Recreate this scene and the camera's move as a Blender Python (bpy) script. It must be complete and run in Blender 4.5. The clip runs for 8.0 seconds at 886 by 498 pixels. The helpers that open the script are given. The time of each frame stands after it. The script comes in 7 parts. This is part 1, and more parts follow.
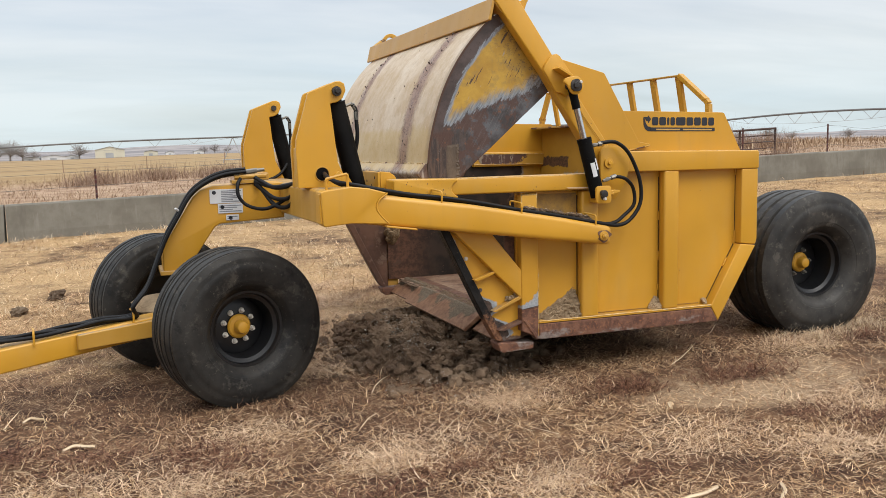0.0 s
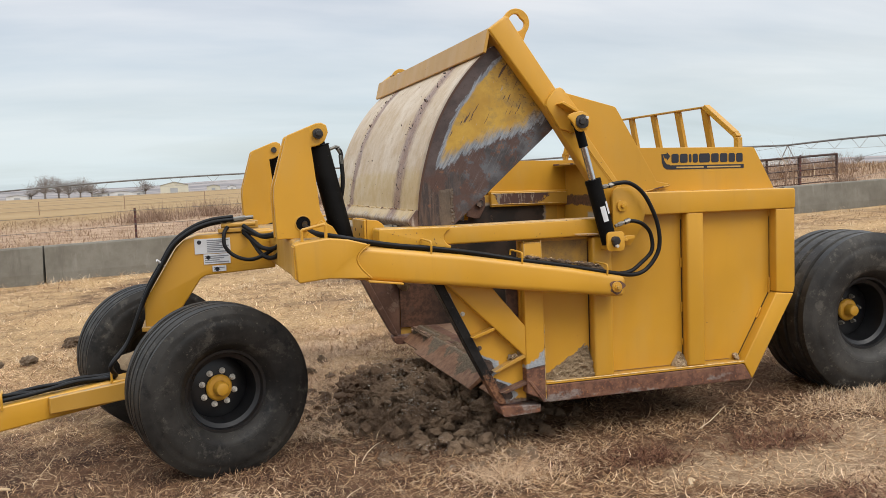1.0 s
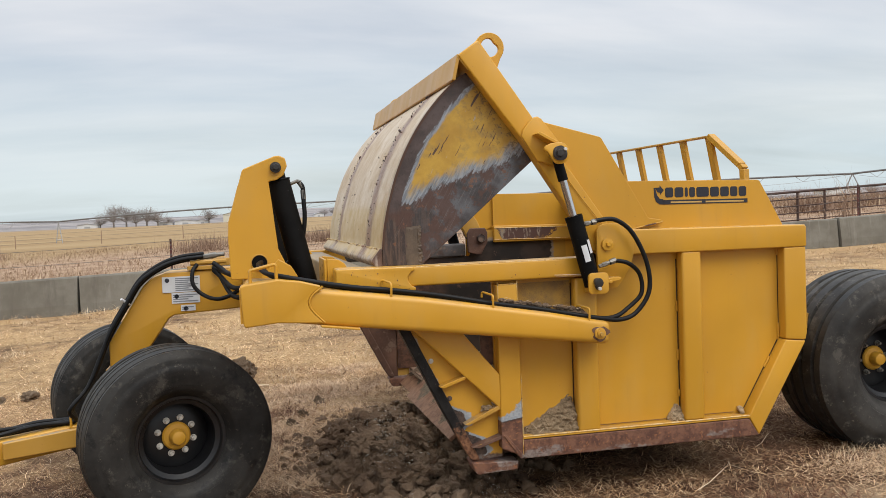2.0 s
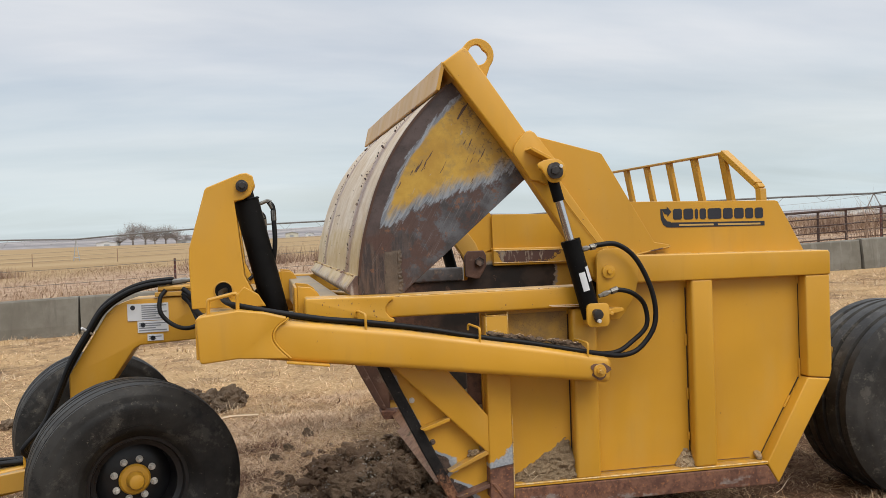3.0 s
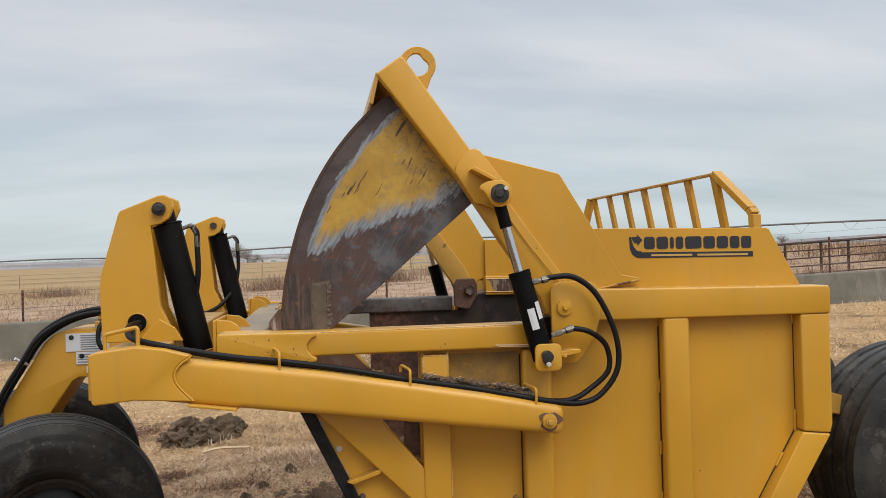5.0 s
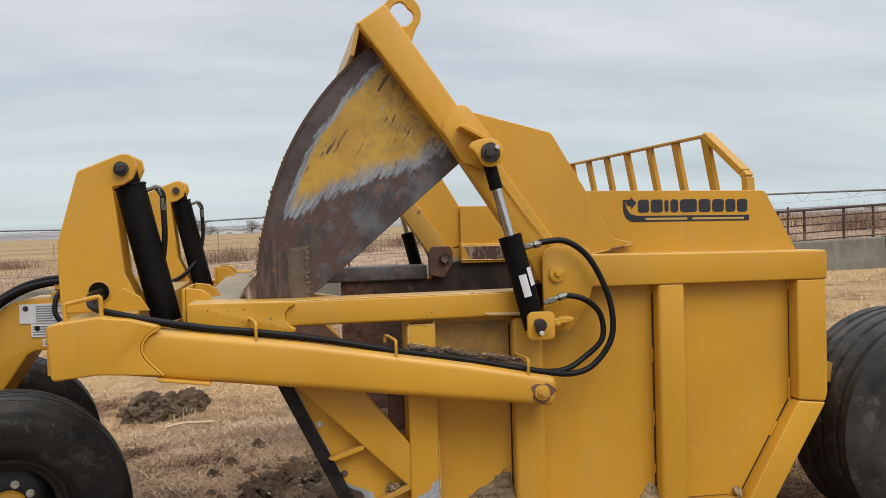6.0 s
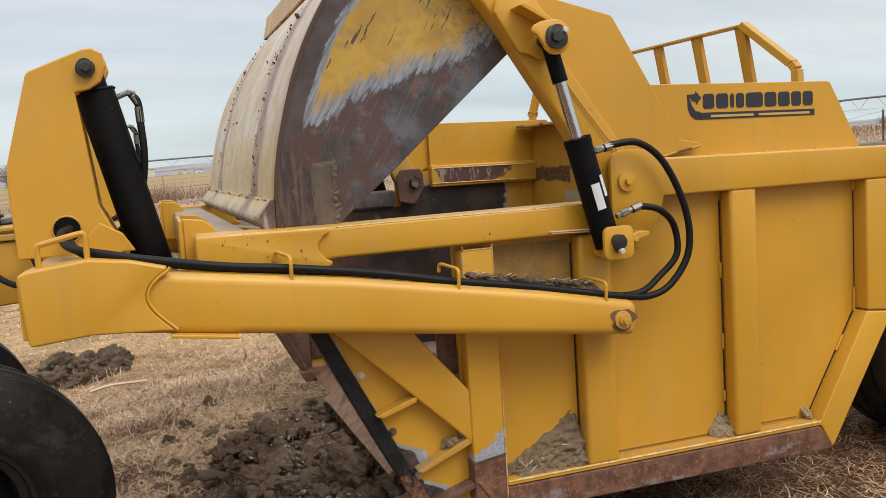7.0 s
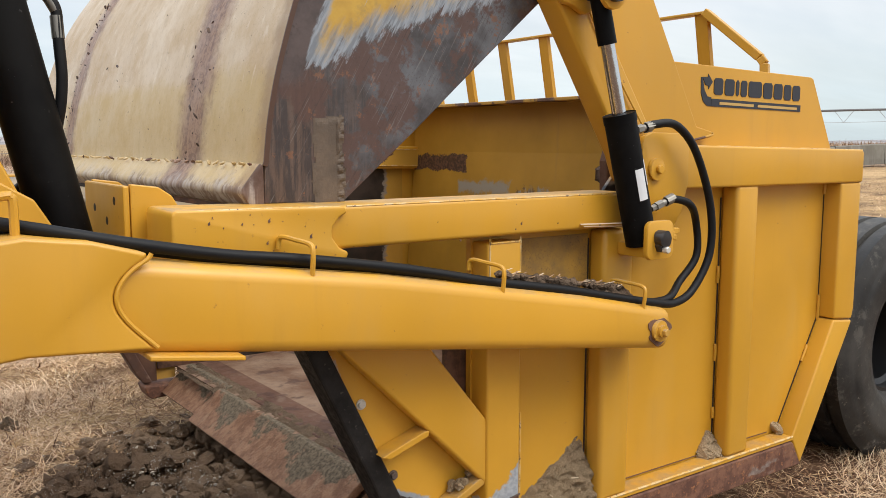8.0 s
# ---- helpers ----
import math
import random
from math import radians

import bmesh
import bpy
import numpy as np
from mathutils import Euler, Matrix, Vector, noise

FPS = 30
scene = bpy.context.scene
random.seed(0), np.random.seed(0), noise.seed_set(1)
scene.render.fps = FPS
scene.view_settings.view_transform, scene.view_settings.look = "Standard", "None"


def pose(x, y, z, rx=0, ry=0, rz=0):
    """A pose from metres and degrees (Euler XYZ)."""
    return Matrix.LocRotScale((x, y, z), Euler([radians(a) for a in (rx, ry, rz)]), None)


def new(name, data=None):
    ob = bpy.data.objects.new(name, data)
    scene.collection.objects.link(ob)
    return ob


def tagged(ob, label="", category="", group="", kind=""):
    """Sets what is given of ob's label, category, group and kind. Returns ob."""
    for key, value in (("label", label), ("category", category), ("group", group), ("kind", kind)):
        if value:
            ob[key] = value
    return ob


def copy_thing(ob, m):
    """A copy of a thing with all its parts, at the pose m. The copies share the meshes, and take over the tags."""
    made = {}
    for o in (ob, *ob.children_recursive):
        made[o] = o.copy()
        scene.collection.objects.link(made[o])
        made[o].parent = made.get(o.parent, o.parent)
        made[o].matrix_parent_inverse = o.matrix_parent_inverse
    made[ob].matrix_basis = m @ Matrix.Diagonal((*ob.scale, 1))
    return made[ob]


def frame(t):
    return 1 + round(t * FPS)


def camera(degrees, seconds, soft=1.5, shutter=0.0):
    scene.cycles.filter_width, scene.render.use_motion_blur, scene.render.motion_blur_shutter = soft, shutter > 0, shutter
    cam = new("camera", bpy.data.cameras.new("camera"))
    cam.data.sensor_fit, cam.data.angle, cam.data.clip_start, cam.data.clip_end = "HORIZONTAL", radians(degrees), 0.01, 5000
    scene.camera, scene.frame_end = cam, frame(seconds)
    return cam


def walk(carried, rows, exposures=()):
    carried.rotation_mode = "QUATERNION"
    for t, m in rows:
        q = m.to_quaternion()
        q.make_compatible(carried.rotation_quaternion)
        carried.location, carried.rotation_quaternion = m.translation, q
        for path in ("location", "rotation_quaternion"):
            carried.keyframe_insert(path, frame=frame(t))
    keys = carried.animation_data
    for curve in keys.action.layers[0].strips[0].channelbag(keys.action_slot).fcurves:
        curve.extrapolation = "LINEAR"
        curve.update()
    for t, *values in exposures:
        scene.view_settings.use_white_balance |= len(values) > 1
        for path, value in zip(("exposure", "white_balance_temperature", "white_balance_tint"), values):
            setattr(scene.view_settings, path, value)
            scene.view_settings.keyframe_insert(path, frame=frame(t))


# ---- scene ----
cam = camera(55.4, 8.0, soft=0.6)
METRES, EYE, TILT, LEAN, TURN = 4.626, 1.605, 0.0, 0.0, -20.5
ROWS = [
    (0.0, 0.0, 0.0, 0.0, -0.16, -6.87, 1.32),
    (0.5, 0.0401, 0.0599, 0.0108, 1.63, -5.83, 1.9),
    (1.0, 0.0807, 0.1084, 0.0155, 3.69, -4.72, 2.25),
    (1.5, 0.1389, 0.1598, 0.0186, 5.51, -3.63, 2.38),
    (1.7, 0.1594, 0.1727, 0.0191, 6.45, -3.2, 2.36),
    (2.8, 0.2005, 0.2747, 0.0224, 8.96, -1.46, 2.02),
    (3.0, 0.2044, 0.2925, 0.0232, 8.81, -1.29, 2.09),
    (3.5, 0.2566, 0.3291, 0.0245, 10.02, -0.59, 2.14),
    (4.0, 0.2818, 0.3614, 0.0251, 11.37, 0.05, 2.22),
    (4.2, 0.2895, 0.3761, 0.0253, 12.3, 0.3, 2.23),
    (5.3, 0.3145, 0.4149, 0.0275, 13.4, 0.24, 1.59),
    (5.5, 0.3118, 0.4199, 0.0281, 12.43, -0.25, 1.55),
    (6.0, 0.2781, 0.4479, 0.0196, 10.5, -1.68, 1.66),
    (6.5, 0.1978, 0.486, 0.0198, 7.06, -3.35, 1.87),
    (7.0, 0.1195, 0.556, 0.002, 1.71, -6.35, 3.84),
    (7.5, 0.0341, 0.6387, -0.01, -6.52, -9.04, 2.91),
    (8.0, -0.043, 0.7069, -0.011, -15.16, -7.09, -0.03),
]
EXPOSURES = ((0.0, 0.11), (1.0, 0.05), (1.5, 0.02), (3.0, -0.05), (4.2, -0.10), (5.5, -0.18), (6.5, -0.06), (7.0, 0.01), (7.5, 0.25), (8.0, 0.25))
walk(cam, [(t, pose(0, 0, EYE, TILT, LEAN, TURN) @ pose(METRES * x, METRES * y, METRES * z, 90 + pitch, roll, yaw)) for t, x, y, z, yaw, pitch, roll in ROWS],
     exposures=EXPOSURES)

# ---- light ----
SUN_EL, SUN_AZ = 50.0, 152.0
world = bpy.data.worlds.new("overcast_sky")
scene.world = world
world.use_nodes = True
wn, wl = world.node_tree.nodes, world.node_tree.links
wn.clear()


def wnode(kind, **props):
    n = wn.new(kind)
    for k, v in props.items():
        if k == "operation":
            n.operation = v
        elif k == "blend":
            n.data_type = "RGBA"
            n.blend_type = v
        else:
            n.inputs[k].default_value = v
    return n


sky = wn.new("ShaderNodeTexSky")
sky.sky_type = "NISHITA"
sky.sun_disc = False
sky.sun_elevation, sky.sun_rotation = radians(SUN_EL), radians(SUN_AZ)
sky.dust_density, sky.air_density = 2.0, 1.0
coord = wn.new("ShaderNodeTexCoord")
sep = wn.new("ShaderNodeSeparateXYZ")
wl.new(coord.outputs["Generated"], sep.inputs[0])
lift = wnode("ShaderNodeMath", operation="MAXIMUM")
lift.inputs[1].default_value = 0.0
wl.new(sep.outputs["Z"], lift.inputs[0])
lift2 = wnode("ShaderNodeMath", operation="ADD")
lift2.inputs[1].default_value = 0.16
wl.new(lift.outputs[0], lift2.inputs[0])
# the cloud sheet lies flat above: direction over height
flat = wn.new("ShaderNodeVectorMath")
flat.operation = "DIVIDE"
wl.new(coord.outputs["Generated"], flat.inputs[0])
wl.new(lift2.outputs[0], flat.inputs[1])
stretch = wn.new("ShaderNodeMapping")
stretch.inputs["Scale"].default_value = (0.42, 1.0, 0.0)
stretch.inputs["Rotation"].default_value = (0, 0, radians(22))
wl.new(flat.outputs[0], stretch.inputs[0])
clouds = wnode("ShaderNodeTexNoise", Scale=0.85, Detail=7.0, Roughness=0.52, Distortion=0.5)
wl.new(stretch.outputs[0], clouds.inputs["Vector"])
ramp = wn.new("ShaderNodeValToRGB")
ramp.color_ramp.elements[0].position, ramp.color_ramp.elements[0].color = 0.36, (0.0, 0.0, 0.0, 1)
ramp.color_ramp.elements[1].position, ramp.color_ramp.elements[1].color = 0.60, (1, 1, 1, 1)
wl.new(clouds.outputs["Fac"], ramp.inputs[0])
cover = wn.new("ShaderNodeMapRange")
cover.inputs["To Min"].default_value, cover.inputs["To Max"].default_value = 0.72, 1.0
wl.new(ramp.outputs[0], cover.inputs["Value"])
fine = wnode("ShaderNodeTexNoise", Scale=0.55, Detail=6.0, Roughness=0.55)
wl.new(stretch.outputs[0], fine.inputs["Vector"])
tone = wn.new("ShaderNodeValToRGB")
tone.color_ramp.elements[0].position, tone.color_ramp.elements[0].color = 0.36, (0.57, 0.65, 0.75, 1)
tone.color_ramp.elements[1].position, tone.color_ramp.elements[1].color = 0.60, (0.88, 0.885, 0.905, 1)
wl.new(fine.outputs["Fac"], tone.inputs[0])
clear = wnode("ShaderNodeMix", blend="MULTIPLY")
clear.inputs[0].default_value = 1.0
clear.inputs[7].default_value = (0.10, 0.10, 0.10, 1)
wl.new(sky.outputs[0], clear.inputs[6])
mixed = wnode("ShaderNodeMix", blend="MIX")
wl.new(cover.outputs[0], mixed.inputs[0])
wl.new(clear.outputs[2], mixed.inputs[6])
low = wn.new("ShaderNodeMapRange")
low.inputs["From Min"].default_value, low.inputs["From Max"].default_value = 0.03, 0.20
low.inputs["To Min"].default_value, low.inputs["To Max"].default_value = 0.75, 0.0
wl.new(sep.outputs["Z"], low.inputs["Value"])
haze = wnode("ShaderNodeMix", blend="MIX")
haze.inputs[7].default_value = (0.66, 0.775, 0.80, 1)
wl.new(low.outputs[0], haze.inputs[0])
wl.new(tone.outputs[0], haze.inputs[6])
wl.new(haze.outputs[2], mixed.inputs[7])
back = wn.new("ShaderNodeBackground")
# an overcast sky is brightest overhead
zenith = wn.new("ShaderNodeMapRange")
zenith.interpolation_type = "SMOOTHSTEP"
zenith.inputs["From Min"].default_value, zenith.inputs["From Max"].default_value = 0.30, 1.0
zenith.inputs["To Min"].default_value, zenith.inputs["To Max"].default_value = 1.0, 2.6
wl.new(sep.outputs["Z"], zenith.inputs["Value"])
wl.new(zenith.outputs[0], back.inputs["Strength"])
wl.new(mixed.outputs[2], back.inputs["Color"])
wout = wn.new("ShaderNodeOutputWorld")
wl.new(back.outputs[0], wout.inputs["Surface"])

sun_data = bpy.data.lights.new("sun", "SUN")
sun_data.energy, sun_data.angle, sun_data.color = 1.45, radians(34), (1.0, 0.95, 0.87)
sun = new("sun", sun_data)
el, az = radians(SUN_EL), radians(SUN_AZ)
sun_from = Vector((math.sin(az) * math.cos(el), math.cos(az) * math.cos(el), math.sin(el)))
sun.rotation_euler = sun_from.to_track_quat("Z", "Y").to_euler()
sun.location = (0, 0, 30)

# ---- materials ----
class Nodes:
    """A small builder for one node material."""

    def __init__(self, name, rough=0.6, metal=0.0, spec=0.5):
        self.mat = bpy.data.materials.new(name)
        self.mat.use_nodes = True
        self.t = self.mat.node_tree
        self.b = self.t.nodes["Principled BSDF"]
        self.b.inputs["Roughness"].default_value = rough
        self.b.inputs["Metallic"].default_value = metal
        self.b.inputs["Specular IOR Level"].default_value = spec
        self.geo = self.t.nodes.new("ShaderNodeNewGeometry")

    def put(self, target, value):
        if isinstance(value, bpy.types.NodeSocket):
            self.t.links.new(value, target)
        else:
            target.default_value = value

    def noise(self, scale, detail=4.0, rough=0.55, vec=None, stretch=None, distort=0.0):
        n = self.t.nodes.new("ShaderNodeTexNoise")
        n.inputs["Scale"].default_value, n.inputs["Detail"].default_value = scale, detail
        n.inputs["Roughness"].default_value, n.inputs["Distortion"].default_value = rough, distort
        vec = vec or self.geo.outputs["Position"]
        if stretch:
            m = self.t.nodes.new("ShaderNodeMapping")
            m.inputs["Scale"].default_value = stretch
            self.t.links.new(vec, m.inputs[0])
            vec = m.outputs[0]
        self.t.links.new(vec, n.inputs["Vector"])
        return n.outputs["Fac"]

    def range(self, v, a, b, c=0.0, d=1.0, smooth=True):
        n = self.t.nodes.new("ShaderNodeMapRange")
        n.interpolation_type = "SMOOTHSTEP" if smooth else "LINEAR"
        self.put(n.inputs["Value"], v)
        for key, val in (("From Min", a), ("From Max", b), ("To Min", c), ("To Max", d)):
            n.inputs[key].default_value = val
        return n.outputs[0]

    def math(self, op, a, b=0.0, c=0.0):
        n = self.t.nodes.new("ShaderNodeMath")
        n.operation = op
        for i, v in enumerate((a, b, c)):
            self.put(n.inputs[i], v)
        return n.outputs[0]

    def mix(self, f, a, b, blend="MIX"):
        n = self.t.nodes.new("ShaderNodeMix")
        n.data_type, n.blend_type = "RGBA", blend
        for i, v in ((0, f), (6, a), (7, b)):
            if isinstance(v, tuple):
                v = (*v[:3], 1.0)
            self.put(n.inputs[i], v)
        return n.outputs[2]

    def xyz(self):
        n = self.t.nodes.new("ShaderNodeSeparateXYZ")
        self.t.links.new(self.geo.outputs["Position"], n.inputs[0])
        return n.outputs

    def normal_z(self):
        n = self.t.nodes.new("ShaderNodeSeparateXYZ")
        self.t.links.new(self.geo.outputs["True Normal"], n.inputs[0])
        return n.outputs[2]

    def bump(self, height, strength=0.3, distance=0.01):
        n = self.t.nodes.new("ShaderNodeBump")
        n.inputs["Strength"].default_value, n.inputs["Distance"].default_value = strength, distance
        self.t.links.new(height, n.inputs["Height"])
        self.t.links.new(n.outputs[0], self.b.inputs["Normal"])

    def done(self, color, rough=None, metal=None):
        self.put(self.b.inputs["Base Color"], (*color, 1.0) if isinstance(color, tuple) else color)
        if rough is not None:
            self.put(self.b.inputs["Roughness"], rough)
        if metal is not None:
            self.put(self.b.inputs["Metallic"], metal)
        return self.mat


def plain(name, color, rough=0.6, metal=0.0, vary=0.25, scale=14.0, bump=0.15, dist=0.003, spec=0.5):
    n = Nodes(name, rough, metal, spec)
    big, small = n.noise(scale * 0.25), n.noise(scale * 3.0)
    dark = tuple(c * (1 - vary) for c in color)
    light = tuple(min(1.0, c * (1 + vary)) for c in color)
    c = n.mix(n.range(big, 0.3, 0.7), dark, light)
    c = n.mix(n.range(small, 0.35, 0.75, 0.0, 0.35), c, dark)
    n.bump(small, bump, dist)
    return n.done(c, n.range(big, 0.2, 0.8, max(0.05, rough - 0.1), min(1, rough + 0.12)))


YELLOW = (0.590, 0.302, 0.027)
DUST = (0.30, 0.22, 0.13)


def paint(name, chips=0.0, dusty=0.25, base=YELLOW):
    n = Nodes(name, 0.42)
    big = n.noise(1.3, 3.0)
    fade = n.noise(7.0, 5.0, 0.6, stretch=(1.0, 1.0, 0.35))
    grain = n.noise(160.0, 3.0)
    c = n.mix(n.range(big, 0.3, 0.7), tuple(v * 0.90 for v in base), tuple(v * 1.06 for v in base))
    c = n.mix(n.range(fade, 0.45, 0.75, 0.0, 0.28), c, (0.53, 0.31, 0.07))
    streak = n.noise(16.0, 4.0, 0.6, stretch=(1.0, 1.0, 0.10))
    c = n.mix(n.range(streak, 0.55, 0.80, 0.0, 0.14), c, (0.33, 0.17, 0.035))
    up = n.range(n.normal_z(), 0.55, 0.95)
    dust = n.math("MULTIPLY", up, n.range(n.noise(11.0, 5.0, 0.65), 0.35, 0.7, 0.0, dusty * 2.2))
    c = n.mix(dust, c, DUST)
    speck = n.noise(52.0, 4.0, 0.62)
    where = n.noise(2.4, 3.0)
    lim = 0.78 - chips * 0.15
    m = n.math("MULTIPLY", n.range(speck, lim, lim + 0.02), n.range(where, 0.46, 0.54))
    halo = n.math("MULTIPLY", n.range(speck, lim - 0.05, lim), n.range(where, 0.46, 0.54, 0.0, 0.5))
    c = n.mix(halo, c, (0.36, 0.15, 0.04))
    c = n.mix(m, c, (0.075, 0.05, 0.04))
    n.bump(n.mix(0.5, grain, fade), 0.10, 0.002)
    r = n.math("ADD", n.range(fade, 0.3, 0.7, 0.30, 0.45), n.math("MULTIPLY", n.math("ADD", m, dust), 0.35))
    return n.done(c, r)


yellow = paint("yellow_enamel", 0.25)
yellow_chipped = paint("chipped_yellow_enamel", 0.55, 0.35)
yellow_dusty = paint("dusty_yellow_enamel", 0.6, 0.75, (0.50, 0.27, 0.045))


def worn_plate():
    """Ground-scoured side sheet of the gate: bare steel along the rim and the lower edge, a feathered fringe of primer, scratched paint inside."""
    n = Nodes("scoured_yellow_sheet", 0.5)
    x, y, z = n.xyz()
    dx, dz = n.math("SUBTRACT", x, 2.998), n.math("SUBTRACT", z, 1.478)
    r = n.math("SQRT", n.math("ADD", n.math("MULTIPLY", dx, dx), n.math("MULTIPLY", dz, dz)))
    low = n.math("SUBTRACT", z, n.math("ADD", 1.735, n.math("MULTIPLY", n.math("SUBTRACT", x, 1.876), 0.34)))
    m = n.t.nodes.new("ShaderNodeMapping")
    m.inputs["Rotation"].default_value = (0, radians(-30), 0)
    n.t.links.new(n.geo.outputs["Position"], m.inputs[0])
    along = m.outputs[0]
    rag, rag2 = n.noise(4.5, 4.0, 0.6), n.noise(1.0, 6.0, 0.75, vec=along, stretch=(24.0, 1.0, 6.0))
    feather = n.noise(1.0, 4.0, 0.65, vec=along, stretch=(75.0, 1.0, 9.0))
    wob = n.math("ADD", n.math("MULTIPLY", n.math("SUBTRACT", rag, 0.5), 0.16), n.math("ADD", n.math("MULTIPLY", n.math("SUBTRACT", rag2, 0.5), 0.15), n.math("MULTIPLY", n.math("SUBTRACT", feather, 0.5), 0.05)))
    rim = n.math("ADD", n.math("SUBTRACT", 1.140, r), n.math("MULTIPLY", wob, 0.32))
    foot = n.math("ADD", low, wob)
    grain = n.noise(60.0, 5.0, 0.65)
    # bare steel: blue-grey scoured in the middle, brown towards the rim and the lower tip
    hair = n.noise(1.0, 4.0, 0.65, vec=along, stretch=(150.0, 1.0, 5.0))
    steel = n.mix(n.range(n.noise(4.0, 5.0, 0.65), 0.38, 0.62), (0.042, 0.036, 0.036), (0.118, 0.120, 0.130))
    tip = n.range(n.math("ADD", x, n.math("MULTIPLY", n.math("SUBTRACT", rag, 0.5), 0.5)), 2.16, 1.90)
    brown = n.mix(n.range(n.noise(60.0, 5.0, 0.7, stretch=(1.4, 1.0, 0.13)), 0.42, 0.60), (0.036, 0.021, 0.016), (0.105, 0.062, 0.041))
    steel = n.mix(n.math("MULTIPLY", tip, 0.85), steel, brown)
    steel = n.mix(n.range(n.noise(5.0, 6.0, 0.72), 0.49, 0.55, 0.0, 0.85), steel, (0.082, 0.040, 0.029))
    steel = n.mix(n.range(n.noise(16.0, 6.0, 0.75), 0.58, 0.64, 0.0, 0.75), steel, (0.185, 0.080, 0.038))
    steel = n.mix(n.range(hair, 0.58, 0.68, 0.0, 0.45), steel, (0.21, 0.195, 0.185))
    steel = n.mix(n.range(hair, 0.42, 0.33, 0.0, 0.6), steel, (0.030, 0.020, 0.017))
    steel = n.mix(n.range(n.noise(130.0, 3.0, 0.7), 0.60, 0.68, 0.0, 0.5), steel, (0.040, 0.027, 0.023))
    band = n.mix(n.range(n.noise(7.0, 5.0, 0.7), 0.38, 0.62), (0.052, 0.036, 0.033), (0.088, 0.062, 0.056))
    band = n.mix(n.range(grain, 0.60, 0.70, 0.0, 0.5), band, (0.035, 0.022, 0.02))
    primer = n.mix(n.range(feather, 0.40, 0.60), (0.165, 0.182, 0.205), (0.275, 0.300, 0.330))
    paintc = n.mix(n.range(n.noise(5.0, 5.0, 0.65), 0.35, 0.65), (0.40, 0.225, 0.030), (0.53, 0.325, 0.048))
    paintc = n.mix(n.range(n.noise(14.0, 5.0, 0.7), 0.50, 0.64, 0.0, 0.6), paintc, (0.30, 0.195, 0.060))
    # paint gives way to primer, primer to steel, with a wider fringe below than at the rim
    c = n.mix(n.range(foot, 0.035, 0.105), primer, paintc)
    c = n.mix(n.range(foot, 0.012, 0.030), steel, c)
    c = n.mix(n.math("MULTIPLY", n.range(rim, 0.036, 0.020), n.range(foot, 0.02, 0.05)), c, primer)
    c = n.mix(n.range(rim, 0.012, 0.004), c, n.mix(n.range(foot, -0.03, 0.03), steel, band))
    inside = n.math("MINIMUM", n.range(foot, 0.02, 0.06), n.range(rim, 0.01, 0.03))
    # slanting gouges through the paint, specks and scabs thickening towards the arm
    cut = n.noise(1.0, 3.0, 0.6, vec=along, stretch=(46.0, 1.0, 5.5))
    c = n.mix(n.math("MULTIPLY", inside, n.range(cut, 0.625, 0.645)), c, (0.080, 0.046, 0.032))
    c = n.mix(n.math("MULTIPLY", inside, n.range(cut, 0.325, 0.305, 0.0, 0.7)), c, (0.32, 0.335, 0.35))
    up = n.math("SUBTRACT", 0.32, n.math("ADD", n.math("MULTIPLY", dx, 0.82), n.math("MULTIPLY", dz, 0.58)))
    near_arm = n.range(up, 0.62, 0.26)
    spots = n.noise(42.0, 5.0, 0.75)
    c = n.mix(n.math("MULTIPLY", near_arm, n.range(spots, 0.54, 0.58, 0.0, 0.85)), c, (0.10, 0.072, 0.045))
    c = n.mix(n.math("MULTIPLY", n.range(up, 0.45, 0.26), n.range(n.noise(9.0, 6.0, 0.75), 0.53, 0.57)), c, (0.088, 0.058, 0.044))
    c = n.mix(n.math("MULTIPLY", n.range(up, 0.50, 0.36, 0.0, 0.6), n.range(n.noise(6.0, 5.0, 0.7), 0.55, 0.60)), c, (0.24, 0.225, 0.19))
    n.bump(n.mix(0.5, grain, hair), 0.3, 0.003)
    return n.done(c, n.range(grain, 0.3, 0.7, 0.38, 0.62))


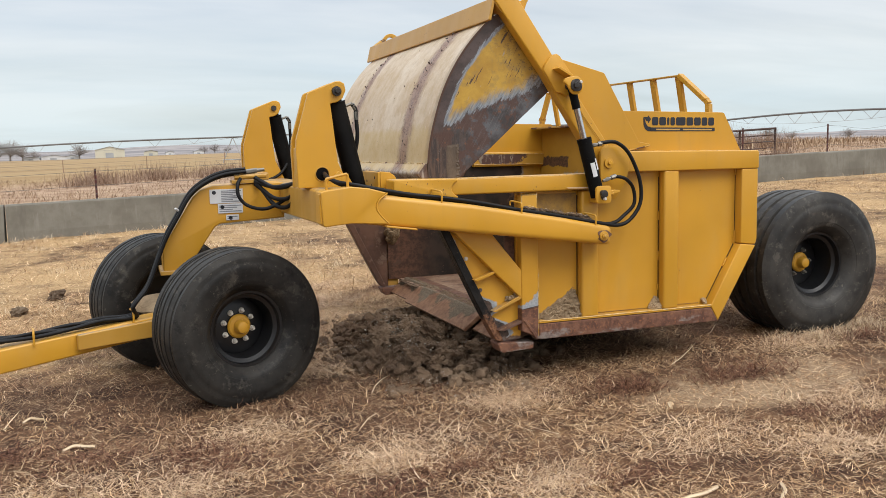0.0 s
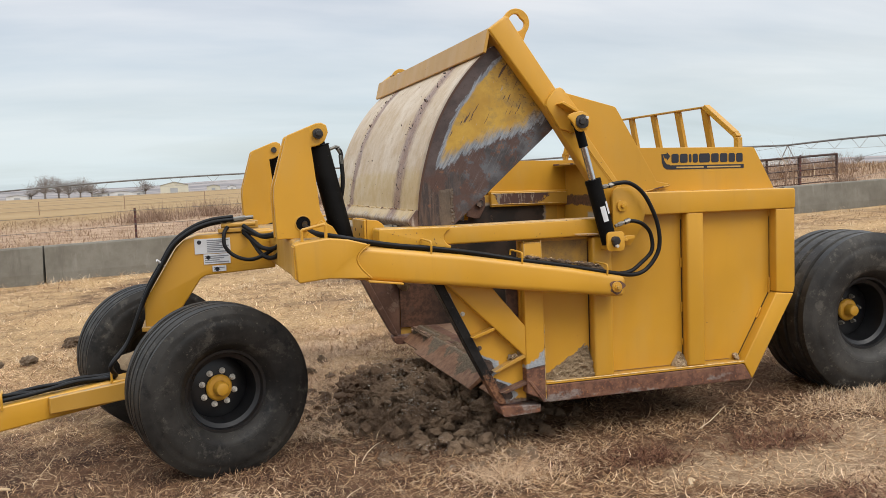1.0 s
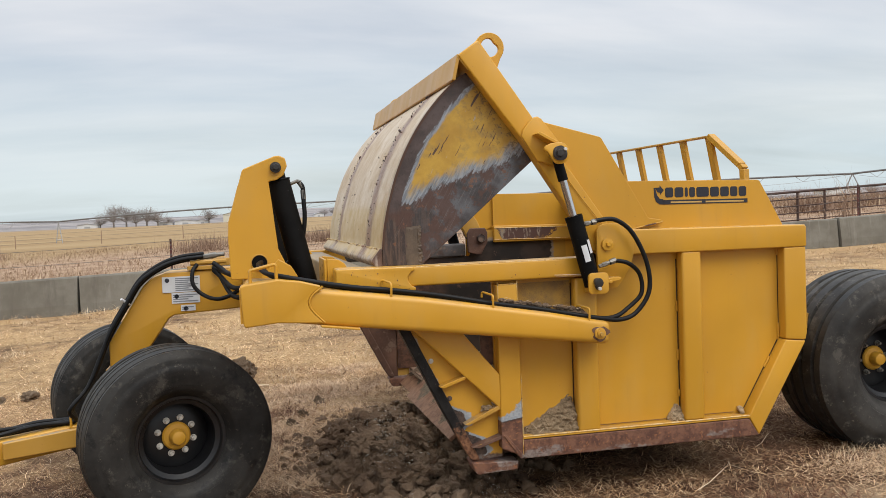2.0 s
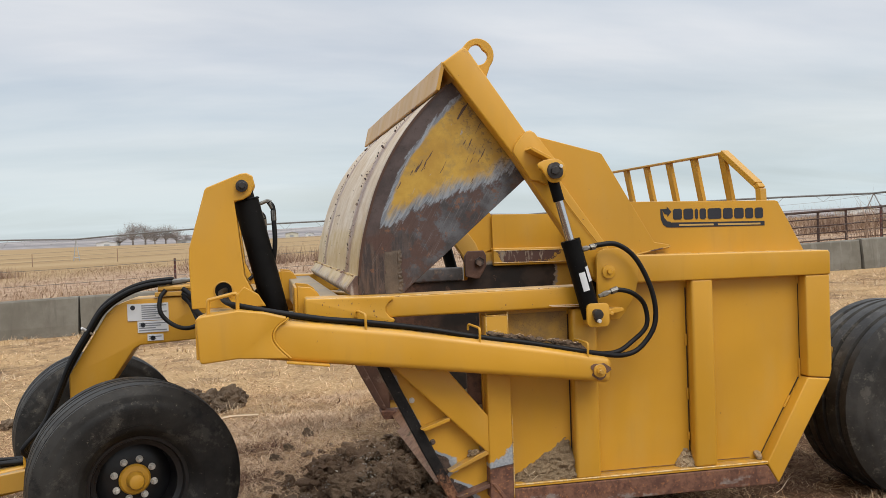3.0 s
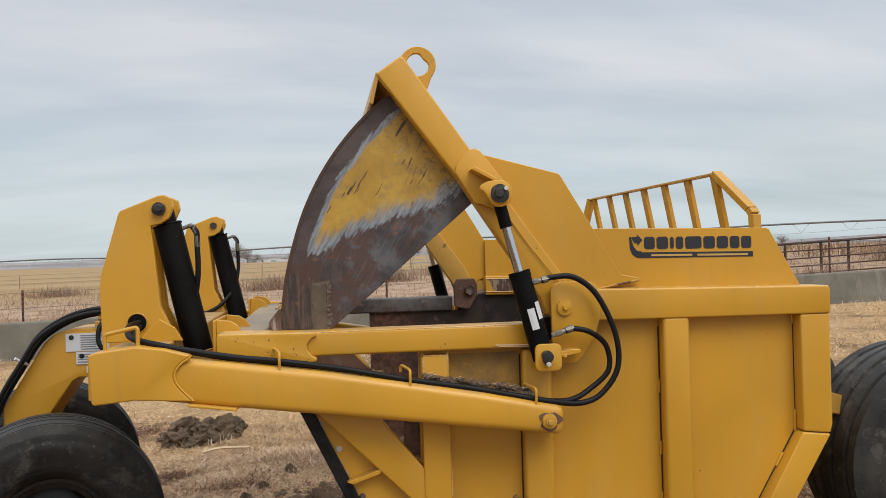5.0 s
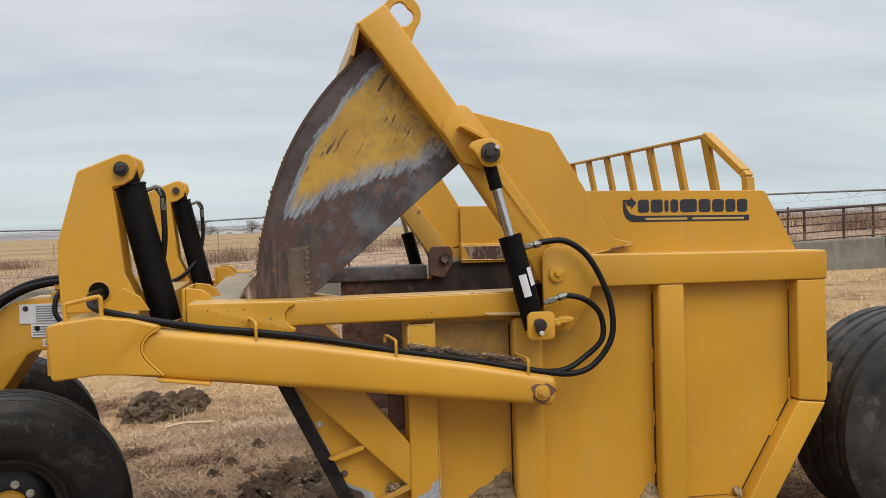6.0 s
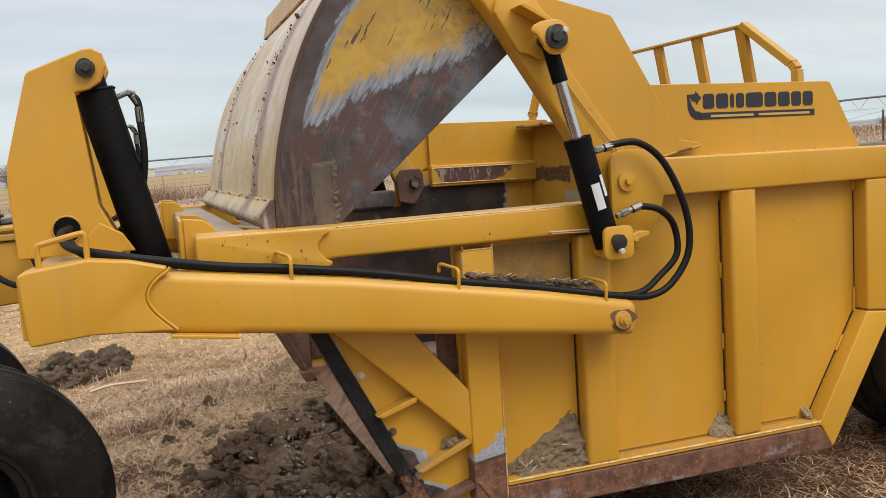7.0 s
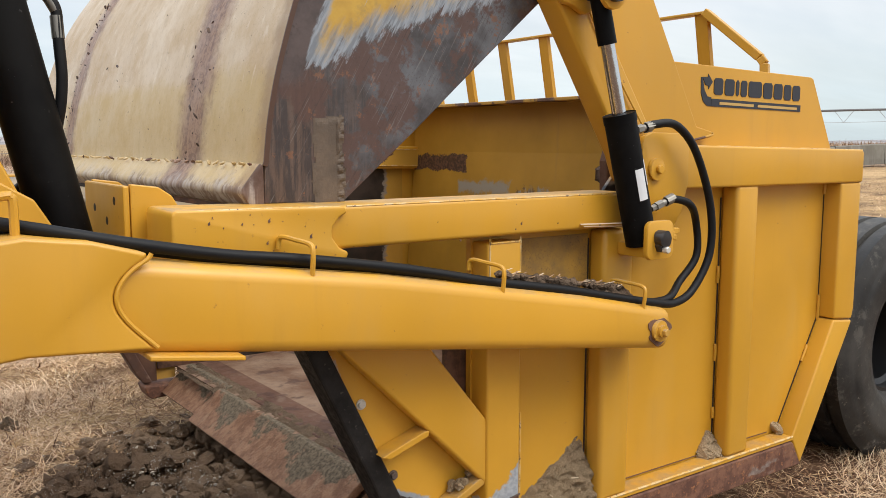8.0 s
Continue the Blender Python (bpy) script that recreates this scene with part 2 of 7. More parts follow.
def cream_sheet():
    """Weathered front of the gate: rubbed tan-cream paint, two soft rust smears and fine dirt specks."""
    n = Nodes("rubbed_cream_sheet", 0.5, spec=0.35)
    x, y, z = n.xyz()
    big, mid, pit = n.noise(1.6, 5.0, 0.6), n.noise(9.0, 6.0, 0.7), n.noise(70.0, 4.0, 0.7)
    base = n.mix(n.range(big, 0.35, 0.65), (0.50, 0.365, 0.215), (0.64, 0.525, 0.385))
    base = n.mix(n.range(mid, 0.42, 0.66, 0.0, 0.40), base, (0.44, 0.30, 0.155))
    run = n.noise(34.0, 6.0, 0.68, stretch=(1.0, 1.0, 0.07))
    base = n.mix(n.range(run, 0.53, 0.70, 0.0, 0.35), base, (0.37, 0.28, 0.185))
    base = n.mix(n.range(run, 0.42, 0.30, 0.0, 0.45), base, (0.74, 0.67, 0.56))
    # paint left yellower where the soil does not reach
    left = n.math("ADD", z, n.math("MULTIPLY", n.math("SUBTRACT", n.noise(5.0, 5.0, 0.65), 0.5), 0.16))
    base = n.mix(n.range(left, 1.76, 1.70, 0.0, 0.62), base, (0.50, 0.355, 0.135))
    base = n.mix(n.range(n.noise(120.0, 4.0, 0.7), 0.56, 0.66, 0.0, 0.35), base, (0.36, 0.255, 0.155))
    rag = n.math("MULTIPLY", n.math("SUBTRACT", n.noise(10.0, 6.0, 0.75), 0.5), 0.20)
    for at, width, strong in ((5.47, 0.150, 0.88), (6.83, 0.115, 0.88)):
        d = n.math("ADD", n.math("ABSOLUTE", n.math("SUBTRACT", y, at)), rag)
        base = n.mix(n.range(d, width, width * 0.25, 0.0, strong), base, n.mix(n.range(n.math("MULTIPLY", n.math("ADD", pit, run), 0.5), 0.42, 0.56), (0.145, 0.070, 0.052), (0.31, 0.185, 0.130)))
    edge = n.math("ADD", n.math("SUBTRACT", y, 5.01), n.math("MULTIPLY", rag, 0.5))
    base = n.mix(n.range(edge, 0.05, 0.0, 0.0, 0.6), base, (0.25, 0.155, 0.08))
    base = n.mix(n.range(y, 4.990, 4.986), base, (0.085, 0.045, 0.030))
    foot = n.math("ADD", z, n.math("MULTIPLY", rag, 0.8))
    base = n.mix(n.range(foot, 1.485, 1.43, 0.0, 0.85), base, n.mix(n.range(run, 0.42, 0.58), (0.42, 0.37, 0.335), (0.17, 0.115, 0.095)))
    base = n.mix(n.range(pit, 0.66, 0.70, 0.0, 0.8), base, (0.12, 0.065, 0.045))
    n.bump(n.mix(0.5, pit, mid), 0.25, 0.004)
    return n.done(base, n.range(mid, 0.3, 0.7, 0.32, 0.55))


def rusty(name="rusted_steel", yellow_left=0.0, a=(0.080, 0.038, 0.025), b=(0.165, 0.085, 0.055)):
    n = Nodes(name, 0.7)
    big, mid, small = n.noise(3.0, 5.0, 0.6), n.noise(14.0, 5.0, 0.65), n.noise(70.0, 4.0)
    c = n.mix(n.range(big, 0.35, 0.65), a, b)
    c = n.mix(n.range(mid, 0.54, 0.68, 0.0, 0.7), c, (0.215, 0.145, 0.105))
    c = n.mix(n.range(n.noise(8.0, 4.0), 0.58, 0.66, 0.0, 0.7), c, (0.085, 0.045, 0.035))
    if yellow_left:
        c = n.mix(n.range(n.noise(4.5, 5.0, 0.6), 0.60 - yellow_left * 0.2, 0.64 - yellow_left * 0.2), c, (0.48, 0.27, 0.05))
    n.bump(n.mix(0.5, mid, small), 0.45, 0.005)
    return n.done(c, n.range(mid, 0.3, 0.7, 0.5, 0.85))


rust = rusty()
rust_dark = rusty("dark_rusted_steel", 0.0, (0.05, 0.036, 0.032), (0.10, 0.07, 0.058))
rust_paint = rusty("rust_through_yellow_paint", 0.55)


def inner_wear():
    """Inside of the bowl: paint above, scoured dark steel with grey primer fringe below."""
    n = Nodes("scoured_bowl_inside", 0.5)
    x, y, z = n.xyz()
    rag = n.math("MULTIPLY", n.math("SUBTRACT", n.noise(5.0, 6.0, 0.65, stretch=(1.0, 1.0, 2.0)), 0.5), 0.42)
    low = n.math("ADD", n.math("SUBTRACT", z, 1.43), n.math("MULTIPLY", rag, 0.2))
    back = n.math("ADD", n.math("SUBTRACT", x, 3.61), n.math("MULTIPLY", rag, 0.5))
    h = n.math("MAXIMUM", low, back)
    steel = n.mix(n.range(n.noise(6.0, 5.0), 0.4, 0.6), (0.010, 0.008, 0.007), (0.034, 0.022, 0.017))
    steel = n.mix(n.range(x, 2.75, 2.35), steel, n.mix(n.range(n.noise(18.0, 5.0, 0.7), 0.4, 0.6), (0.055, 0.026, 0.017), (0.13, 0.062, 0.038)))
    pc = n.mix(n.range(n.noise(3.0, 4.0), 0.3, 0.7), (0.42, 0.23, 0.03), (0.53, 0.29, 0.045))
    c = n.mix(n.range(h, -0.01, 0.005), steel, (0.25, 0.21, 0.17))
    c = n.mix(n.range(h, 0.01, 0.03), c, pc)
    c = n.mix(n.range(n.noise(7.0, 5.0, 0.6), 0.62, 0.65), c, (0.09, 0.05, 0.035))
    n.bump(n.noise(50.0, 4.0), 0.2, 0.003)
    return n.done(c)


def wear_zone(n, x, z, x0, x1, z0, z1, rag, amount):
    """How far a point lies outside a rectangle, its edge made ragged."""
    dx = n.math("SUBTRACT", n.math("ABSOLUTE", n.math("SUBTRACT", x, (x0 + x1) / 2)), abs(x1 - x0) / 2)
    dz = n.math("SUBTRACT", n.math("ABSOLUTE", n.math("SUBTRACT", z, (z0 + z1) / 2)), abs(z1 - z0) / 2)
    return n.math("ADD", n.math("MAXIMUM", dx, dz), n.math("MULTIPLY", n.math("SUBTRACT", rag, 0.5), amount))


def rear_paint():
    """Rear wall of the bowl: paint with one large rust scab and a rubbed grey patch."""
    n = Nodes("rear_wall_enamel", 0.45)
    x, y, z = n.xyz()
    big, rag, fine = n.noise(2.5, 4.0), n.noise(14.0, 6.0, 0.75), n.noise(60.0, 4.0)
    c = n.mix(n.range(big, 0.3, 0.7), (0.37, 0.195, 0.020), (0.48, 0.255, 0.030))
    run = n.noise(18.0, 4.0, 0.6, stretch=(1.0, 1.0, 0.12))
    c = n.mix(n.range(run, 0.55, 0.8, 0.0, 0.35), c, (0.30, 0.17, 0.05))
    c = n.mix(n.range(wear_zone(n, y, z, 5.2, 6.5, 1.20, 1.325, rag, 0.26), 0.0, -0.03, 0.0, 0.85), c, n.mix(n.range(run, 0.45, 0.55), (0.30, 0.31, 0.30), (0.12, 0.065, 0.04)))
    c = n.mix(n.range(wear_zone(n, y, z, 6.54, 7.0, 1.28, 1.36, rag, 0.16), 0.0, -0.03, 0.0, 0.8), c, (0.30, 0.30, 0.27))
    c = n.mix(n.range(wear_zone(n, y, z, 6.93, 7.43, 1.400, 1.495, rag, 0.10), 0.002, -0.006), c, n.mix(n.range(fine, 0.4, 0.6), (0.05, 0.026, 0.018), (0.13, 0.065, 0.04)))
    c = n.mix(n.range(rag, 0.72, 0.74), c, (0.09, 0.05, 0.03))
    n.bump(fine, 0.12, 0.002)
    return n.done(c)


def rail_streaks():
    """Inner rail face: paint rubbed through to primer and purple-brown rust in upright streaks."""
    n = Nodes("streaked_rail_face", 0.5)
    x, y, z = n.xyz()
    rag, s = n.noise(9.0, 6.0, 0.75), n.noise(14.0, 5.0, 0.7, stretch=(1.0, 1.0, 0.25))
    worn = n.mix(n.range(s, 0.53, 0.58), (0.085, 0.042, 0.034), (0.27, 0.22, 0.17))
    worn = n.mix(n.range(s, 0.62, 0.66), worn, (0.46, 0.26, 0.06))
    c = n.mix(n.range(wear_zone(n, x, z, 3.14, 3.63, 1.40, 1.56, rag, 0.30), 0.0, -0.02), (0.50, 0.27, 0.035), worn)
    n.bump(s, 0.15, 0.002)
    return n.done(c)


def cutter_paint():
    """Side cutter sheet: paint above, scraped to grey primer and dark steel beside the knife's lower end."""
    n = Nodes("scraped_cutter_sheet", 0.45)
    x, y, z = n.xyz()
    rag, fine = n.noise(20.0, 5.0, 0.65), n.noise(70.0, 4.0, 0.65)
    c = n.mix(n.range(n.noise(3.0, 4.0), 0.3, 0.7), tuple(v * 0.92 for v in YELLOW), tuple(v * 1.04 for v in YELLOW))
    d = n.math("SUBTRACT", x, n.math("ADD", 2.118, n.math("MULTIPLY", n.math("SUBTRACT", 0.62, z), 0.487)))
    reach = n.math("ADD", n.range(n.math("ABSOLUTE", n.math("SUBTRACT", z, 0.575)), 0.085, 0.02, 0.0, 0.082), n.range(n.math("ABSOLUTE", n.math("SUBTRACT", z, 0.415)), 0.095, 0.03, 0.0, 0.10))
    reach = n.math("ADD", reach, n.math("MULTIPLY", n.math("SUBTRACT", rag, 0.5), 0.09))
    k = n.math("SUBTRACT", reach, d)
    c = n.mix(n.range(k, -0.002, 0.012), c, n.mix(n.range(rag, 0.4, 0.6), (0.25, 0.275, 0.30), (0.36, 0.385, 0.41)))
    c = n.mix(n.range(k, 0.030, 0.040), c, n.mix(n.range(fine, 0.4, 0.6), (0.030, 0.022, 0.020), (0.085, 0.055, 0.042)))
    c = n.mix(n.range(n.math("ADD", z, n.math("MULTIPLY", rag, 0.06)), 0.400, 0.385), c, n.mix(n.range(fine, 0.4, 0.6), (0.11, 0.055, 0.035), (0.17, 0.14, 0.12)))
    c = n.mix(n.range(fine, 0.72, 0.75), c, (0.10, 0.055, 0.03))
    n.bump(fine, 0.15, 0.002)
    return n.done(c)


def rib_paint():
    """Front rib: paint chipped to pale primer above its rusted foot."""
    n = Nodes("chipped_rib_enamel", 0.42)
    x, y, z = n.xyz()
    rag, fine = n.noise(24.0, 5.0, 0.65), n.noise(90.0, 4.0, 0.65)
    c = n.mix(n.range(n.noise(3.0, 4.0), 0.3, 0.7), tuple(v * 0.94 for v in YELLOW), tuple(v * 1.05 for v in YELLOW))
    f = n.math("MAXIMUM", n.math("SUBTRACT", x, 2.365), 0.0)
    wob = n.math("MULTIPLY", n.math("SUBTRACT", rag, 0.5), 0.10)
    top = n.math("ADD", n.math("ADD", 0.572, n.math("MULTIPLY", n.math("MULTIPLY", f, f), 6.6)), wob)
    c = n.mix(n.range(n.math("SUBTRACT", top, z), -0.004, 0.006), c, n.mix(n.range(fine, 0.35, 0.65), (0.29, 0.315, 0.345), (0.40, 0.425, 0.45)))
    c = n.mix(n.range(n.math("SUBTRACT", n.math("ADD", 0.548, n.math("MULTIPLY", wob, 0.4)), z), -0.004, 0.006), c, (0.12, 0.055, 0.035))
    c = n.mix(n.range(fine, 0.73, 0.76), c, (0.10, 0.055, 0.03))
    n.bump(fine, 0.12, 0.002)
    return n.done(c)


def edge_wear_and_light():
    """Rubbed plate edge: pale scuffed paint with dark nicks; also draws painted edge highlights."""
    n = Nodes("rubbed_lit_paint", 0.45)
    a, b = n.noise(26.0, 5.0, 0.7), n.noise(75.0, 4.0, 0.7)
    c = n.mix(n.range(a, 0.42, 0.58), (0.58, 0.32, 0.05), (0.64, 0.47, 0.23))
    c = n.mix(n.range(b, 0.60, 0.64), c, (0.09, 0.05, 0.03))
    return n.done(c)


def tyre_rubber(name="dusty_black_rubber", up=1.0):
    """Black rubber under a thin brown dust film, rubbed back to black in blotches, with fine pale scuffs."""
    n = Nodes(name, 0.62, spec=0.25)
    big, mid, small = n.noise(2.6, 5.0, 0.6), n.noise(11.0, 6.0, 0.72), n.noise(90.0, 3.0)
    c = n.mix(n.range(big, 0.35, 0.68), (0.011 * up, 0.0105 * up, 0.0100 * up), (0.036 * up, 0.0335 * up, 0.030 * up))
    c = n.mix(n.range(mid, 0.52, 0.66, 0.0, 0.75 / up ** 2), c, (0.0075, 0.0075, 0.008))
    scuff = n.noise(8.0, 6.0, 0.75)
    c = n.mix(n.range(scuff, 0.54, 0.64, 0.0, 0.45), c, (0.088 * up, 0.080 * up, 0.068 * up))
    c = n.mix(n.range(n.noise(34.0, 6.0, 0.78), 0.62, 0.67, 0.0, 0.6), c, (0.15, 0.128, 0.10))
    nick = n.noise(16.0, 6.0, 0.8)
    c = n.mix(n.range(nick, 0.66, 0.69, 0.0, 0.8), c, (0.20, 0.18, 0.15))
    n.bump(n.mix(0.5, small, mid), 0.35, 0.004)
    return n.done(c, n.range(mid, 0.3, 0.7, 0.62, 0.42))


def soil(name, a, b, wet=0.0, grains=False):
    n = Nodes(name, 0.95 - wet, spec=0.25)
    big, mid, small = n.noise(1.1, 5.0, 0.6), n.noise(9.0, 6.0, 0.7), n.noise(60.0, 5.0, 0.7)
    c = n.mix(n.range(big, 0.35, 0.65), a, b)
    c = n.mix(n.range(mid, 0.45, 0.7, 0.0, 0.5), c, tuple(v * 0.48 for v in a))
    c = n.mix(n.range(small, 0.62, 0.72, 0.0, 0.5), c, tuple(min(1, v * 1.9) for v in b))
    grit = n.noise(170.0, 4.0, 0.75)
    c = n.mix(n.range(grit, 0.40, 0.30, 0.0, 0.8), c, tuple(v * 0.3 for v in a))
    c = n.mix(n.range(grit, 0.60, 0.70, 0.0, 0.6), c, tuple(min(1, v * 1.6) for v in b))
    if grains:
        where = n.range(n.noise(4.2, 4.0, 0.6), 0.52, 0.60)
        c = n.mix(n.math("MULTIPLY", where, n.range(n.noise(95.0, 3.0, 0.6), 0.60, 0.64)), c, (0.52, 0.49, 0.44))
    n.bump(n.mix(0.5, n.mix(0.5, mid, small), grit), 1.0, 0.03)
    return n.done(c)


def stained_concrete():
    """Old precast concrete: mottled grey-tan, rain streaks down its face and dark dust at the foot of the pours."""
    n = Nodes("weathered_concrete", 0.9, spec=0.3)
    big, mid, pit = n.noise(1.2, 5.0, 0.6), n.noise(7.0, 6.0, 0.7), n.noise(60.0, 4.0, 0.7)
    c = n.mix(n.range(big, 0.35, 0.65), (0.146, 0.134, 0.110), (0.204, 0.192, 0.162))
    c = n.mix(n.range(mid, 0.45, 0.68, 0.0, 0.5), c, (0.150, 0.135, 0.110))
    run = n.noise(5.0, 5.0, 0.7, stretch=(1.0, 1.0, 0.08))
    c = n.mix(n.range(run, 0.54, 0.70, 0.0, 0.55), c, (0.118, 0.105, 0.088))
    c = n.mix(n.range(run, 0.42, 0.30, 0.0, 0.35), c, (0.30, 0.285, 0.25))
    c = n.mix(n.range(pit, 0.64, 0.72, 0.0, 0.6), c, (0.09, 0.08, 0.068))
    n.bump(n.mix(0.5, mid, pit), 0.35, 0.006)
    return n.done(c)


def scuffed_black():
    """Black cylinder enamel with a thin dust film, pale nicks and hairline scratches."""
    n = Nodes("black_enamel", 0.5, spec=0.10)
    big, nick = n.noise(5.0, 5.0, 0.65), n.noise(30.0, 6.0, 0.8)
    c = n.mix(n.range(big, 0.35, 0.68), (0.0026, 0.0026, 0.0030), (0.0075, 0.0072, 0.0070))
    c = n.mix(n.range(nick, 0.67, 0.71, 0.0, 0.7), c, (0.10, 0.095, 0.088))
    c = n.mix(n.range(n.noise(90.0, 3.0, 0.6, stretch=(0.3, 1.0, 1.0)), 0.70, 0.73, 0.0, 0.6), c, (0.07, 0.068, 0.066))
    n.bump(nick, 0.12, 0.002)
    return n.done(c, n.range(big, 0.3, 0.7, 0.42, 0.60))


def rubbed_rust():
    """Rail dragged through the ground: purple-brown rust, orange pits and grey steel rubbed bare in streaks."""
    n = Nodes("ground_rubbed_rail", 0.6)
    x, y, z = n.xyz()
    big, mid, small = n.noise(2.6, 5.0, 0.65, stretch=(1.0, 1.0, 3.0)), n.noise(16.0, 5.0, 0.7), n.noise(62.0, 4.0, 0.65)
    c = n.mix(n.range(mid, 0.38, 0.62), (0.092, 0.038, 0.025), (0.190, 0.088, 0.052))
    c = n.mix(n.range(small, 0.58, 0.66, 0.0, 0.75), c, (0.34, 0.140, 0.055))
    bare = n.math("ADD", big, n.math("MULTIPLY", n.math("SUBTRACT", mid, 0.5), 0.5))
    bare = n.math("SUBTRACT", bare, n.math("MULTIPLY", n.math("MAXIMUM", n.math("SUBTRACT", z, 0.385), -0.03), 1.6))
    c = n.mix(n.range(bare, 0.63, 0.71, 0.0, 0.75), c, n.mix(n.range(small, 0.4, 0.6), (0.17, 0.145, 0.13), (0.26, 0.240, 0.225)))
    n.bump(n.mix(0.5, mid, small), 0.4, 0.004)
    return n.done(c, n.range(bare, 0.5, 0.7, 0.7, 0.42))


def worn_knife():
    """Black paint on the side knife, worn to rust at its lower end, scuffed along the edge."""
    n = Nodes("worn_black_knife", 0.45, spec=0.25)
    x, y, z = n.xyz()
    rag, fine = n.noise(11.0, 5.0, 0.7), n.noise(55.0, 4.0, 0.65)
    c = n.mix(n.range(rag, 0.35, 0.65), (0.006, 0.006, 0.0065), (0.018, 0.017, 0.017))
    c = n.mix(n.range(fine, 0.62, 0.70, 0.0, 0.6), c, (0.10, 0.085, 0.072))
    h = n.math("ADD", n.math("SUBTRACT", 0.50, z), n.math("MULTIPLY", n.math("SUBTRACT", rag, 0.5), 0.5))
    c = n.mix(n.range(h, -0.02, 0.04), c, n.mix(n.range(fine, 0.4, 0.6), (0.11, 0.050, 0.030), (0.24, 0.12, 0.065)))
    n.bump(fine, 0.3, 0.003)
    return n.done(c, n.range(fine, 0.3, 0.7, 0.35, 0.62))


def caked_blade():
    """Cutting blade: scoured rust with pale scrapes, grey-brown soil sticking in patches."""
    n = Nodes("soil_caked_blade", 0.6)
    x, y, z = n.xyz()
    big, mid, small = n.noise(4.0, 6.0, 0.7), n.noise(17.0, 5.0, 0.7), n.noise(75.0, 4.0, 0.65)
    scrape = n.noise(20.0, 4.0, 0.6, stretch=(0.25, 1.6, 1.0))
    c = n.mix(n.range(mid, 0.36, 0.64), (0.205, 0.100, 0.056), (0.37, 0.210, 0.125))
    c = n.mix(n.range(scrape, 0.56, 0.70, 0.0, 0.6), c, (0.42, 0.28, 0.18))
    c = n.mix(n.range(small, 0.62, 0.70, 0.0, 0.6), c, (0.085, 0.05, 0.035))
    mud = n.range(n.math("ADD", big, n.math("MULTIPLY", n.math("SUBTRACT", z, 0.345), 2.2)), 0.53, 0.58)
    c = n.mix(mud, c, n.mix(n.range(small, 0.35, 0.65), (0.10, 0.078, 0.052), (0.24, 0.19, 0.13)))
    n.bump(n.mix(0.5, big, small), 0.7, 0.012)
    return n.done(c, n.range(mud, 0.0, 1.0, 0.5, 0.95))


def stained_panel():
    """Paint behind the arm, darkened by soil splash and thick with dark specks."""
    n = Nodes("soil_splashed_enamel", 0.55)
    big, speck = n.noise(6.0, 5.0, 0.65), n.noise(240.0, 5.0, 0.8)
    c = n.mix(n.range(big, 0.35, 0.68), (0.46, 0.25, 0.035), (0.24, 0.14, 0.045))
    c = n.mix(n.math("MULTIPLY", n.range(n.noise(7.0, 5.0, 0.7), 0.40, 0.58), n.range(speck, 0.55, 0.62, 0.0, 0.85)), c, (0.075, 0.048, 0.028))
    n.bump(speck, 0.3, 0.003)
    return n.done(c)


rubber = tyre_rubber()
rear_rubber = tyre_rubber("grey_dusty_rubber", 1.5)
blade_rust = caked_blade()
rail_rust = rubbed_rust()
floor_rust = rusty("mud_smeared_floor_rust", 0.0, (0.150, 0.072, 0.040), (0.30, 0.200, 0.135))
worn_arm = rusty("paint_worn_to_rust", 0.95)
scour = worn_plate()
rear_enamel = rear_paint()
rail_face = rail_streaks()
cutter_enamel = cutter_paint()
rib_enamel = rib_paint()
edge_pale = edge_wear_and_light()
seam_dark = plain("dark_seam", (0.030, 0.017, 0.010), 0.8, vary=0.4, scale=30)
cream = cream_sheet()
bowl_inside = inner_wear()
black = scuffed_black()
knife_black = worn_knife()
rim_black = plain("black_rim_enamel", (0.0085, 0.0088, 0.010), 0.35, vary=0.3)
hose_rubber = plain("hydraulic_hose_rubber", (0.0065, 0.0066, 0.0074), 0.52, vary=0.25, scale=40, spec=0.24)
chrome = plain("chromed_rod", (0.62, 0.62, 0.63), 0.14, 1.0, vary=0.05)
zinc = plain("zinc_plated_steel", (0.26, 0.245, 0.215), 0.48, 0.9, vary=0.2)
bright_zinc = plain("bright_plated_nuts", (0.66, 0.63, 0.57), 0.42, 0.35, vary=0.15)
bolt_steel = plain("greasy_steel", (0.06, 0.055, 0.052), 0.4, 0.6, vary=0.4)
white_label = plain("white_vinyl_label", (0.62, 0.63, 0.64), 0.45, vary=0.06)
grey_label = plain("grey_printed_bar", (0.20, 0.21, 0.23), 0.5, vary=0.1)
decal_dark = plain("dark_blue_black_decal", (0.020, 0.022, 0.030), 0.45, vary=0.15)
decal_gold = plain("gold_decal", (0.52, 0.33, 0.10), 0.45, vary=0.05)
cylinder_yellow = paint("yellow_pin_enamel", 0.5, 0.1)
dark_soil = soil("dark_moist_clods", (0.160, 0.102, 0.064), (0.318, 0.222, 0.144), grains=True)
clod_soil = soil("dark_clods", (0.115, 0.078, 0.051), (0.22, 0.158, 0.104))
smear_brown = plain("rubbed_brown_smear", (0.120, 0.086, 0.060), 0.75, vary=0.30, scale=50, bump=0.4, dist=0.003)
arm_litter = soil("dark_crumbled_chaff", (0.145, 0.098, 0.066), (0.275, 0.195, 0.130))
dry_soil = soil("dry_crumbled_soil", (0.335, 0.240, 0.145), (0.52, 0.385, 0.240))
concrete = stained_concrete()
rail_brown = plain("rusted_pipe", (0.062, 0.034, 0.026), 0.8, vary=0.35, scale=18)
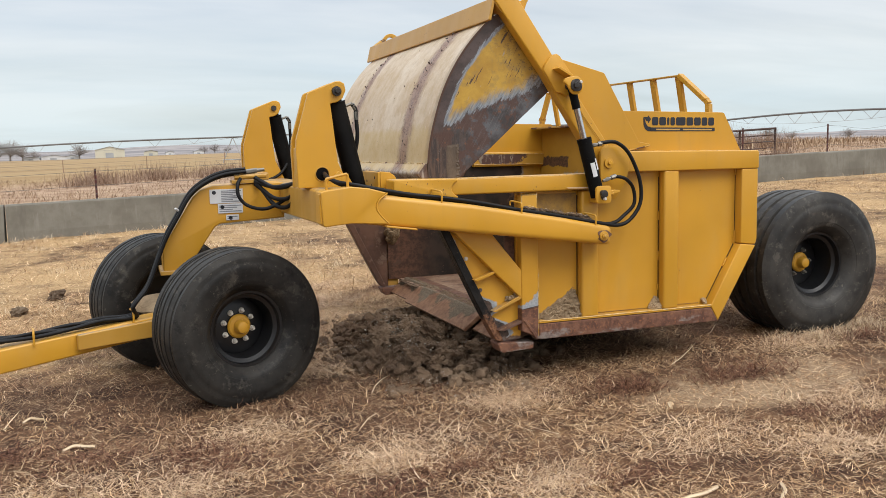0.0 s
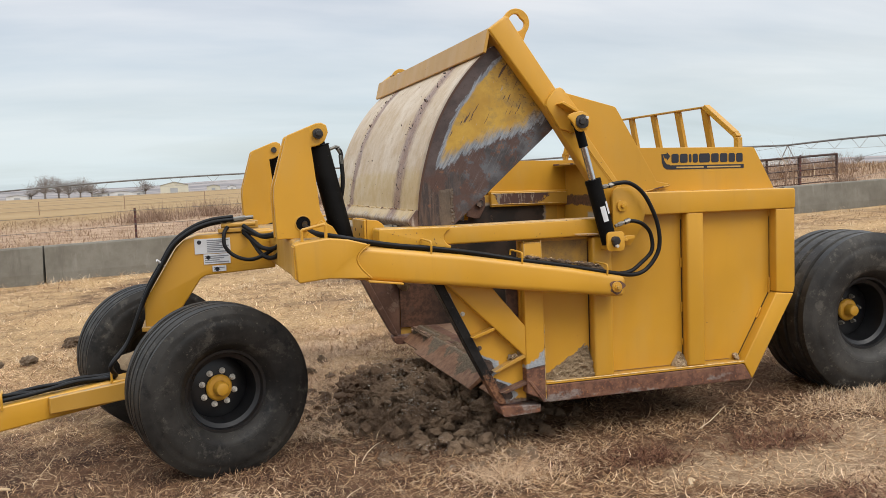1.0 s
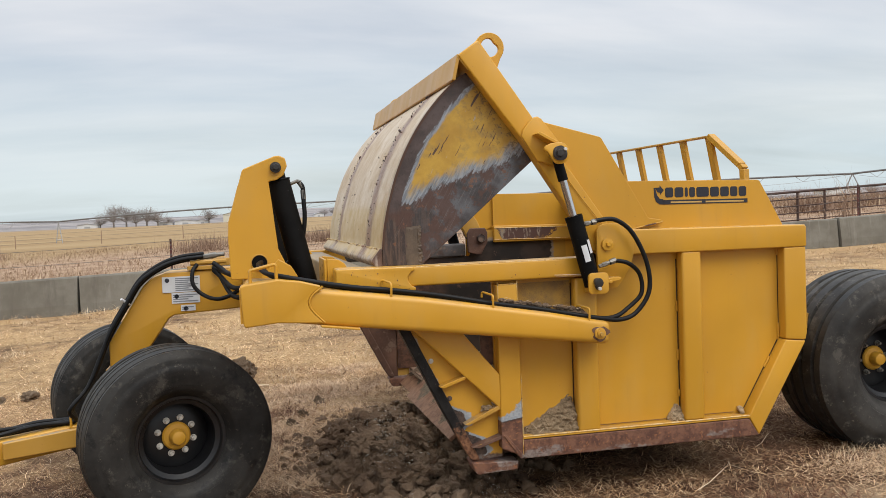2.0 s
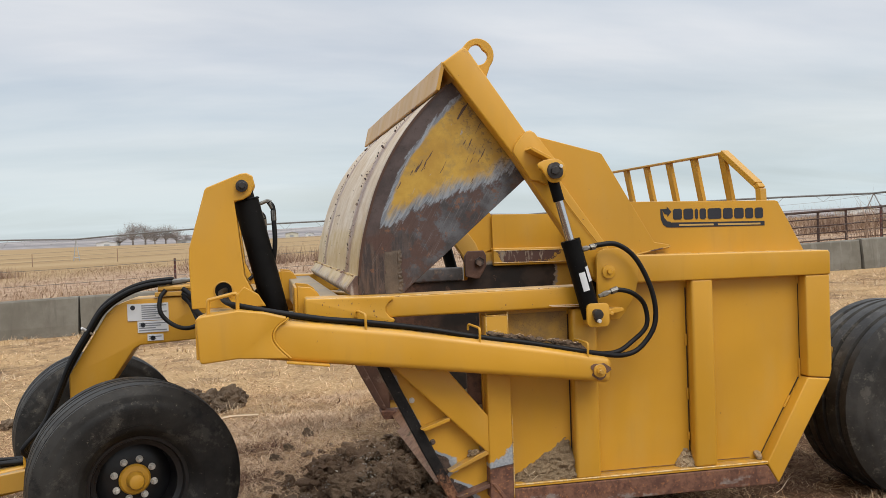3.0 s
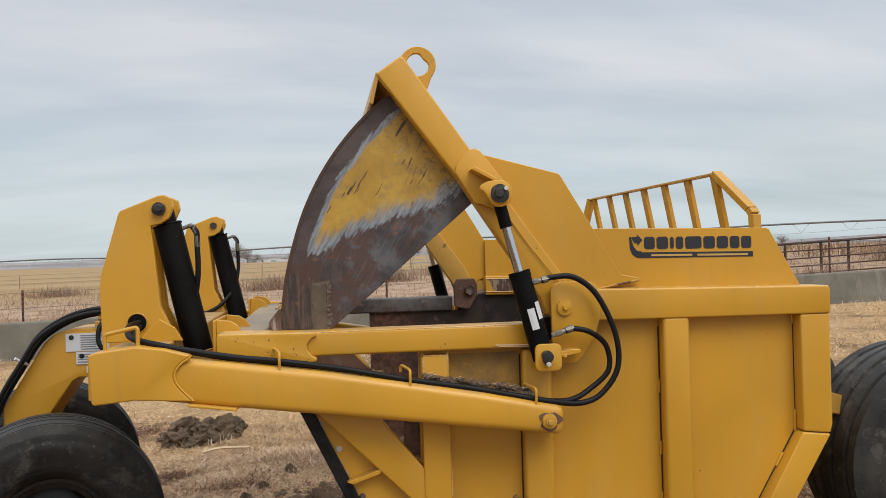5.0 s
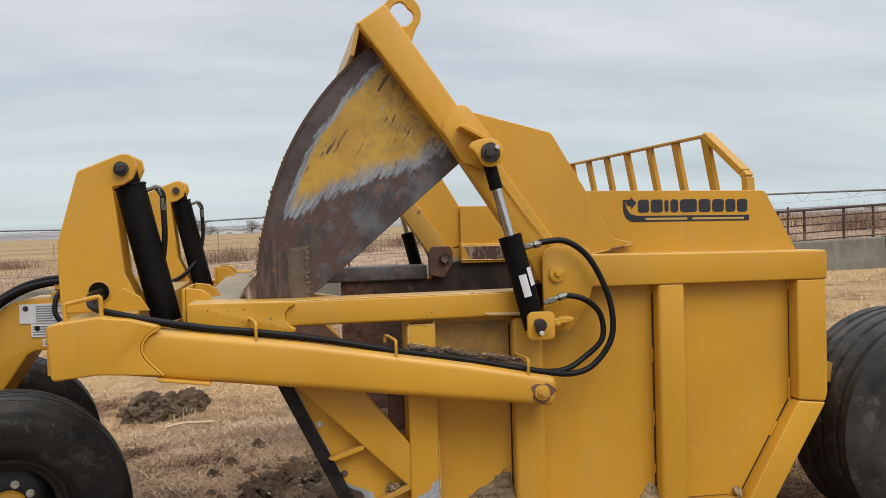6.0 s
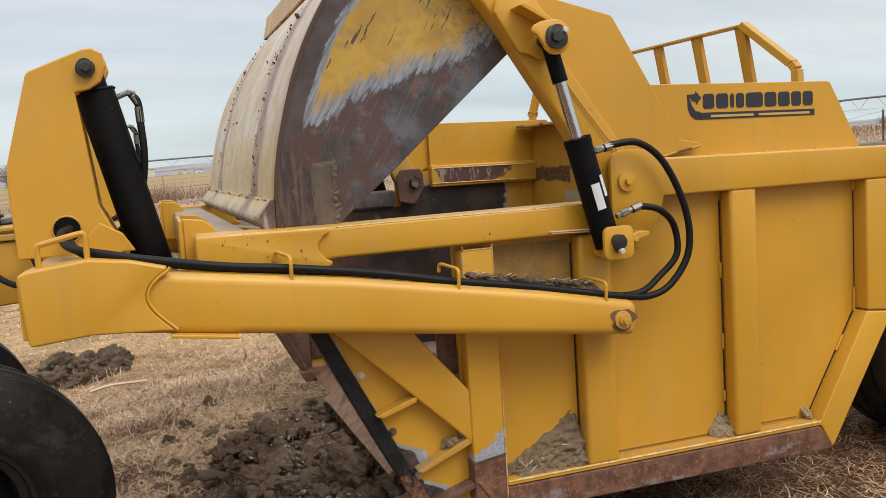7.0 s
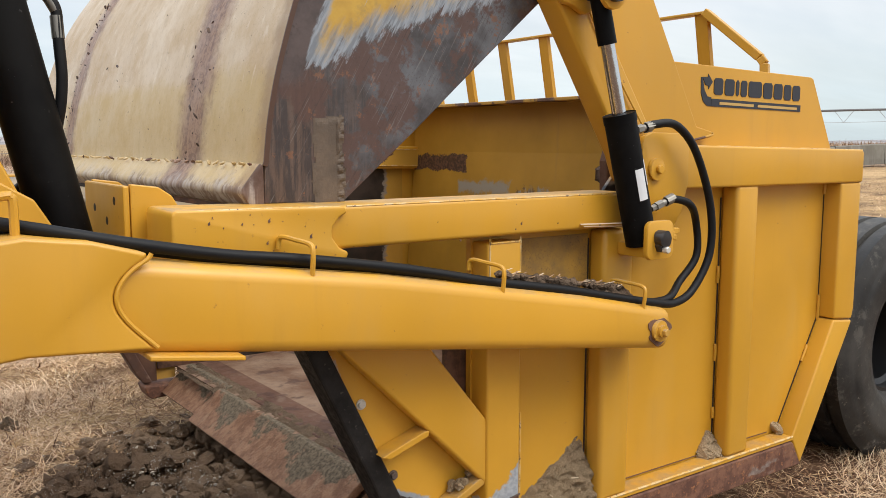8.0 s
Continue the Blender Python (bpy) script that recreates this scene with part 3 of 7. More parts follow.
wire_grey = plain("weathered_wire", (0.12, 0.11, 0.10), 0.6, vary=0.2)
post_red = plain("red_brown_steel_post", (0.10, 0.032, 0.026), 0.8, vary=0.35, scale=25)
galv = plain("galvanised_pipe", (0.36, 0.36, 0.36), 0.6, 0.0, vary=0.15, scale=2)
bark = plain("grey_bark", (0.27, 0.235, 0.215), 0.95, vary=0.3)
shed_cream = plain("cream_metal_siding", (0.55, 0.52, 0.42), 0.6, vary=0.08, scale=1)
shed_white = plain("white_metal_siding", (0.62, 0.62, 0.62), 0.6, vary=0.1, scale=1)
roof_grey = plain("grey_metal_roof", (0.35, 0.36, 0.37), 0.5, vary=0.1, scale=1)


def straw(name, tones, patch=None):
    """Dry stalks: each blade takes its own tone, and whole patches lean to a darker or paler one."""
    n = Nodes(name, 0.85, spec=0.2)
    ramp = n.t.nodes.new("ShaderNodeValToRGB")
    els = ramp.color_ramp.elements
    while len(els) < len(tones):
        els.new(0.5)
    for i, tone in enumerate(tones):
        els[i].position, els[i].color = i / (len(tones) - 1), (*tone, 1)
    n.t.links.new(n.geo.outputs["Random Per Island"], ramp.inputs[0])
    c = ramp.outputs[0]
    if patch:
        c = n.mix(n.range(n.noise(2.1, 4.0, 0.65), 0.50, 0.62, 0.0, 0.8), c, n.mix(0.72, c, patch))
        c = n.mix(n.range(n.noise(0.9, 3.0, 0.6, stretch=(1.0, 1.3, 1.0)), 0.56, 0.70, 0.0, 0.5), c, tuple(v * 0.9 for v in tones[-1]))
    return n.done(c)


worn_tube = rusty("scoured_tube_steel", 0.0, (0.045, 0.040, 0.040), (0.12, 0.11, 0.11))
straw_mat = straw("dry_straw", ((0.095, 0.041, 0.020), (0.26, 0.136, 0.066), (0.48, 0.288, 0.146), (0.76, 0.515, 0.288), (0.96, 0.725, 0.46)), (0.085, 0.034, 0.020))
brown_straw = straw("weathered_brown_stalks", ((0.075, 0.037, 0.024), (0.16, 0.082, 0.049), (0.27, 0.158, 0.092), (0.45, 0.30, 0.175)))
weed_mat = straw("dead_weeds", ((0.17, 0.100, 0.060), (0.27, 0.172, 0.106), (0.37, 0.255, 0.162), (0.50, 0.380, 0.255)))
pale_grass = straw("pale_dead_grass", ((0.47, 0.34, 0.205), (0.62, 0.475, 0.31), (0.73, 0.59, 0.42)))
pale_straw = straw("pale_pink_straw", ((0.46, 0.30, 0.18), (0.64, 0.45, 0.285), (0.80, 0.60, 0.41)))
scrub_mat = straw("bare_scrub_twigs", ((0.19, 0.12, 0.085), (0.28, 0.185, 0.13), (0.38, 0.27, 0.19)))
pipe_grey = plain("dull_grey_pipe", (0.15, 0.145, 0.14), 0.6, vary=0.15, scale=2)
stained = stained_panel()
red_straw = straw("dark_red_brown_weeds", ((0.050, 0.021, 0.013), (0.105, 0.044, 0.028), (0.185, 0.088, 0.052), (0.30, 0.165, 0.095)))

# ---- mesh tools ----
ORIGIN = {}
YC = 6.22  # centre line of the machine


def thing(name, at, label, category, group="", kind=""):
    ob = new(name)
    ob.empty_display_size = 0.2
    ob.location = at
    ORIGIN[ob.name] = Vector(at)
    return tagged(ob, label, category, group, kind)


# the machine stands a little askew: its far side lies back by FAR_BACK
FAR_BACK = -0.050
ACROSS = {"gate_front", "gate_lip", "gate_visor", "visor_web", "weld_lump", "rust_crumb", "cross_tube", "rear_wall", "top_edge", "bowl_floor", "rear_sheet", "blade", "blade_base", "caked_soil", "yoke_beam"}


def part(name, bm, mat, parent=None, label="", far=False, smooth=False):
    """Links bm, given in the world's metres, as one mesh under parent. far: mirrored to the machine's other side."""
    if name in ACROSS:
        for v in bm.verts:
            v.co.x += FAR_BACK * (v.co.y - 4.95) / (2 * YC - 2 * 4.95)
    if far:
        bm.transform(Matrix.Translation((FAR_BACK, 2 * YC, 0)) @ Matrix.Diagonal((1, -1, 1, 1)))
        bmesh.ops.reverse_faces(bm, faces=bm.faces)
    if smooth:
        for f in bm.faces:
            f.smooth = True
        for e in bm.edges:
            if len(e.link_faces) == 2 and e.calc_face_angle(3.0) > radians(38):
                e.smooth = False
    cos = np.array([v.co for v in bm.verts])
    mid = Vector(((cos.min(0) + cos.max(0)) / 2).tolist())
    bm.transform(Matrix.Translation(-mid))
    me = bpy.data.meshes.new(name)
    bm.to_mesh(me)
    bm.free()
    for m in mat if isinstance(mat, (list, tuple)) else [mat]:
        me.materials.append(m)
    ob = new(name, me)
    ORIGIN[ob.name] = mid
    if parent:
        ob.parent = parent
        ob.location = mid - ORIGIN[parent.name]
    else:
        ob.location = mid
    if label:
        ob["label"] = label
    return ob


def bevelled(bm, off, seg=2):
    if seg == 2 and off >= 0.008:
        seg = 4
    if off:
        edges = [e for e in bm.edges if len(e.link_faces) == 2 and e.calc_face_angle(0) > radians(25)]
        bmesh.ops.bevel(bm, geom=edges, offset=off, segments=seg, profile=0.5, affect="EDGES", clamp_overlap=True)
    return bm


def prism(pts, y0, y1, bev=0.004):
    """The outline pts, in x and z, made solid from y0 to y1."""
    bm = bmesh.new()
    front = [bm.verts.new((x, y0, z)) for x, z in pts]
    back = [bm.verts.new((x, y1, z)) for x, z in pts]
    bm.faces.new(front)
    bm.faces.new(back[::-1])
    n = len(pts)
    for i in range(n):
        bm.faces.new((front[i], back[i], back[(i + 1) % n], front[(i + 1) % n]))
    bmesh.ops.recalc_face_normals(bm, faces=bm.faces)
    return bevelled(bm, bev)


def box(x0, x1, y0, y1, z0, z1, bev=0.004):
    return prism([(x0, z0), (x1, z0), (x1, z1), (x0, z1)], y0, y1, bev)


def rod(a, b, r0, r1=None, n=16, bev=0.0):
    a, b = Vector(a), Vector(b)
    bm = bmesh.new()
    bmesh.ops.create_cone(bm, cap_ends=True, segments=n, radius1=r0, radius2=r0 if r1 is None else r1, depth=(b - a).length)
    bm.transform(Matrix.Translation((a + b) / 2) @ (b - a).to_track_quat("Z", "Y").to_matrix().to_4x4())
    return bevelled(bm, bev, 1)


def hexa(a, b, r):
    return rod(a, b, r, n=6, bev=r * 0.12)


def join(*bms):
    out = bms[0]
    for bm in bms[1:]:
        me = bpy.data.meshes.new("join")
        bm.to_mesh(me)
        bm.free()
        out.from_mesh(me)
        bpy.data.meshes.remove(me)
    return out


def beam(a, b, wide, high, bev=0.005):
    """A square bar from a to b; wide across, high upwards."""
    a, b = Vector(a), Vector(b)
    bm = bmesh.new()
    bmesh.ops.create_cube(bm, size=1)
    bm.transform(Matrix.Diagonal(((b - a).length, wide, high, 1)))
    d = (b - a).normalized()
    side = Vector((0, 0, 1)).cross(d)
    side = side.normalized() if side.length > 1e-4 else Vector((0, 1, 0))
    up = d.cross(side)
    rot = Matrix((d, side, up)).transposed().to_4x4()
    bm.transform(Matrix.Translation((a + b) / 2) @ rot)
    return bevelled(bm, bev)


def smooth_path(pts, steps=8):
    pts = [Vector(p) for p in pts]
    ext = [pts[0] * 2 - pts[1], *pts, pts[-1] * 2 - pts[-2]]
    out = []
    for i in range(1, len(ext) - 2):
        p0, p1, p2, p3 = ext[i - 1:i + 3]
        for k in range(steps):
            t = k / steps
            out.append(0.5 * (2 * p1 + (p2 - p0) * t + (2 * p0 - 5 * p1 + 4 * p2 - p3) * t * t + (3 * p1 - p0 - 3 * p2 + p3) * t ** 3))
    return out + [pts[-1]]


def hose(pts, r, n=10, steps=8):
    path = smooth_path(pts, steps)
    bm = bmesh.new()
    rings, ref = [], Vector((0, 0, 1))
    for i, p in enumerate(path):
        d = (path[min(i + 1, len(path) - 1)] - path[max(i - 1, 0)]).normalized()
        s = d.cross(ref)
        if s.length < 0.1:
            s = d.cross(Vector((0, 1, 0)))
        s.normalize()
        ref = s.cross(d).normalized()
        rings.append([bm.verts.new(p + r * (math.cos(a) * s + math.sin(a) * ref)) for a in (2 * math.pi * k / n for k in range(n))])
    for a, b in zip(rings, rings[1:]):
        for k in range(n):
            bm.faces.new((a[k], a[(k + 1) % n], b[(k + 1) % n], b[k]))
    bm.faces.new(rings[0][::-1])
    bm.faces.new(rings[-1])
    bmesh.ops.recalc_face_normals(bm, faces=bm.faces)
    return bm


def lathe(profile, n=64, closed=True):
    """Turns (y, radius) points round the y axis."""
    bm = bmesh.new()
    rings = []
    for y, r in profile:
        rings.append([bm.verts.new((r * math.cos(a), y, r * math.sin(a))) for a in (2 * math.pi * k / n for k in range(n))])
    pairs = list(zip(rings, rings[1:]))
    if closed:
        pairs.append((rings[-1], rings[0]))
    for a, b in pairs:
        for k in range(n):
            bm.faces.new((a[k], a[(k + 1) % n], b[(k + 1) % n], b[k]))
    if not closed:
        bm.faces.new(rings[0])
        bm.faces.new(rings[-1][::-1])
    bmesh.ops.recalc_face_normals(bm, faces=bm.faces)
    return bm


def ring_plate(outer, inner, y0, y1, bev=0.003):
    """A flat plate with one hole: both outlines, in x and z, have the same count."""
    bm = bmesh.new()
    n = len(outer)
    lo = [[bm.verts.new((x, y, z)) for x, z in loop] for loop in (outer, inner) for y in (y0, y1)]
    of, ob_, inf, inb = lo
    for i in range(n):
        j = (i + 1) % n
        bm.faces.new((of[i], of[j], inf[j], inf[i]))
        bm.faces.new((ob_[i], inb[i], inb[j], ob_[j]))
        bm.faces.new((of[i], ob_[i], ob_[j], of[j]))
        bm.faces.new((inf[i], inf[j], inb[j], inb[i]))
    bmesh.ops.recalc_face_normals(bm, faces=bm.faces)
    return bevelled(bm, bev, 1)


def round_rect(x0, x1, z0, z1, r):
    """A rectangle's outline with round corners."""
    return [(cx + r * math.cos(radians(a + 22.5 * k)), cz + r * math.sin(radians(a + 22.5 * k))) for cx, cz, a in ((x1 - r, z1 - r, 0), (x0 + r, z1 - r, 90), (x0 + r, z0 + r, 180), (x1 - r, z0 + r, 270)) for k in range(5)]


def disc_pts(cx, cz, r, n=24, start=0.0):
    return [(cx + r * math.cos(start + 2 * math.pi * k / n), cz + r * math.sin(start + 2 * math.pi * k / n)) for k in range(n)]


def on_outline(outline, cx, cz, n=24):
    """Where rays from (cx, cz) at n even angles leave a convex outline."""
    out = []
    for k in range(n):
        a = 2 * math.pi * k / n
        dx, dz = math.cos(a), math.sin(a)
        best = None
        for (x0, z0), (x1, z1) in zip(outline, outline[1:] + outline[:1]):
            ex, ez = x1 - x0, z1 - z0
            det = -dx * ez + dz * ex
            if abs(det) < 1e-9:
                continue
            t = (-(x0 - cx) * ez + (z0 - cz) * ex) / det
            u = (dx * (z0 - cz) - dz * (x0 - cx)) / det
            if t > 0 and -1e-6 <= u <= 1 + 1e-6 and (best is None or t < best):
                best = t
        out.append((cx + dx * best, cz + dz * best))
    return out


def rocky(bm, amount, scale, seed):
    off = Vector((seed * 3.7, seed * 1.3, seed * 2.1))
    for v in bm.verts:
        n = noise.noise(v.co * scale + off) + 0.5 * noise.noise(v.co * scale * 2.7 + off)
        v.co += v.co.normalized() * n * amount
    return bm


def lump(at, size, seed, sub=2, rough=0.35):
    bm = bmesh.new()
    bmesh.ops.create_icosphere(bm, subdivisions=sub, radius=1.0)
    rocky(bm, rough, 1.4, seed)
    bm.transform(Matrix.Translation(at) @ pose(0, 0, 0, seed * 47 % 40, seed * 31 % 40, seed * 71 % 360) @ Matrix.Diagonal((*size, 1)))
    return bm

# ---- ground ----
def wave(x, y, s, k):
    return (np.sin(x * s + 1.3 * k) * np.cos(y * s * 0.9 + 2.1 * k) + np.sin((x * 0.7 + y * 0.8) * s * 1.7 + k) * 0.6) / 1.6


def height(x, y):
    """The yard's slope, its bumps, the flat field and the low ridge far off."""
    x, y = np.asarray(x, float), np.asarray(y, float)
    r = np.hypot(x, y)
    z = 0.026 * 34 * np.tanh((x - 0.7) / 34) + 0.0085 * 30 * np.tanh((y - 5.4) / 30)
    near = np.exp(-((x - 2.6) ** 2 / 30 + (y - 5.5) ** 2 / 12))
    z = z + (0.030 * wave(x, y, 1.1, 1) + 0.018 * wave(x, y, 3.1, 2) + 0.008 * wave(x, y, 8.0, 3)) * (1 - 0.75 * near) * np.exp(-r / 120)
    s = np.clip((r - 900) / 1500, 0, 1)
    a = np.arctan2(x, y)
    z = z + s * s * (3 - 2 * s) * (15 + 4 * np.sin(a * 9 + 1) + 3 * np.sin(a * 23))
    return z


def spread(n, near, far):
    u = np.linspace(-1, 1, n)
    k = math.asinh(far / near)
    return near * np.sinh(u * k)


def ground_mesh():
    xs, ys = spread(281, 2.4, 3000) + 2.5, spread(281, 2.4, 3000) + 6.0
    gx, gy = np.meshgrid(xs, ys)
    co = np.stack([gx, gy, height(gx, gy)], -1).reshape(-1, 3)
    n = len(xs)
    i = (np.arange(n - 1)[:, None] * n + np.arange(n - 1)[None, :]).ravel()
    quads = np.stack([i, i + 1, i + n + 1, i + n], -1)
    me = bpy.data.meshes.new("ground")
    me.from_pydata(co.tolist(), [], quads.tolist())
    me.polygons.foreach_set("use_smooth", [True] * len(me.polygons))
    return me


def ground_material():
    n = Nodes("yard_and_field", 0.95, spec=0.2)
    x, y, z = n.xyz()
    big, mid, small = n.noise(0.55, 5.0, 0.6), n.noise(3.2, 6.0, 0.68), n.noise(38.0, 6.0, 0.72)
    thread = n.noise(90.0, 3.0, 0.6, stretch=(1.0, 0.22, 1.0))
    earth = n.mix(n.range(mid, 0.35, 0.65), (0.052, 0.025, 0.015), (0.148, 0.080, 0.044))
    litter = n.mix(n.range(small, 0.35, 0.65), (0.285, 0.172, 0.080), (0.57, 0.390, 0.196))
    # darker earth beside the machine, with the straw's shade in it; thatch beyond
    away = n.range(y, 6.2, 7.8)
    amount = n.math("ADD", n.math("MULTIPLY", big, 0.9), n.math("ADD", n.math("MULTIPLY", mid, 0.5), n.math("MULTIPLY", away, 0.30)))
    c = n.mix(n.range(amount, 0.72, 1.12), earth, litter)
    bare = n.math("ADD", n.math("POWER", n.math("MULTIPLY", n.math("SUBTRACT", x, 3.7), 0.75), 2.0), n.math("POWER", n.math("MULTIPLY", n.math("SUBTRACT", y, 4.25), 1.9), 2.0))
    bare = n.math("ADD", bare, n.math("MULTIPLY", n.math("SUBTRACT", mid, 0.5), 1.6))
    c = n.mix(n.range(bare, 0.75, 0.25, 0.0, 0.85), c, n.mix(n.range(small, 0.35, 0.65), (0.30, 0.205, 0.125), (0.44, 0.32, 0.20)))
    c = n.mix(n.range(thread, 0.58, 0.70, 0.0, 0.6), c, (0.56, 0.44, 0.28))
    c = n.mix(n.range(small, 0.66, 0.76, 0.0, 0.7), c, (0.06, 0.042, 0.03))
    weeds = n.mix(n.range(n.noise(0.8, 5.0), 0.35, 0.65), (0.26, 0.165, 0.105), (0.40, 0.28, 0.185))
    c = n.mix(n.range(y, 18.6, 19.4), c, weeds)
    field = n.mix(n.range(n.noise(0.02, 4.0, 0.6, stretch=(1.0, 4.0, 1.0)), 0.35, 0.65), (0.275, 0.180, 0.086), (0.345, 0.240, 0.122))
    west = n.math("ADD", n.math("SUBTRACT", y, n.math("MULTIPLY", x, 0.8)), n.math("MULTIPLY", n.noise(0.03), 40.0))
    c = n.mix(n.range(west, 66.0, 84.0), c, field)
    # far ridge: distance haze is mixed into its pale colour
    hazy_ridge = n.mix(n.range(n.noise(0.004, 5.0, 0.65), 0.42, 0.58), (0.19, 0.175, 0.175), (0.31, 0.28, 0.265))
    far = n.math("ADD", n.math("POWER", n.math("ADD", n.math("MULTIPLY", x, x), n.math("MULTIPLY", y, y)), 0.5), n.math("MULTIPLY", n.noise(0.006), 300.0))
    c = n.mix(n.range(far, 620.0, 780.0), c, hazy_ridge)
    n.bump(n.mix(0.6, mid, small), 0.9, 0.03)
    return n.done(c)


ground = tagged(new("ground", ground_mesh()), "dry straw-littered earth yard and stubble field", "ground", kind="structure")
ground.data.materials.append(ground_material())


def blades(name, places, mat, tall, wide, lean, label, category, seed, curl=0.5):
    """Many thin bent stalks as one mesh: three points a side, each stalk an island of its own."""
    rng = np.random.default_rng(seed)
    n = len(places)
    base = np.column_stack([places, height(places[:, 0], places[:, 1]) - 0.006])
    a = rng.uniform(0, 2 * np.pi, n)
    out = np.stack([np.cos(a), np.sin(a), np.zeros(n)], -1)
    side = np.stack([-np.sin(a), np.cos(a), np.zeros(n)], -1) * (wide * rng.uniform(0.5, 1.4, n))[:, None]
    h = tall * rng.uniform(0.35, 1.3, n)
    tilt = np.clip(rng.normal(lean, 0.22, n), 0.0, 1.5)
    up = np.array([0, 0, 1.0])
    d0 = out * np.sin(tilt)[:, None] + up * np.cos(tilt)[:, None]
    t1 = np.clip(tilt + rng.normal(curl, 0.3, n), 0, 1.62)
    d1 = out * np.sin(t1)[:, None] + up * np.cos(t1)[:, None]
    p1 = base + d0 * (h * 0.55)[:, None]
    p2 = p1 + d1 * (h * 0.5)[:, None]
    p2[:, 2] = np.maximum(p2[:, 2], base[:, 2] + 0.008)
    co = np.stack([base - side, base + side, p1 - side * 0.8, p1 + side * 0.8, p2], 1).reshape(-1, 3)
    k = (np.arange(n) * 5)[:, None]
    me = bpy.data.meshes.new(name)
    me.vertices.add(n * 5)
    me.vertices.foreach_set("co", co.ravel().astype(np.float32))
    loops = np.concatenate([k + [0, 1, 3, 2], k + [2, 3, 4]], 1)
    me.loops.add(n * 7)
    me.loops.foreach_set("vertex_index", loops.ravel().astype(np.int32))
    me.polygons.add(n * 2)
    starts = (np.arange(n) * 7)[:, None] + np.array([0, 4])
    me.polygons.foreach_set("loop_start", starts.ravel().astype(np.int32))
    me.update(calc_edges=True)
    me.validate()
    me.materials.append(mat)
    return tagged(new(name, me), label, category, kind="stuff")


def strands(name, places, mat, tall, wide, label, category, seed, rise=0.12, bend=0.5):
    """Curled stalks lying on the ground, four joints each, as one mesh."""
    rng = np.random.default_rng(seed)
    n = len(places)
    p = np.column_stack([places, height(places[:, 0], places[:, 1]) + rng.uniform(0.001, 0.022, n)])
    a = rng.uniform(0, 2 * np.pi, n)
    e = rng.normal(rise, 0.22, n)
    h = tall * rng.uniform(0.4, 1.5, n) / 3
    w = wide * rng.uniform(0.6, 1.4, n)
    turn, drop = rng.normal(0, bend, (n, 2)), rng.normal(-rise, 0.25, (n, 2))
    joints = [p]
    dirs = []
    for k in range(3):
        d = np.stack([np.cos(a) * np.cos(e), np.sin(a) * np.cos(e), np.sin(e)], -1)
        dirs.append(np.stack([-np.sin(a), np.cos(a), np.zeros(n)], -1))
        q = joints[-1] + d * h[:, None]
        q[:, 2] = np.maximum(q[:, 2], height(q[:, 0], q[:, 1]) + 0.002)
        joints.append(q)
        if k < 2:
            a, e = a + turn[:, k], e + drop[:, k]
    rows = []
    for k in range(3):
        s = dirs[k] * (w * (1.0, 0.95, 0.75)[k])[:, None]
        rows += [joints[k] - s, joints[k] + s]
    rows.append(joints[3])
    co = np.stack(rows, 1).reshape(-1, 3)
    b = (np.arange(n) * 7)[:, None]
    loops = np.concatenate([b + [0, 1, 3, 2], b + [2, 3, 5, 4], b + [4, 5, 6]], 1)
    me = bpy.data.meshes.new(name)
    me.vertices.add(n * 7)
    me.vertices.foreach_set("co", co.ravel().astype(np.float32))
    me.loops.add(n * 11)
    me.loops.foreach_set("vertex_index", loops.ravel().astype(np.int32))
    me.polygons.add(n * 3)
    starts = (np.arange(n) * 11)[:, None] + np.array([0, 4, 8])
    me.polygons.foreach_set("loop_start", starts.ravel().astype(np.int32))
    me.update(calc_edges=True)
    me.validate()
    me.materials.append(mat)
    return tagged(new(name, me), label, category, kind="stuff")


def scatter(n, x0, x1, y0, y1, seed, clump=0.0, keep=None):
    rng = np.random.default_rng(seed)
    p = np.column_stack([rng.uniform(x0, x1, n), rng.uniform(y0, y1, n)])
    if clump:
        c = np.column_stack([rng.uniform(x0, x1, n // 40), rng.uniform(y0, y1, n // 40)])
        p = c[rng.integers(0, len(c), n)] + rng.normal(0, clump, (n, 2))
    if keep:
        p = p[keep(p[:, 0], p[:, 1], rng)]
    return p


def off_heap(x, y, rng):
    """Fewer stalks on the dug soil under the machine."""
    d = ((x - 2.16) / 0.85) ** 2 + ((y - 6.2) / 1.25) ** 2
    return rng.uniform(0, 1, len(x)) < np.clip(d - 0.3, 0.04, 1)

# ---- the scraper ----
scraper = thing("scraper", (2.6, YC, 0.0), "yellow pull-type earth scraper with raised front gate, standing on dry ground", "scraper")

# front axle and drawbar, turned towards the viewer's side
AXLE = pose(0.427, 6.162, -0.010, 0, 0, 17.5)
TRACK = 1.36


def turned(bm, m):
    bm.transform(m)
    return bm


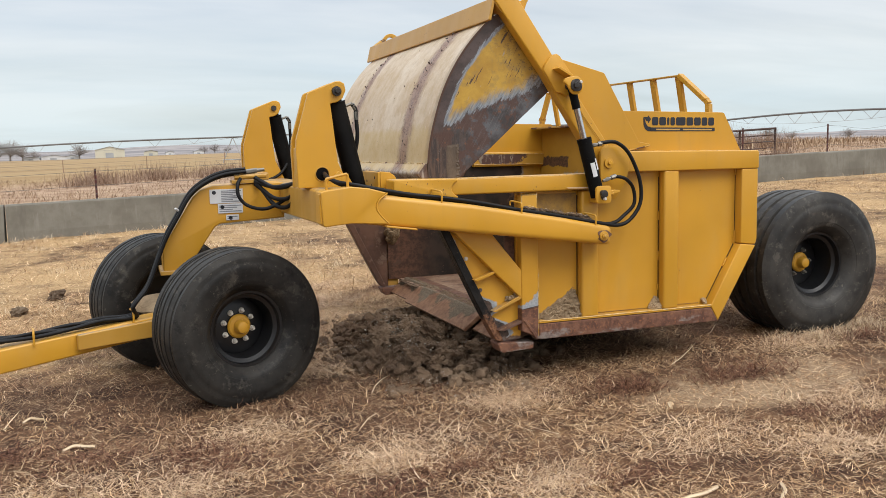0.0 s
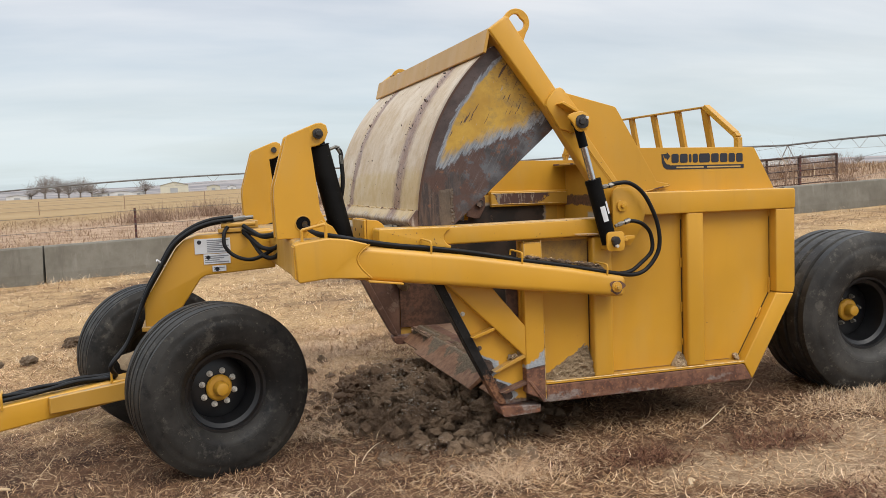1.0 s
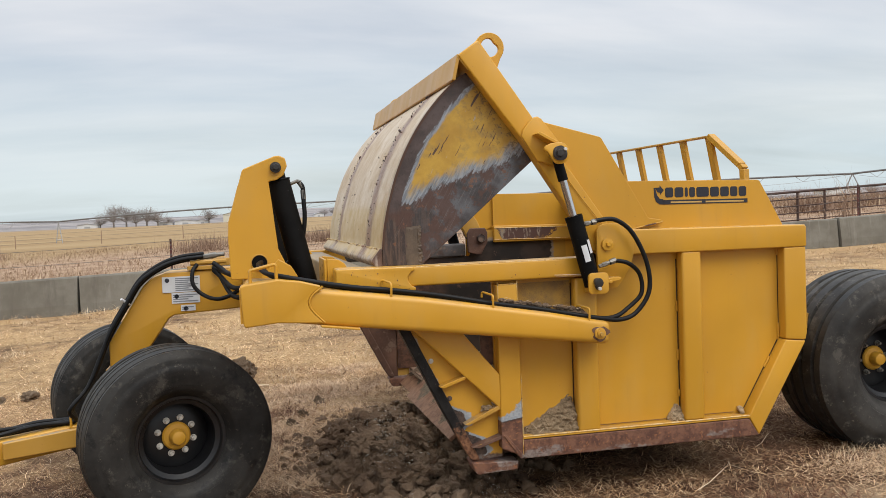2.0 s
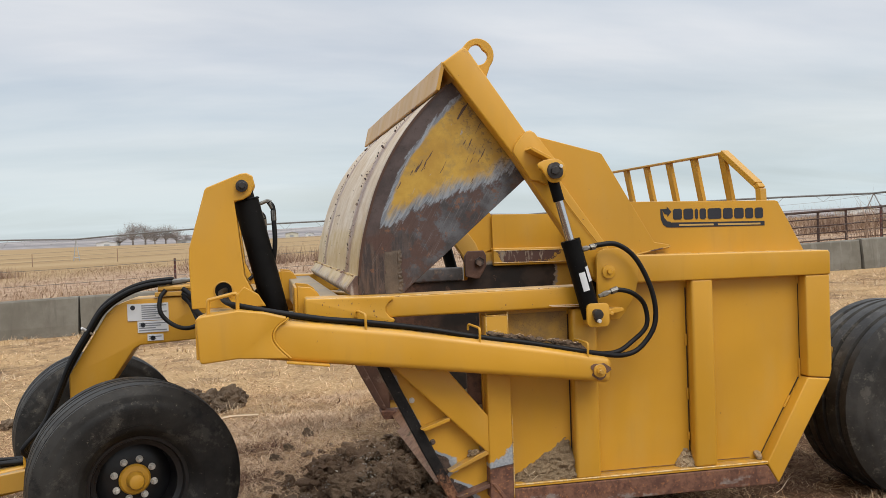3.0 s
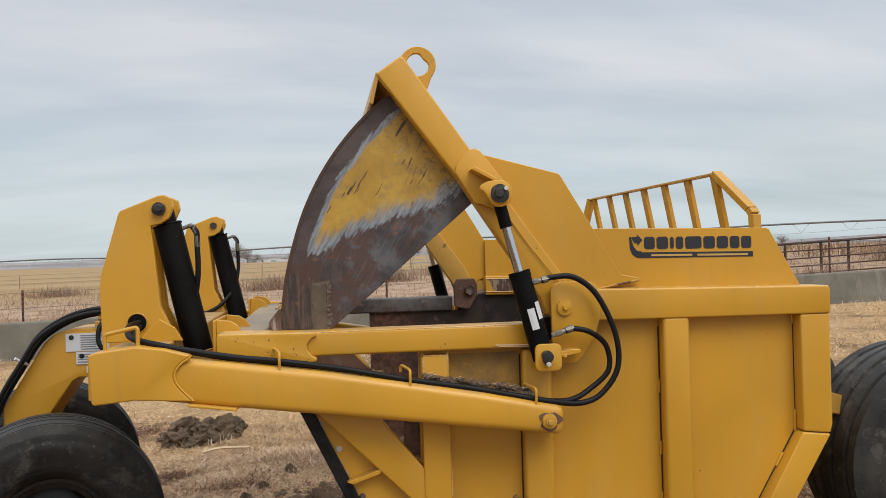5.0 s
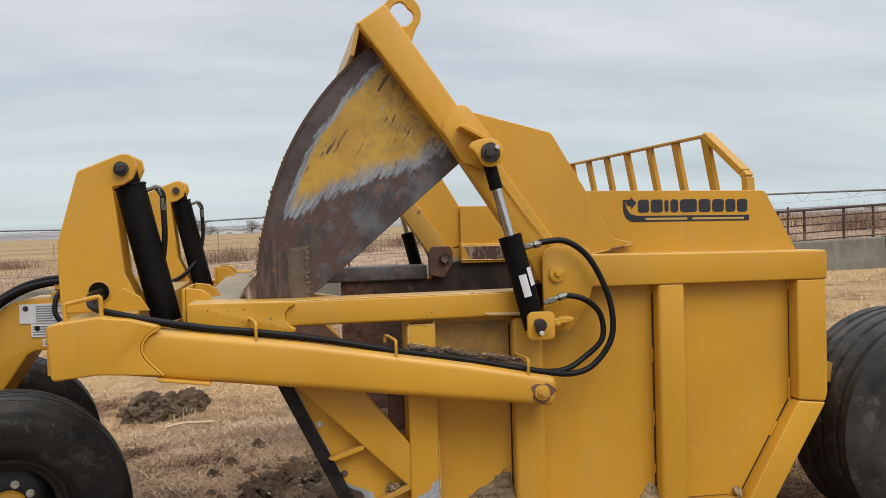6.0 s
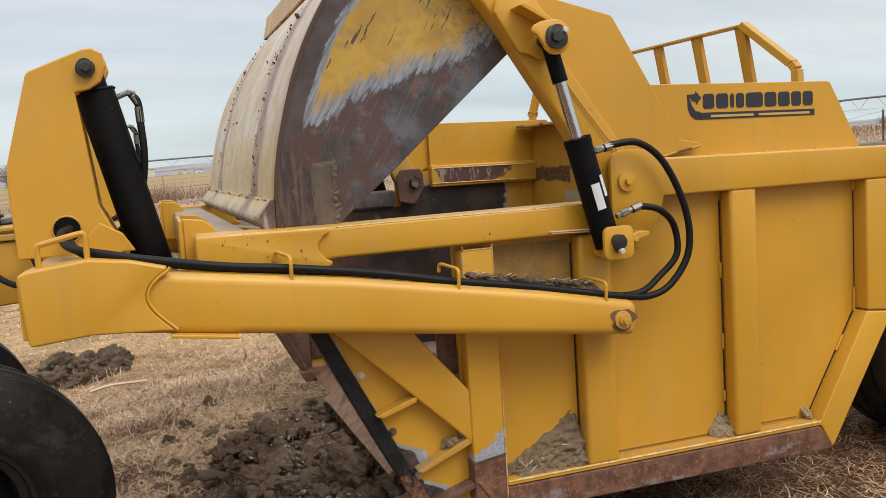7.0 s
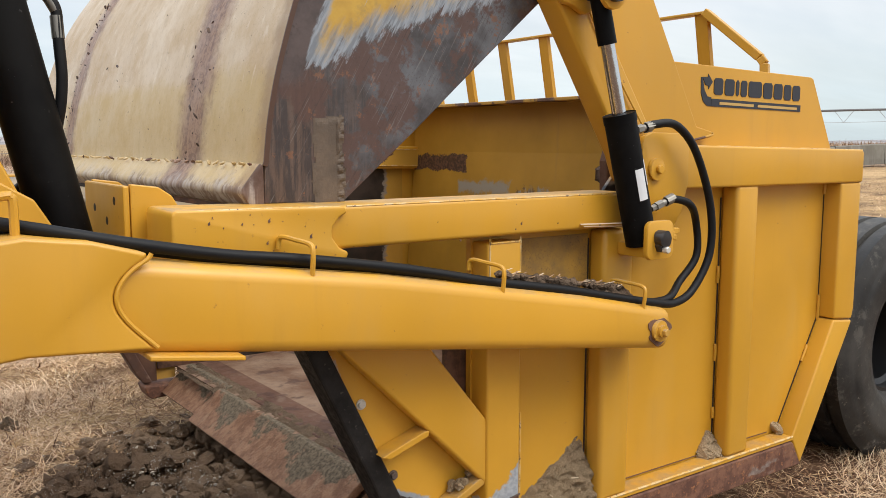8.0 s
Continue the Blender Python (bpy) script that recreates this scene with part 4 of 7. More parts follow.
def tyre_profile(R, w, rim, grooves, shoulder):
    h = w / 2
    side = [(-0.62 * h, rim), (-0.72 * h, rim + 0.012), (-0.83 * h, rim + 0.03), (-0.90 * h, rim + 0.16 * (R - rim)), (-0.925 * h, rim + 0.18 * (R - rim)), (-0.945 * h, rim + 0.26 * (R - rim)), (-0.955 * h, rim + 0.265 * (R - rim)), (-0.985 * h, rim + 0.40 * (R - rim)),
            (-1.0 * h, rim + 0.55 * (R - rim)), (-0.99 * h, rim + 0.66 * (R - rim)), (-0.98 * h, rim + 0.672 * (R - rim)), (-0.97 * h, rim + 0.73 * (R - rim)), (-0.95 * h, rim + 0.80 * (R - rim)),
            (-0.945 * h, rim + 0.815 * (R - rim)), (-0.90 * h, R - 0.035), (-0.85 * h, R - shoulder)]
    tread = []
    for g in grooves:
        crown = R - 0.022 * (g / 0.8) ** 2
        e = 0.062
        tread += [((g - e) * h, crown), ((g - e * 0.6) * h, crown - 0.021), ((g + e * 0.6) * h, crown - 0.021), ((g + e) * h, crown)]
    return side + tread + [(-y, r) for y, r in side[::-1]]


def wheel(m, R, w, rim, grooves, inset, bolts, lug_r, name, label, lug_mat):
    """A tyre on a dished rim with a hub; m puts it in place, its outer face towards -y."""
    h = w / 2
    dish = [(-0.60 * h, rim + 0.016), (-0.66 * h, rim + 0.004), (-0.655 * h, rim - 0.012), (-0.52 * h, rim - 0.02),
            (-0.47 * h, rim - 0.045), (-0.2 * h, rim - 0.048), (inset, rim - 0.055), (inset - 0.012, rim - 0.075), (inset - 0.02, 0.08), (inset - 0.02, 0.03),
            (inset + 0.02, 0.03), (inset + 0.02, rim - 0.04), (0.5 * h, rim - 0.03), (0.6 * h, rim + 0.016)]
    hub_rim = part(name, turned(lathe(dish, 56), m), rim_black, scraper, label, smooth=True)
    part("tyre", turned(lathe(tyre_profile(R, w, rim, grooves, 0.010), 112), m), rear_rubber if w > 0.5 else rubber, hub_rim, "worn ribbed black rubber tyre", smooth=True)
    part("hub", turned(lathe([(inset + 0.03, 0.070), (inset - 0.022, 0.070), (inset - 0.030, 0.079), (inset - 0.040, 0.079), (inset - 0.050, 0.070), (inset - 0.054, 0.046), (inset - 0.092, 0.043),
                              (inset - 0.106, 0.036), (inset - 0.112, 0.020), (inset - 0.113, 0.006)], 40, False), m), cylinder_yellow, hub_rim, "yellow hub and grease cap", smooth=True)
    for k in range(bolts):
        a = 2 * math.pi * (k + 0.25) / bolts
        x, z = lug_r * math.cos(a), lug_r * math.sin(a)
        b = join(hexa((x, inset - 0.02, z), (x, inset - 0.040, z), 0.0145), rod((x, inset - 0.036, z), (x, inset - 0.052, z), 0.0085, n=10),
                 rod((x, inset - 0.015, z), (x, inset - 0.024, z), 0.0185, n=18))
        part("lug_nut", turned(b, m), lug_mat, hub_rim)
    return hub_rim


GROOVES = (-0.62, -0.32, 0.0, 0.32, 0.62)
for s in (-1, 1):
    at = AXLE @ pose(0, s * TRACK / 2, 0.495, 0, 17 * s, 0 if s < 0 else 180)
    wheel(at, 0.515, 0.40, 0.242, GROOVES, 0.030, 8, 0.1015, "front_wheel", "black dished rim with eight lug nuts", bright_zinc)
for far in (False, True):
    at = Matrix.Translation((5.018, 5.275 if not far else 2 * YC - 5.275, 0.628)) @ pose(0, 0, 0, 0, 11, 180 if far else 0)
    wheel(at, 0.578, 0.53, 0.250, (-0.58, -0.2, 0.2, 0.58), 0.035, 6, 0.102, "rear_wheel", "wide rear wheel with black rim", zinc)

part("front_axle", turned(join(beam((0, -TRACK / 2 + 0.06, 0.495), (0, TRACK / 2 - 0.06, 0.495), 0.12, 0.12), box(-0.2, 0.22, -0.16, 0.16, 0.40, 0.56, 0.01),
                               rod((0, 0, 0.55), (0, 0, 0.70), 0.085, n=24), rod((0, 0, 0.68), (0, 0, 0.82), 0.06, n=24)), AXLE), yellow_dusty, scraper)
part("drawbar", turned(join(prism([(-2.6, 0.17), (-0.42, 0.375), (-0.15, 0.39), (0.15, 0.39), (0.15, 0.53), (-0.15, 0.53), (-2.6, 0.345)], -0.085, 0.085, 0.012)), AXLE),
               yellow, scraper, "long yellow box-section drawbar", smooth=True)
part("side_rail", turned(prism([(-0.85, 0.375), (-0.05, 0.395), (-0.05, 0.52), (-0.85, 0.475)], -0.135, -0.089, 0.008), AXLE), yellow_dusty, scraper)
part("deck_soil", turned(lump((-0.18, 0.0, 0.535), (0.40, 0.12, 0.05), 4, 3, 0.3), AXLE), dry_soil, scraper, "dry soil lying on the drawbar")

# gooseneck, yoke and side arms
gooseneck = part("gooseneck", prism([(0.212, 0.791), (0.212, 0.958), (0.430, 1.301), (0.481, 1.347), (0.567, 1.375), (1.060, 1.387), (1.060, 1.132), (0.607, 1.109), (0.572, 1.089), (0.364, 0.791)],
                                    6.07, 6.37, 0.010), yellow, scraper, "yellow welded gooseneck", smooth=True)
part("neck_flange", prism([(0.19, 0.775), (0.38, 0.775), (0.38, 0.803), (0.19, 0.803)], 6.04, 6.40), yellow_dusty, gooseneck)
part("yoke_beam", prism([(1.055, 1.17), (1.055, 1.365), (1.075, 1.378), (1.30, 1.378), (1.30, 1.17)], 4.86, 2 * YC - 4.86, 0.012), yellow_dusty, scraper,
     "broad yellow cross beam of the yoke")
for far in (False, True):
    arm = part("side_arm", prism([(1.29, 1.352), (1.96, 1.256), (2.60, 1.141), (2.956, 1.066), (2.945, 0.946), (2.10, 1.061), (1.29, 1.170)], 4.738, 4.862, 0.030),
               yellow, scraper, "long tapered yellow box-section push arm", far, True)
    scallop = [(1.418 - 0.060 * math.sin(math.pi * (k / 10) ** 0.85) , 1.340 - 0.160 * k / 10) for k in range(11)]
    part("arm_sleeve", prism([(1.035, 1.365), (1.06, 1.374), (1.215, 1.392), (1.325, 1.378), (1.425, 1.350), *scallop, (1.43, 1.165), (1.21, 1.180), (1.055, 1.166), (1.045, 1.176)],
                             4.728, 4.868, 0.010), yellow, arm, "", far, True)
    part("weld_bead", hose([(x + 0.006, 4.731, z) for x, z in ((1.425, 1.350), *scallop, (1.43, 1.168))], 0.0046, 8, 2), yellow_chipped, arm, "", far, True)
    part("end_plate", box(1.031, 1.060, 4.745, 4.855, 1.185, 1.355, 0.003), yellow, arm, "", far)
    part("flange_strip", prism([(1.415, 1.158), (1.605, 1.1305), (1.605, 1.1205), (1.415, 1.147)], 4.712, 4.862, 0.003), yellow, arm, "", far)
    pin = part("arm_pin", join(rod((2.886, 4.742, 1.012), (2.886, 4.722, 1.012), 0.031, n=28, bev=0.004), rod((2.886, 4.724, 1.012), (2.886, 4.712, 1.012), 0.019, n=22)), yellow_chipped, arm, "pin washer worn to bare steel", far, True)
    part("pin_bolt", hexa((2.886, 4.713, 1.010), (2.886, 4.700, 1.010), 0.012), yellow_dusty, arm, "", far)
    part("wear_patch", ring_plate([(2.886 + (0.040 + 0.010 * math.sin(5 * a + 1) + 0.012 * max(0, math.cos(a))) * math.cos(a), 1.012 + (0.040 + 0.008 * math.sin(3 * a)) * math.sin(a)) for a in (2 * math.pi * k / 24 for k in range(24))], disc_pts(2.886, 1.012, 0.028), 4.7345, 4.7385, 0), rust, arm, "", far)

    # upper frame tube with its thicker front sleeve
    tube = part("frame_tube", box(1.88, 2.90, 4.872, 5.02, 1.308, 1.412, 0.012), worn_tube if far else yellow_chipped, scraper, "square frame tube scraped by the gate", far, True)
    bite = [(1.918, 1.412), (1.924, 1.395), (1.902, 1.385), (1.884, 1.362), (1.884, 1.338), (1.902, 1.314), (1.926, 1.302), (1.922, 1.288), (1.906, 1.284)]
    part("tube_sleeve", prism([(1.512, 1.284), (1.512, 1.408), (1.52, 1.418), *bite], 4.858, 5.035, 0.014), yellow_chipped, tube, "chipped yellow sleeve with scalloped end", far, True)
    lug = part("lug_plate", prism([(1.470, 1.26), (1.484, 1.26), (1.484, 1.462), (1.470, 1.462)], 5.055, 5.405, 0.004), yellow_chipped, tube, "chipped lug plate with two bolt holes", far)
    for y in (5.055, 5.389):
        part("lug_cheek", prism([(1.486, 1.26), (1.60, 1.26), (1.60, 1.40), (1.578, 1.437), (1.548, 1.458), (1.486, 1.466)], y, y + 0.016, 0.003), yellow_chipped, tube, "", far)
    for y, z in ((5.13, 1.425), (5.20, 1.375), (5.31, 1.40)):
        part("bolt_hole", rod((1.4695, y, z), (1.472, y, z), 0.010, n=14), seam_dark, tube, "", far)
    part("straw_bit", join(beam((2.69, 4.866, 1.325), (2.86, 4.845, 1.322), 0.007, 0.003, 0), beam((2.70, 4.864, 1.319), (2.87, 4.850, 1.312), 0.004, 0.002, 0)), pale_grass, tube, "dry leaf caught on the tube", far)
    part("rubbed_lit_edge", hose([(1.93, 4.8755, 1.4085), (2.3, 4.8755, 1.409), (2.6, 4.8755, 1.4085), (2.89, 4.8755, 1.409)], 0.0026, 6, 6), edge_pale, tube, "top edge rubbed pale", far)
    part("rubbed_lit_edge", hose([(1.53, 4.862, 1.414), (1.72, 4.862, 1.413), (1.905, 4.862, 1.409)], 0.0026, 6, 6), edge_pale, tube, "", far)
    chip_rng = random.Random(17)
    for k in range(22):
        x, z, s = 1.56 + 0.28 * chip_rng.random() ** 0.8, 1.305 + 0.10 * chip_rng.random(), 0.0008 + 0.0028 * chip_rng.random() ** 2
        if k > 14:
            x = 1.95 + 0.9 * chip_rng.random()
        part("paint_chip", prism([(x - s * 0.9, z - s * 0.6), (x - s * 0.2, z - s * 1.1), (x + s * 0.9, z - s * 0.5), (x + s * 0.5, z + s * 0.4), (x + s * 0.8, z + s * 1.9), (x - s * 0.1, z + s * 1.1), (x - s * 0.7, z + s * 0.7)], (4.8565 if x < 1.9 else 4.8705), (4.8595 if x < 1.9 else 4.8735), 0), rust, tube, "", far)

    # lift posts: two plates joined by a web
    outline = [(0.987, 1.376), (0.981, 1.599), (0.986, 1.671), (1.068, 1.947), (1.078, 1.957), (1.237, 2.020), (1.267, 2.023), (1.295, 2.008), (1.304, 1.967), (1.282, 1.917), (1.247, 1.895), (1.204, 1.886), (1.213, 1.801), (1.238, 1.528), (1.282, 1.432), (1.307, 1.376)]
    post = part("lift_post", join(prism(outline[:], 5.125, 5.157, 0.005), box(0.992, 1.022, 5.157, 5.285, 1.38, 1.62, 0.004)), yellow, scraper,
                "tall yellow plate post holding a lift cylinder", far)
    part("inner_plate", prism(outline, 5.285, 5.315, 0.005), yellow, post, "", far)
    part("gusset", prism([(1.14, 1.375), (1.19, 1.43), (1.235, 1.475), (1.30, 1.435), (1.335, 1.375)], 5.106, 5.124, 0.004), yellow, post, "", far)
    part("hose_hole_rim", ring_plate(disc_pts(1.137, 1.459, 0.046), disc_pts(1.137, 1.459, 0.040), 5.119, 5.127, 0.002), yellow_dusty, post, "", far)
    part("hose_hole", rod((1.137, 5.1225, 1.459), (1.137, 5.126, 1.459), 0.040, n=28), black, post, "dark round hose opening", far)
    part("post_pin", join(rod((1.243, 5.125, 1.960), (1.243, 5.10, 1.960), 0.029, n=24, bev=0.003), rod((1.243, 5.11, 1.960), (1.243, 5.33, 1.960), 0.022)), bolt_steel, post, "greasy pin head", far, True)
    part("pin_nut", hexa((1.246, 5.10, 1.962), (1.246, 5.085, 1.962), 0.018), bolt_steel, post, "", far)
    top, foot = Vector((1.243, 5.222, 1.957)), Vector((1.402, 5.222, 1.240))
    axis = (foot - top).normalized()
    lift = part("lift_cylinder", join(rod(top + axis * 0.065, foot - axis * 0.02, 0.062, n=32, bev=0.006), rod(top - axis * 0.03, top + axis * 0.075, 0.045, n=20)), black, scraper, "black hydraulic lift cylinder", far, True)
    part("gland", rod(foot - axis * 0.075, foot + axis * 0.02, 0.066, n=32, bev=0.004), yellow_dusty, lift, "gland rubbed to brown", far, True)
    q = top + axis * 0.10
    part("port", join(rod(q + Vector((0.05, 0, 0.012)), q + Vector((0.095, 0, 0.03)), 0.009, n=12), rod(q + Vector((0.09, 0, 0.03)), q + Vector((0.115, 0, 0.022)), 0.011, n=6)), zinc, lift, "", far, True)
    part("cylinder_hose", hose([q + Vector(v) for v in ((0.102, 0, 0.024), (0.122, 0, -0.005), (0.124, -0.006, -0.08), (0.126, -0.008, -0.16), (0.118, 0.002, -0.24), (0.095, 0.03, -0.33), (0.03, 0.10, -0.42), (-0.04, 0.12, -0.47), (-0.14, 0.12, -0.50))], 0.0125), hose_rubber, lift, "", far, True)
    part("hose_ferrule", join(rod(q + Vector((0.106, 0, 0.02)), q + Vector((0.123, 0, -0.01)), 0.0125, n=12), rod(q + Vector((0.1225, 0, -0.02)), q + Vector((0.124, -0.004, -0.07)), 0.0138, n=12)), zinc, lift, "", far, True)

part("cross_tube", box(1.53, 1.70, 5.03, 2 * YC - 5.03, 1.25, 1.405, 0.012), plain("bleached_cross_tube", (0.275, 0.205, 0.120), 0.5, vary=0.35, scale=14), scraper,
     "pale sun-bleached cross tube behind the lift posts")

# bowl
def soil_wedge(x0, x1, top, z0, depth, seed):
    """Soil lodged against the side sheet: its top runs by top(0..1), its face bulges out and crumbles."""
    bm = bmesh.new()
    cols = []
    for i in range(61):
        f = i / 60
        x = x0 + (x1 - x0) * f
        h = top(f) + 0.012 * noise.noise(Vector((x * 40, seed, 0))) + 0.006 * noise.noise(Vector((x * 110, seed, 5)))
        col = []
        for j in range(46):
            v = j / 45
            p = Vector((x * 1.0, v * h, seed * 1.7))
            n = noise.noise(p * 22) * 0.016 + noise.noise(p * 60) * 0.013 + noise.noise(p * 140) * 0.009
            y = 4.957 - (depth * (1 - v) ** 0.75 * min(1.0, 4.5 * f + 0.25) + n) * (1 if 0 < j < 45 else 0.2)
            col.append(bm.verts.new((x, min(y, 4.957), z0 + v * h)))
        cols.append(col)
    for a, b in zip(cols, cols[1:]):
        for j in range(45):
            bm.faces.new((a[j], b[j], b[j + 1], a[j + 1]))
    return bm


for far in (False, True):
    side = part("bowl_side", prism([(2.36, 0.40), (3.87, 0.40), (4.15, 0.88), (4.15, 1.45), (3.06, 1.45), (2.94, 1.30), (2.36, 1.30)], 4.955, 4.975, 0), yellow, scraper, "flat yellow side sheet of the bowl", far)
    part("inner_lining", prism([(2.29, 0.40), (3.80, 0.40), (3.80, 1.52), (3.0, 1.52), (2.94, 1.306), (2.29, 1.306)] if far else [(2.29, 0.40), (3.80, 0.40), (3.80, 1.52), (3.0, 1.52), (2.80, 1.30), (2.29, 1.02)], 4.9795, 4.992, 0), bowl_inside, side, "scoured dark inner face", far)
    part("top_rail", prism([(3.15, 1.412), (4.252, 1.405), (4.256, 1.415), (4.256, 1.522), (4.244, 1.534), (3.15, 1.552)], 4.880, 5.03, 0.009), yellow, side, "", far, True)
    part("rib", box(3.457, 3.580, 4.885, 4.954, 0.447, 1.416, 0.017), yellow, side, "", far, True)
    part("rib", box(2.812, 2.942, 4.885, 4.954, 0.447, 1.30, 0.017), yellow, side, "", far, True)
    part("rib", box(2.366, 2.486, 4.885, 4.976, 0.54, 1.290, 0.008), rib_enamel, side, "", far, True)
    part("rubbed_lit_edge", hose([(2.374, 4.8855, 1.03), (2.373, 4.8855, 1.283), (2.38, 4.8855, 1.288), (2.473, 4.8855, 1.288), (2.480, 4.8855, 1.282), (2.479, 4.8855, 1.03)], 0.0026, 6, 4), edge_pale, side, "", far)
    # pale line painting the highlight down the rib's right edge
    part("rubbed_lit_edge", hose([(2.4865, 4.886, 0.35), (2.487, 4.886, 0.55), (2.4865, 4.886, 0.80)], 0.0026, 6, 6), edge_pale, side, "", far)
    part("rubbed_lit_edge", hose([(2.366, 4.883, 0.543), (2.43, 4.882, 0.553), (2.486, 4.883, 0.560)], 0.0026, 6, 4), rust_dark, side, "", far)
    # painted highlight where the rail's top ledge catches light
    part("rubbed_lit_edge", hose([(3.16, 4.886, 1.5475), (3.7, 4.886, 1.5390), (4.245, 4.886, 1.5305)], 0.0038, 6, 8), edge_pale, side, "", far)
    for k in range(7):
        xw = 3.30 + 0.125 * k
        part("weld_tab", box(xw, xw + 0.075, 4.954, 4.9655, 1.550 - 0.0165 * (xw - 3.15), 1.5545 - 0.0165 * (xw - 3.15), 0.0015), yellow_chipped, side, "", far)
    part("stained_panel", box(2.488, 2.806, 4.951, 4.9548, 1.03, 1.285, 0), stained, side, "panel stained by soil", far)
    part("rail_face", prism([(3.152, 1.433), (3.90, 1.423), (3.90, 1.522), (3.152, 1.534)], 5.0305, 5.034, 0), rail_face, side, "rail face rubbed to streaks of rust", far)
    for za, zb in ((1.436, 1.424), (1.533, 1.521)):
        part("weld_bead", hose([(3.15, 5.034, za), (3.5, 5.036, (za + zb) / 2), (3.89, 5.034, zb)], 0.0035, 6, 5), edge_pale, side, "", far)
    part("rib_foot", prism([(2.366, 0.40), (2.486, 0.345), (2.486, 0.56), (2.366, 0.545)], 4.884, 4.975, 0.006), rail_rust, side, "rib foot worn down to rust", far)
    part("rear_post", prism([(4.109, 0.872), (4.240, 0.857), (4.252, 0.90), (4.252, 1.405), (4.109, 1.405)], 4.884, 5.0, 0.009), yellow, side, "", far, True)
    part("rear_corner", prism([(4.107, 0.868), (4.240, 0.853), (3.920, 0.325), (3.856, 0.437)], 4.882, 5.0, 0.008), yellow, side, "", far, True)
    for (xa, za), (xb, zb) in (((4.105, 1.36), (4.105, 0.89)), ((4.103, 0.875), (3.862, 0.47)), ((3.4535, 1.37), (3.4545, 0.50)), ((2.8085, 1.27), (2.8085, 0.58))):
        part("panel_seam", beam((xa + 0.003, 4.9545, za), (xb + 0.003, 4.9545, zb), 0.004, 0.0055, 0), seam_dark, side, "", far)
    for xa, za, xb, zb in ((4.104, 1.405, 4.104, 1.36), (4.104, 0.96, 4.103, 0.86), (4.04, 0.765, 4.005, 0.705), (3.452, 1.13, 3.452, 1.07), (3.453, 0.85, 3.453, 0.79), (3.453, 0.62, 3.453, 0.58)):
        part("stitch_weld", hose([(xa, 4.951, za), (xa * 0.6 + xb * 0.4 - 0.001, 4.949, za * 0.6 + zb * 0.4), (xb, 4.951, zb)], 0.0058, 8, 4), yellow, side, "", far, True)
    part("bottom_rail", prism([(2.488, 0.335), (3.918, 0.325), (3.862, 0.418), (3.85, 0.428), (2.488, 0.438)], 4.878, 4.99, 0.006), rail_rust, side, "rusty bottom rail", far)
    # rubbed rail edge with its bright highlight painted in
    part("rubbed_lit_edge", hose([(2.49, 4.881, 0.4555), (3.2, 4.881, 0.4505), (3.855, 4.881, 0.4455)], 0.0046, 6, 10), edge_pale, side, "", far)
    part("rail_top", prism([(2.488, 0.442), (3.858, 0.432), (3.858, 0.446), (2.488, 0.456)], 4.879, 4.95, 0.002), yellow_chipped, side, "", far)
    crumb_rng = random.Random(21)
    # front sheet, brace and cutter
    front = part("cutter_sheet", prism([(1.885, 1.085), (2.10, 1.075), (2.386, 0.79), (2.386, 0.34), (2.235, 0.335)], 4.950, 4.972, 0.002), rust_paint if far else cutter_enamel, scraper, "yellow side cutter sheet with chipped lower end", far)
    if far:
        part("inner_sheet", prism([(1.87, 1.09), (2.11, 1.075), (2.288, 0.89), (2.288, 0.335), (2.222, 0.335)], 4.9735, 4.978, 0), rust, front, "rusty inner face", far)
    part("brace", prism([(1.895, 1.085), (2.145, 1.075), (2.375, 0.795), (2.386, 0.78), (2.386, 0.60), (2.35, 0.632)], 4.892, 4.949, 0.009), yellow, front, "", far, True)
    part("side_knife", prism([(1.828, 1.095), (1.885, 1.095), (2.118, 0.62), (2.252, 0.345), (2.245, 0.335), (2.205, 0.345), (2.172, 0.395), (2.055, 0.625)], 4.930, 5.022, 0.006), rust if far else knife_black, front, "scuffed black side knife", far)
    for bx, bz in ((2.005, 0.895), (2.100, 0.685), (2.185, 0.485)):
        part("bolt", join(hexa((bx, 4.951, bz), (bx, 4.939, bz), 0.0105), rod((bx, 4.951, bz), (bx, 4.9475, bz), 0.014, n=14)), bright_zinc if bz > 0.8 else rust_dark, front, "", far)
    part("ledge", prism([(2.035, 0.762), (2.06, 0.752), (2.178, 0.79), (2.182, 0.806), (2.165, 0.806), (2.06, 0.772)], 4.895, 4.949, 0.003), yellow, front, "", far)
    part("ledge", prism([(2.165, 0.548), (2.185, 0.540), (2.372, 0.615), (2.372, 0.632), (2.35, 0.632)], 4.895, 4.949, 0.003), yellow_dusty, front, "", far)
    part("ledge", prism([(2.20, 0.420), (2.24, 0.412), (2.378, 0.455), (2.378, 0.470), (2.36, 0.470)], 4.892, 4.949, 0.003), rust_paint, front, "", far)
    part("corner_strap", prism([(2.372, 0.475), (2.390, 0.475), (2.495, 0.345), (2.470, 0.335)], 4.877, 4.949, 0.004), rail_rust, front, "rusty corner strap", far)
    part("skid_shoe", prism([(2.215, 0.332), (2.205, 0.322), (2.225, 0.272), (2.24, 0.262), (2.462, 0.270), (2.466, 0.318), (2.30, 0.325)], 4.915, 5.05, 0.006), rail_rust, front, "thick rusty skid shoe", far)
    # soil caught on the ledges
    wedge = soil_wedge(2.495, 2.811, lambda f: 0.030 + 0.195 * f ** 1.15 * (1 if f < 0.93 else 1 - 3.5 * (f - 0.93)), 0.449, 0.060, 3)
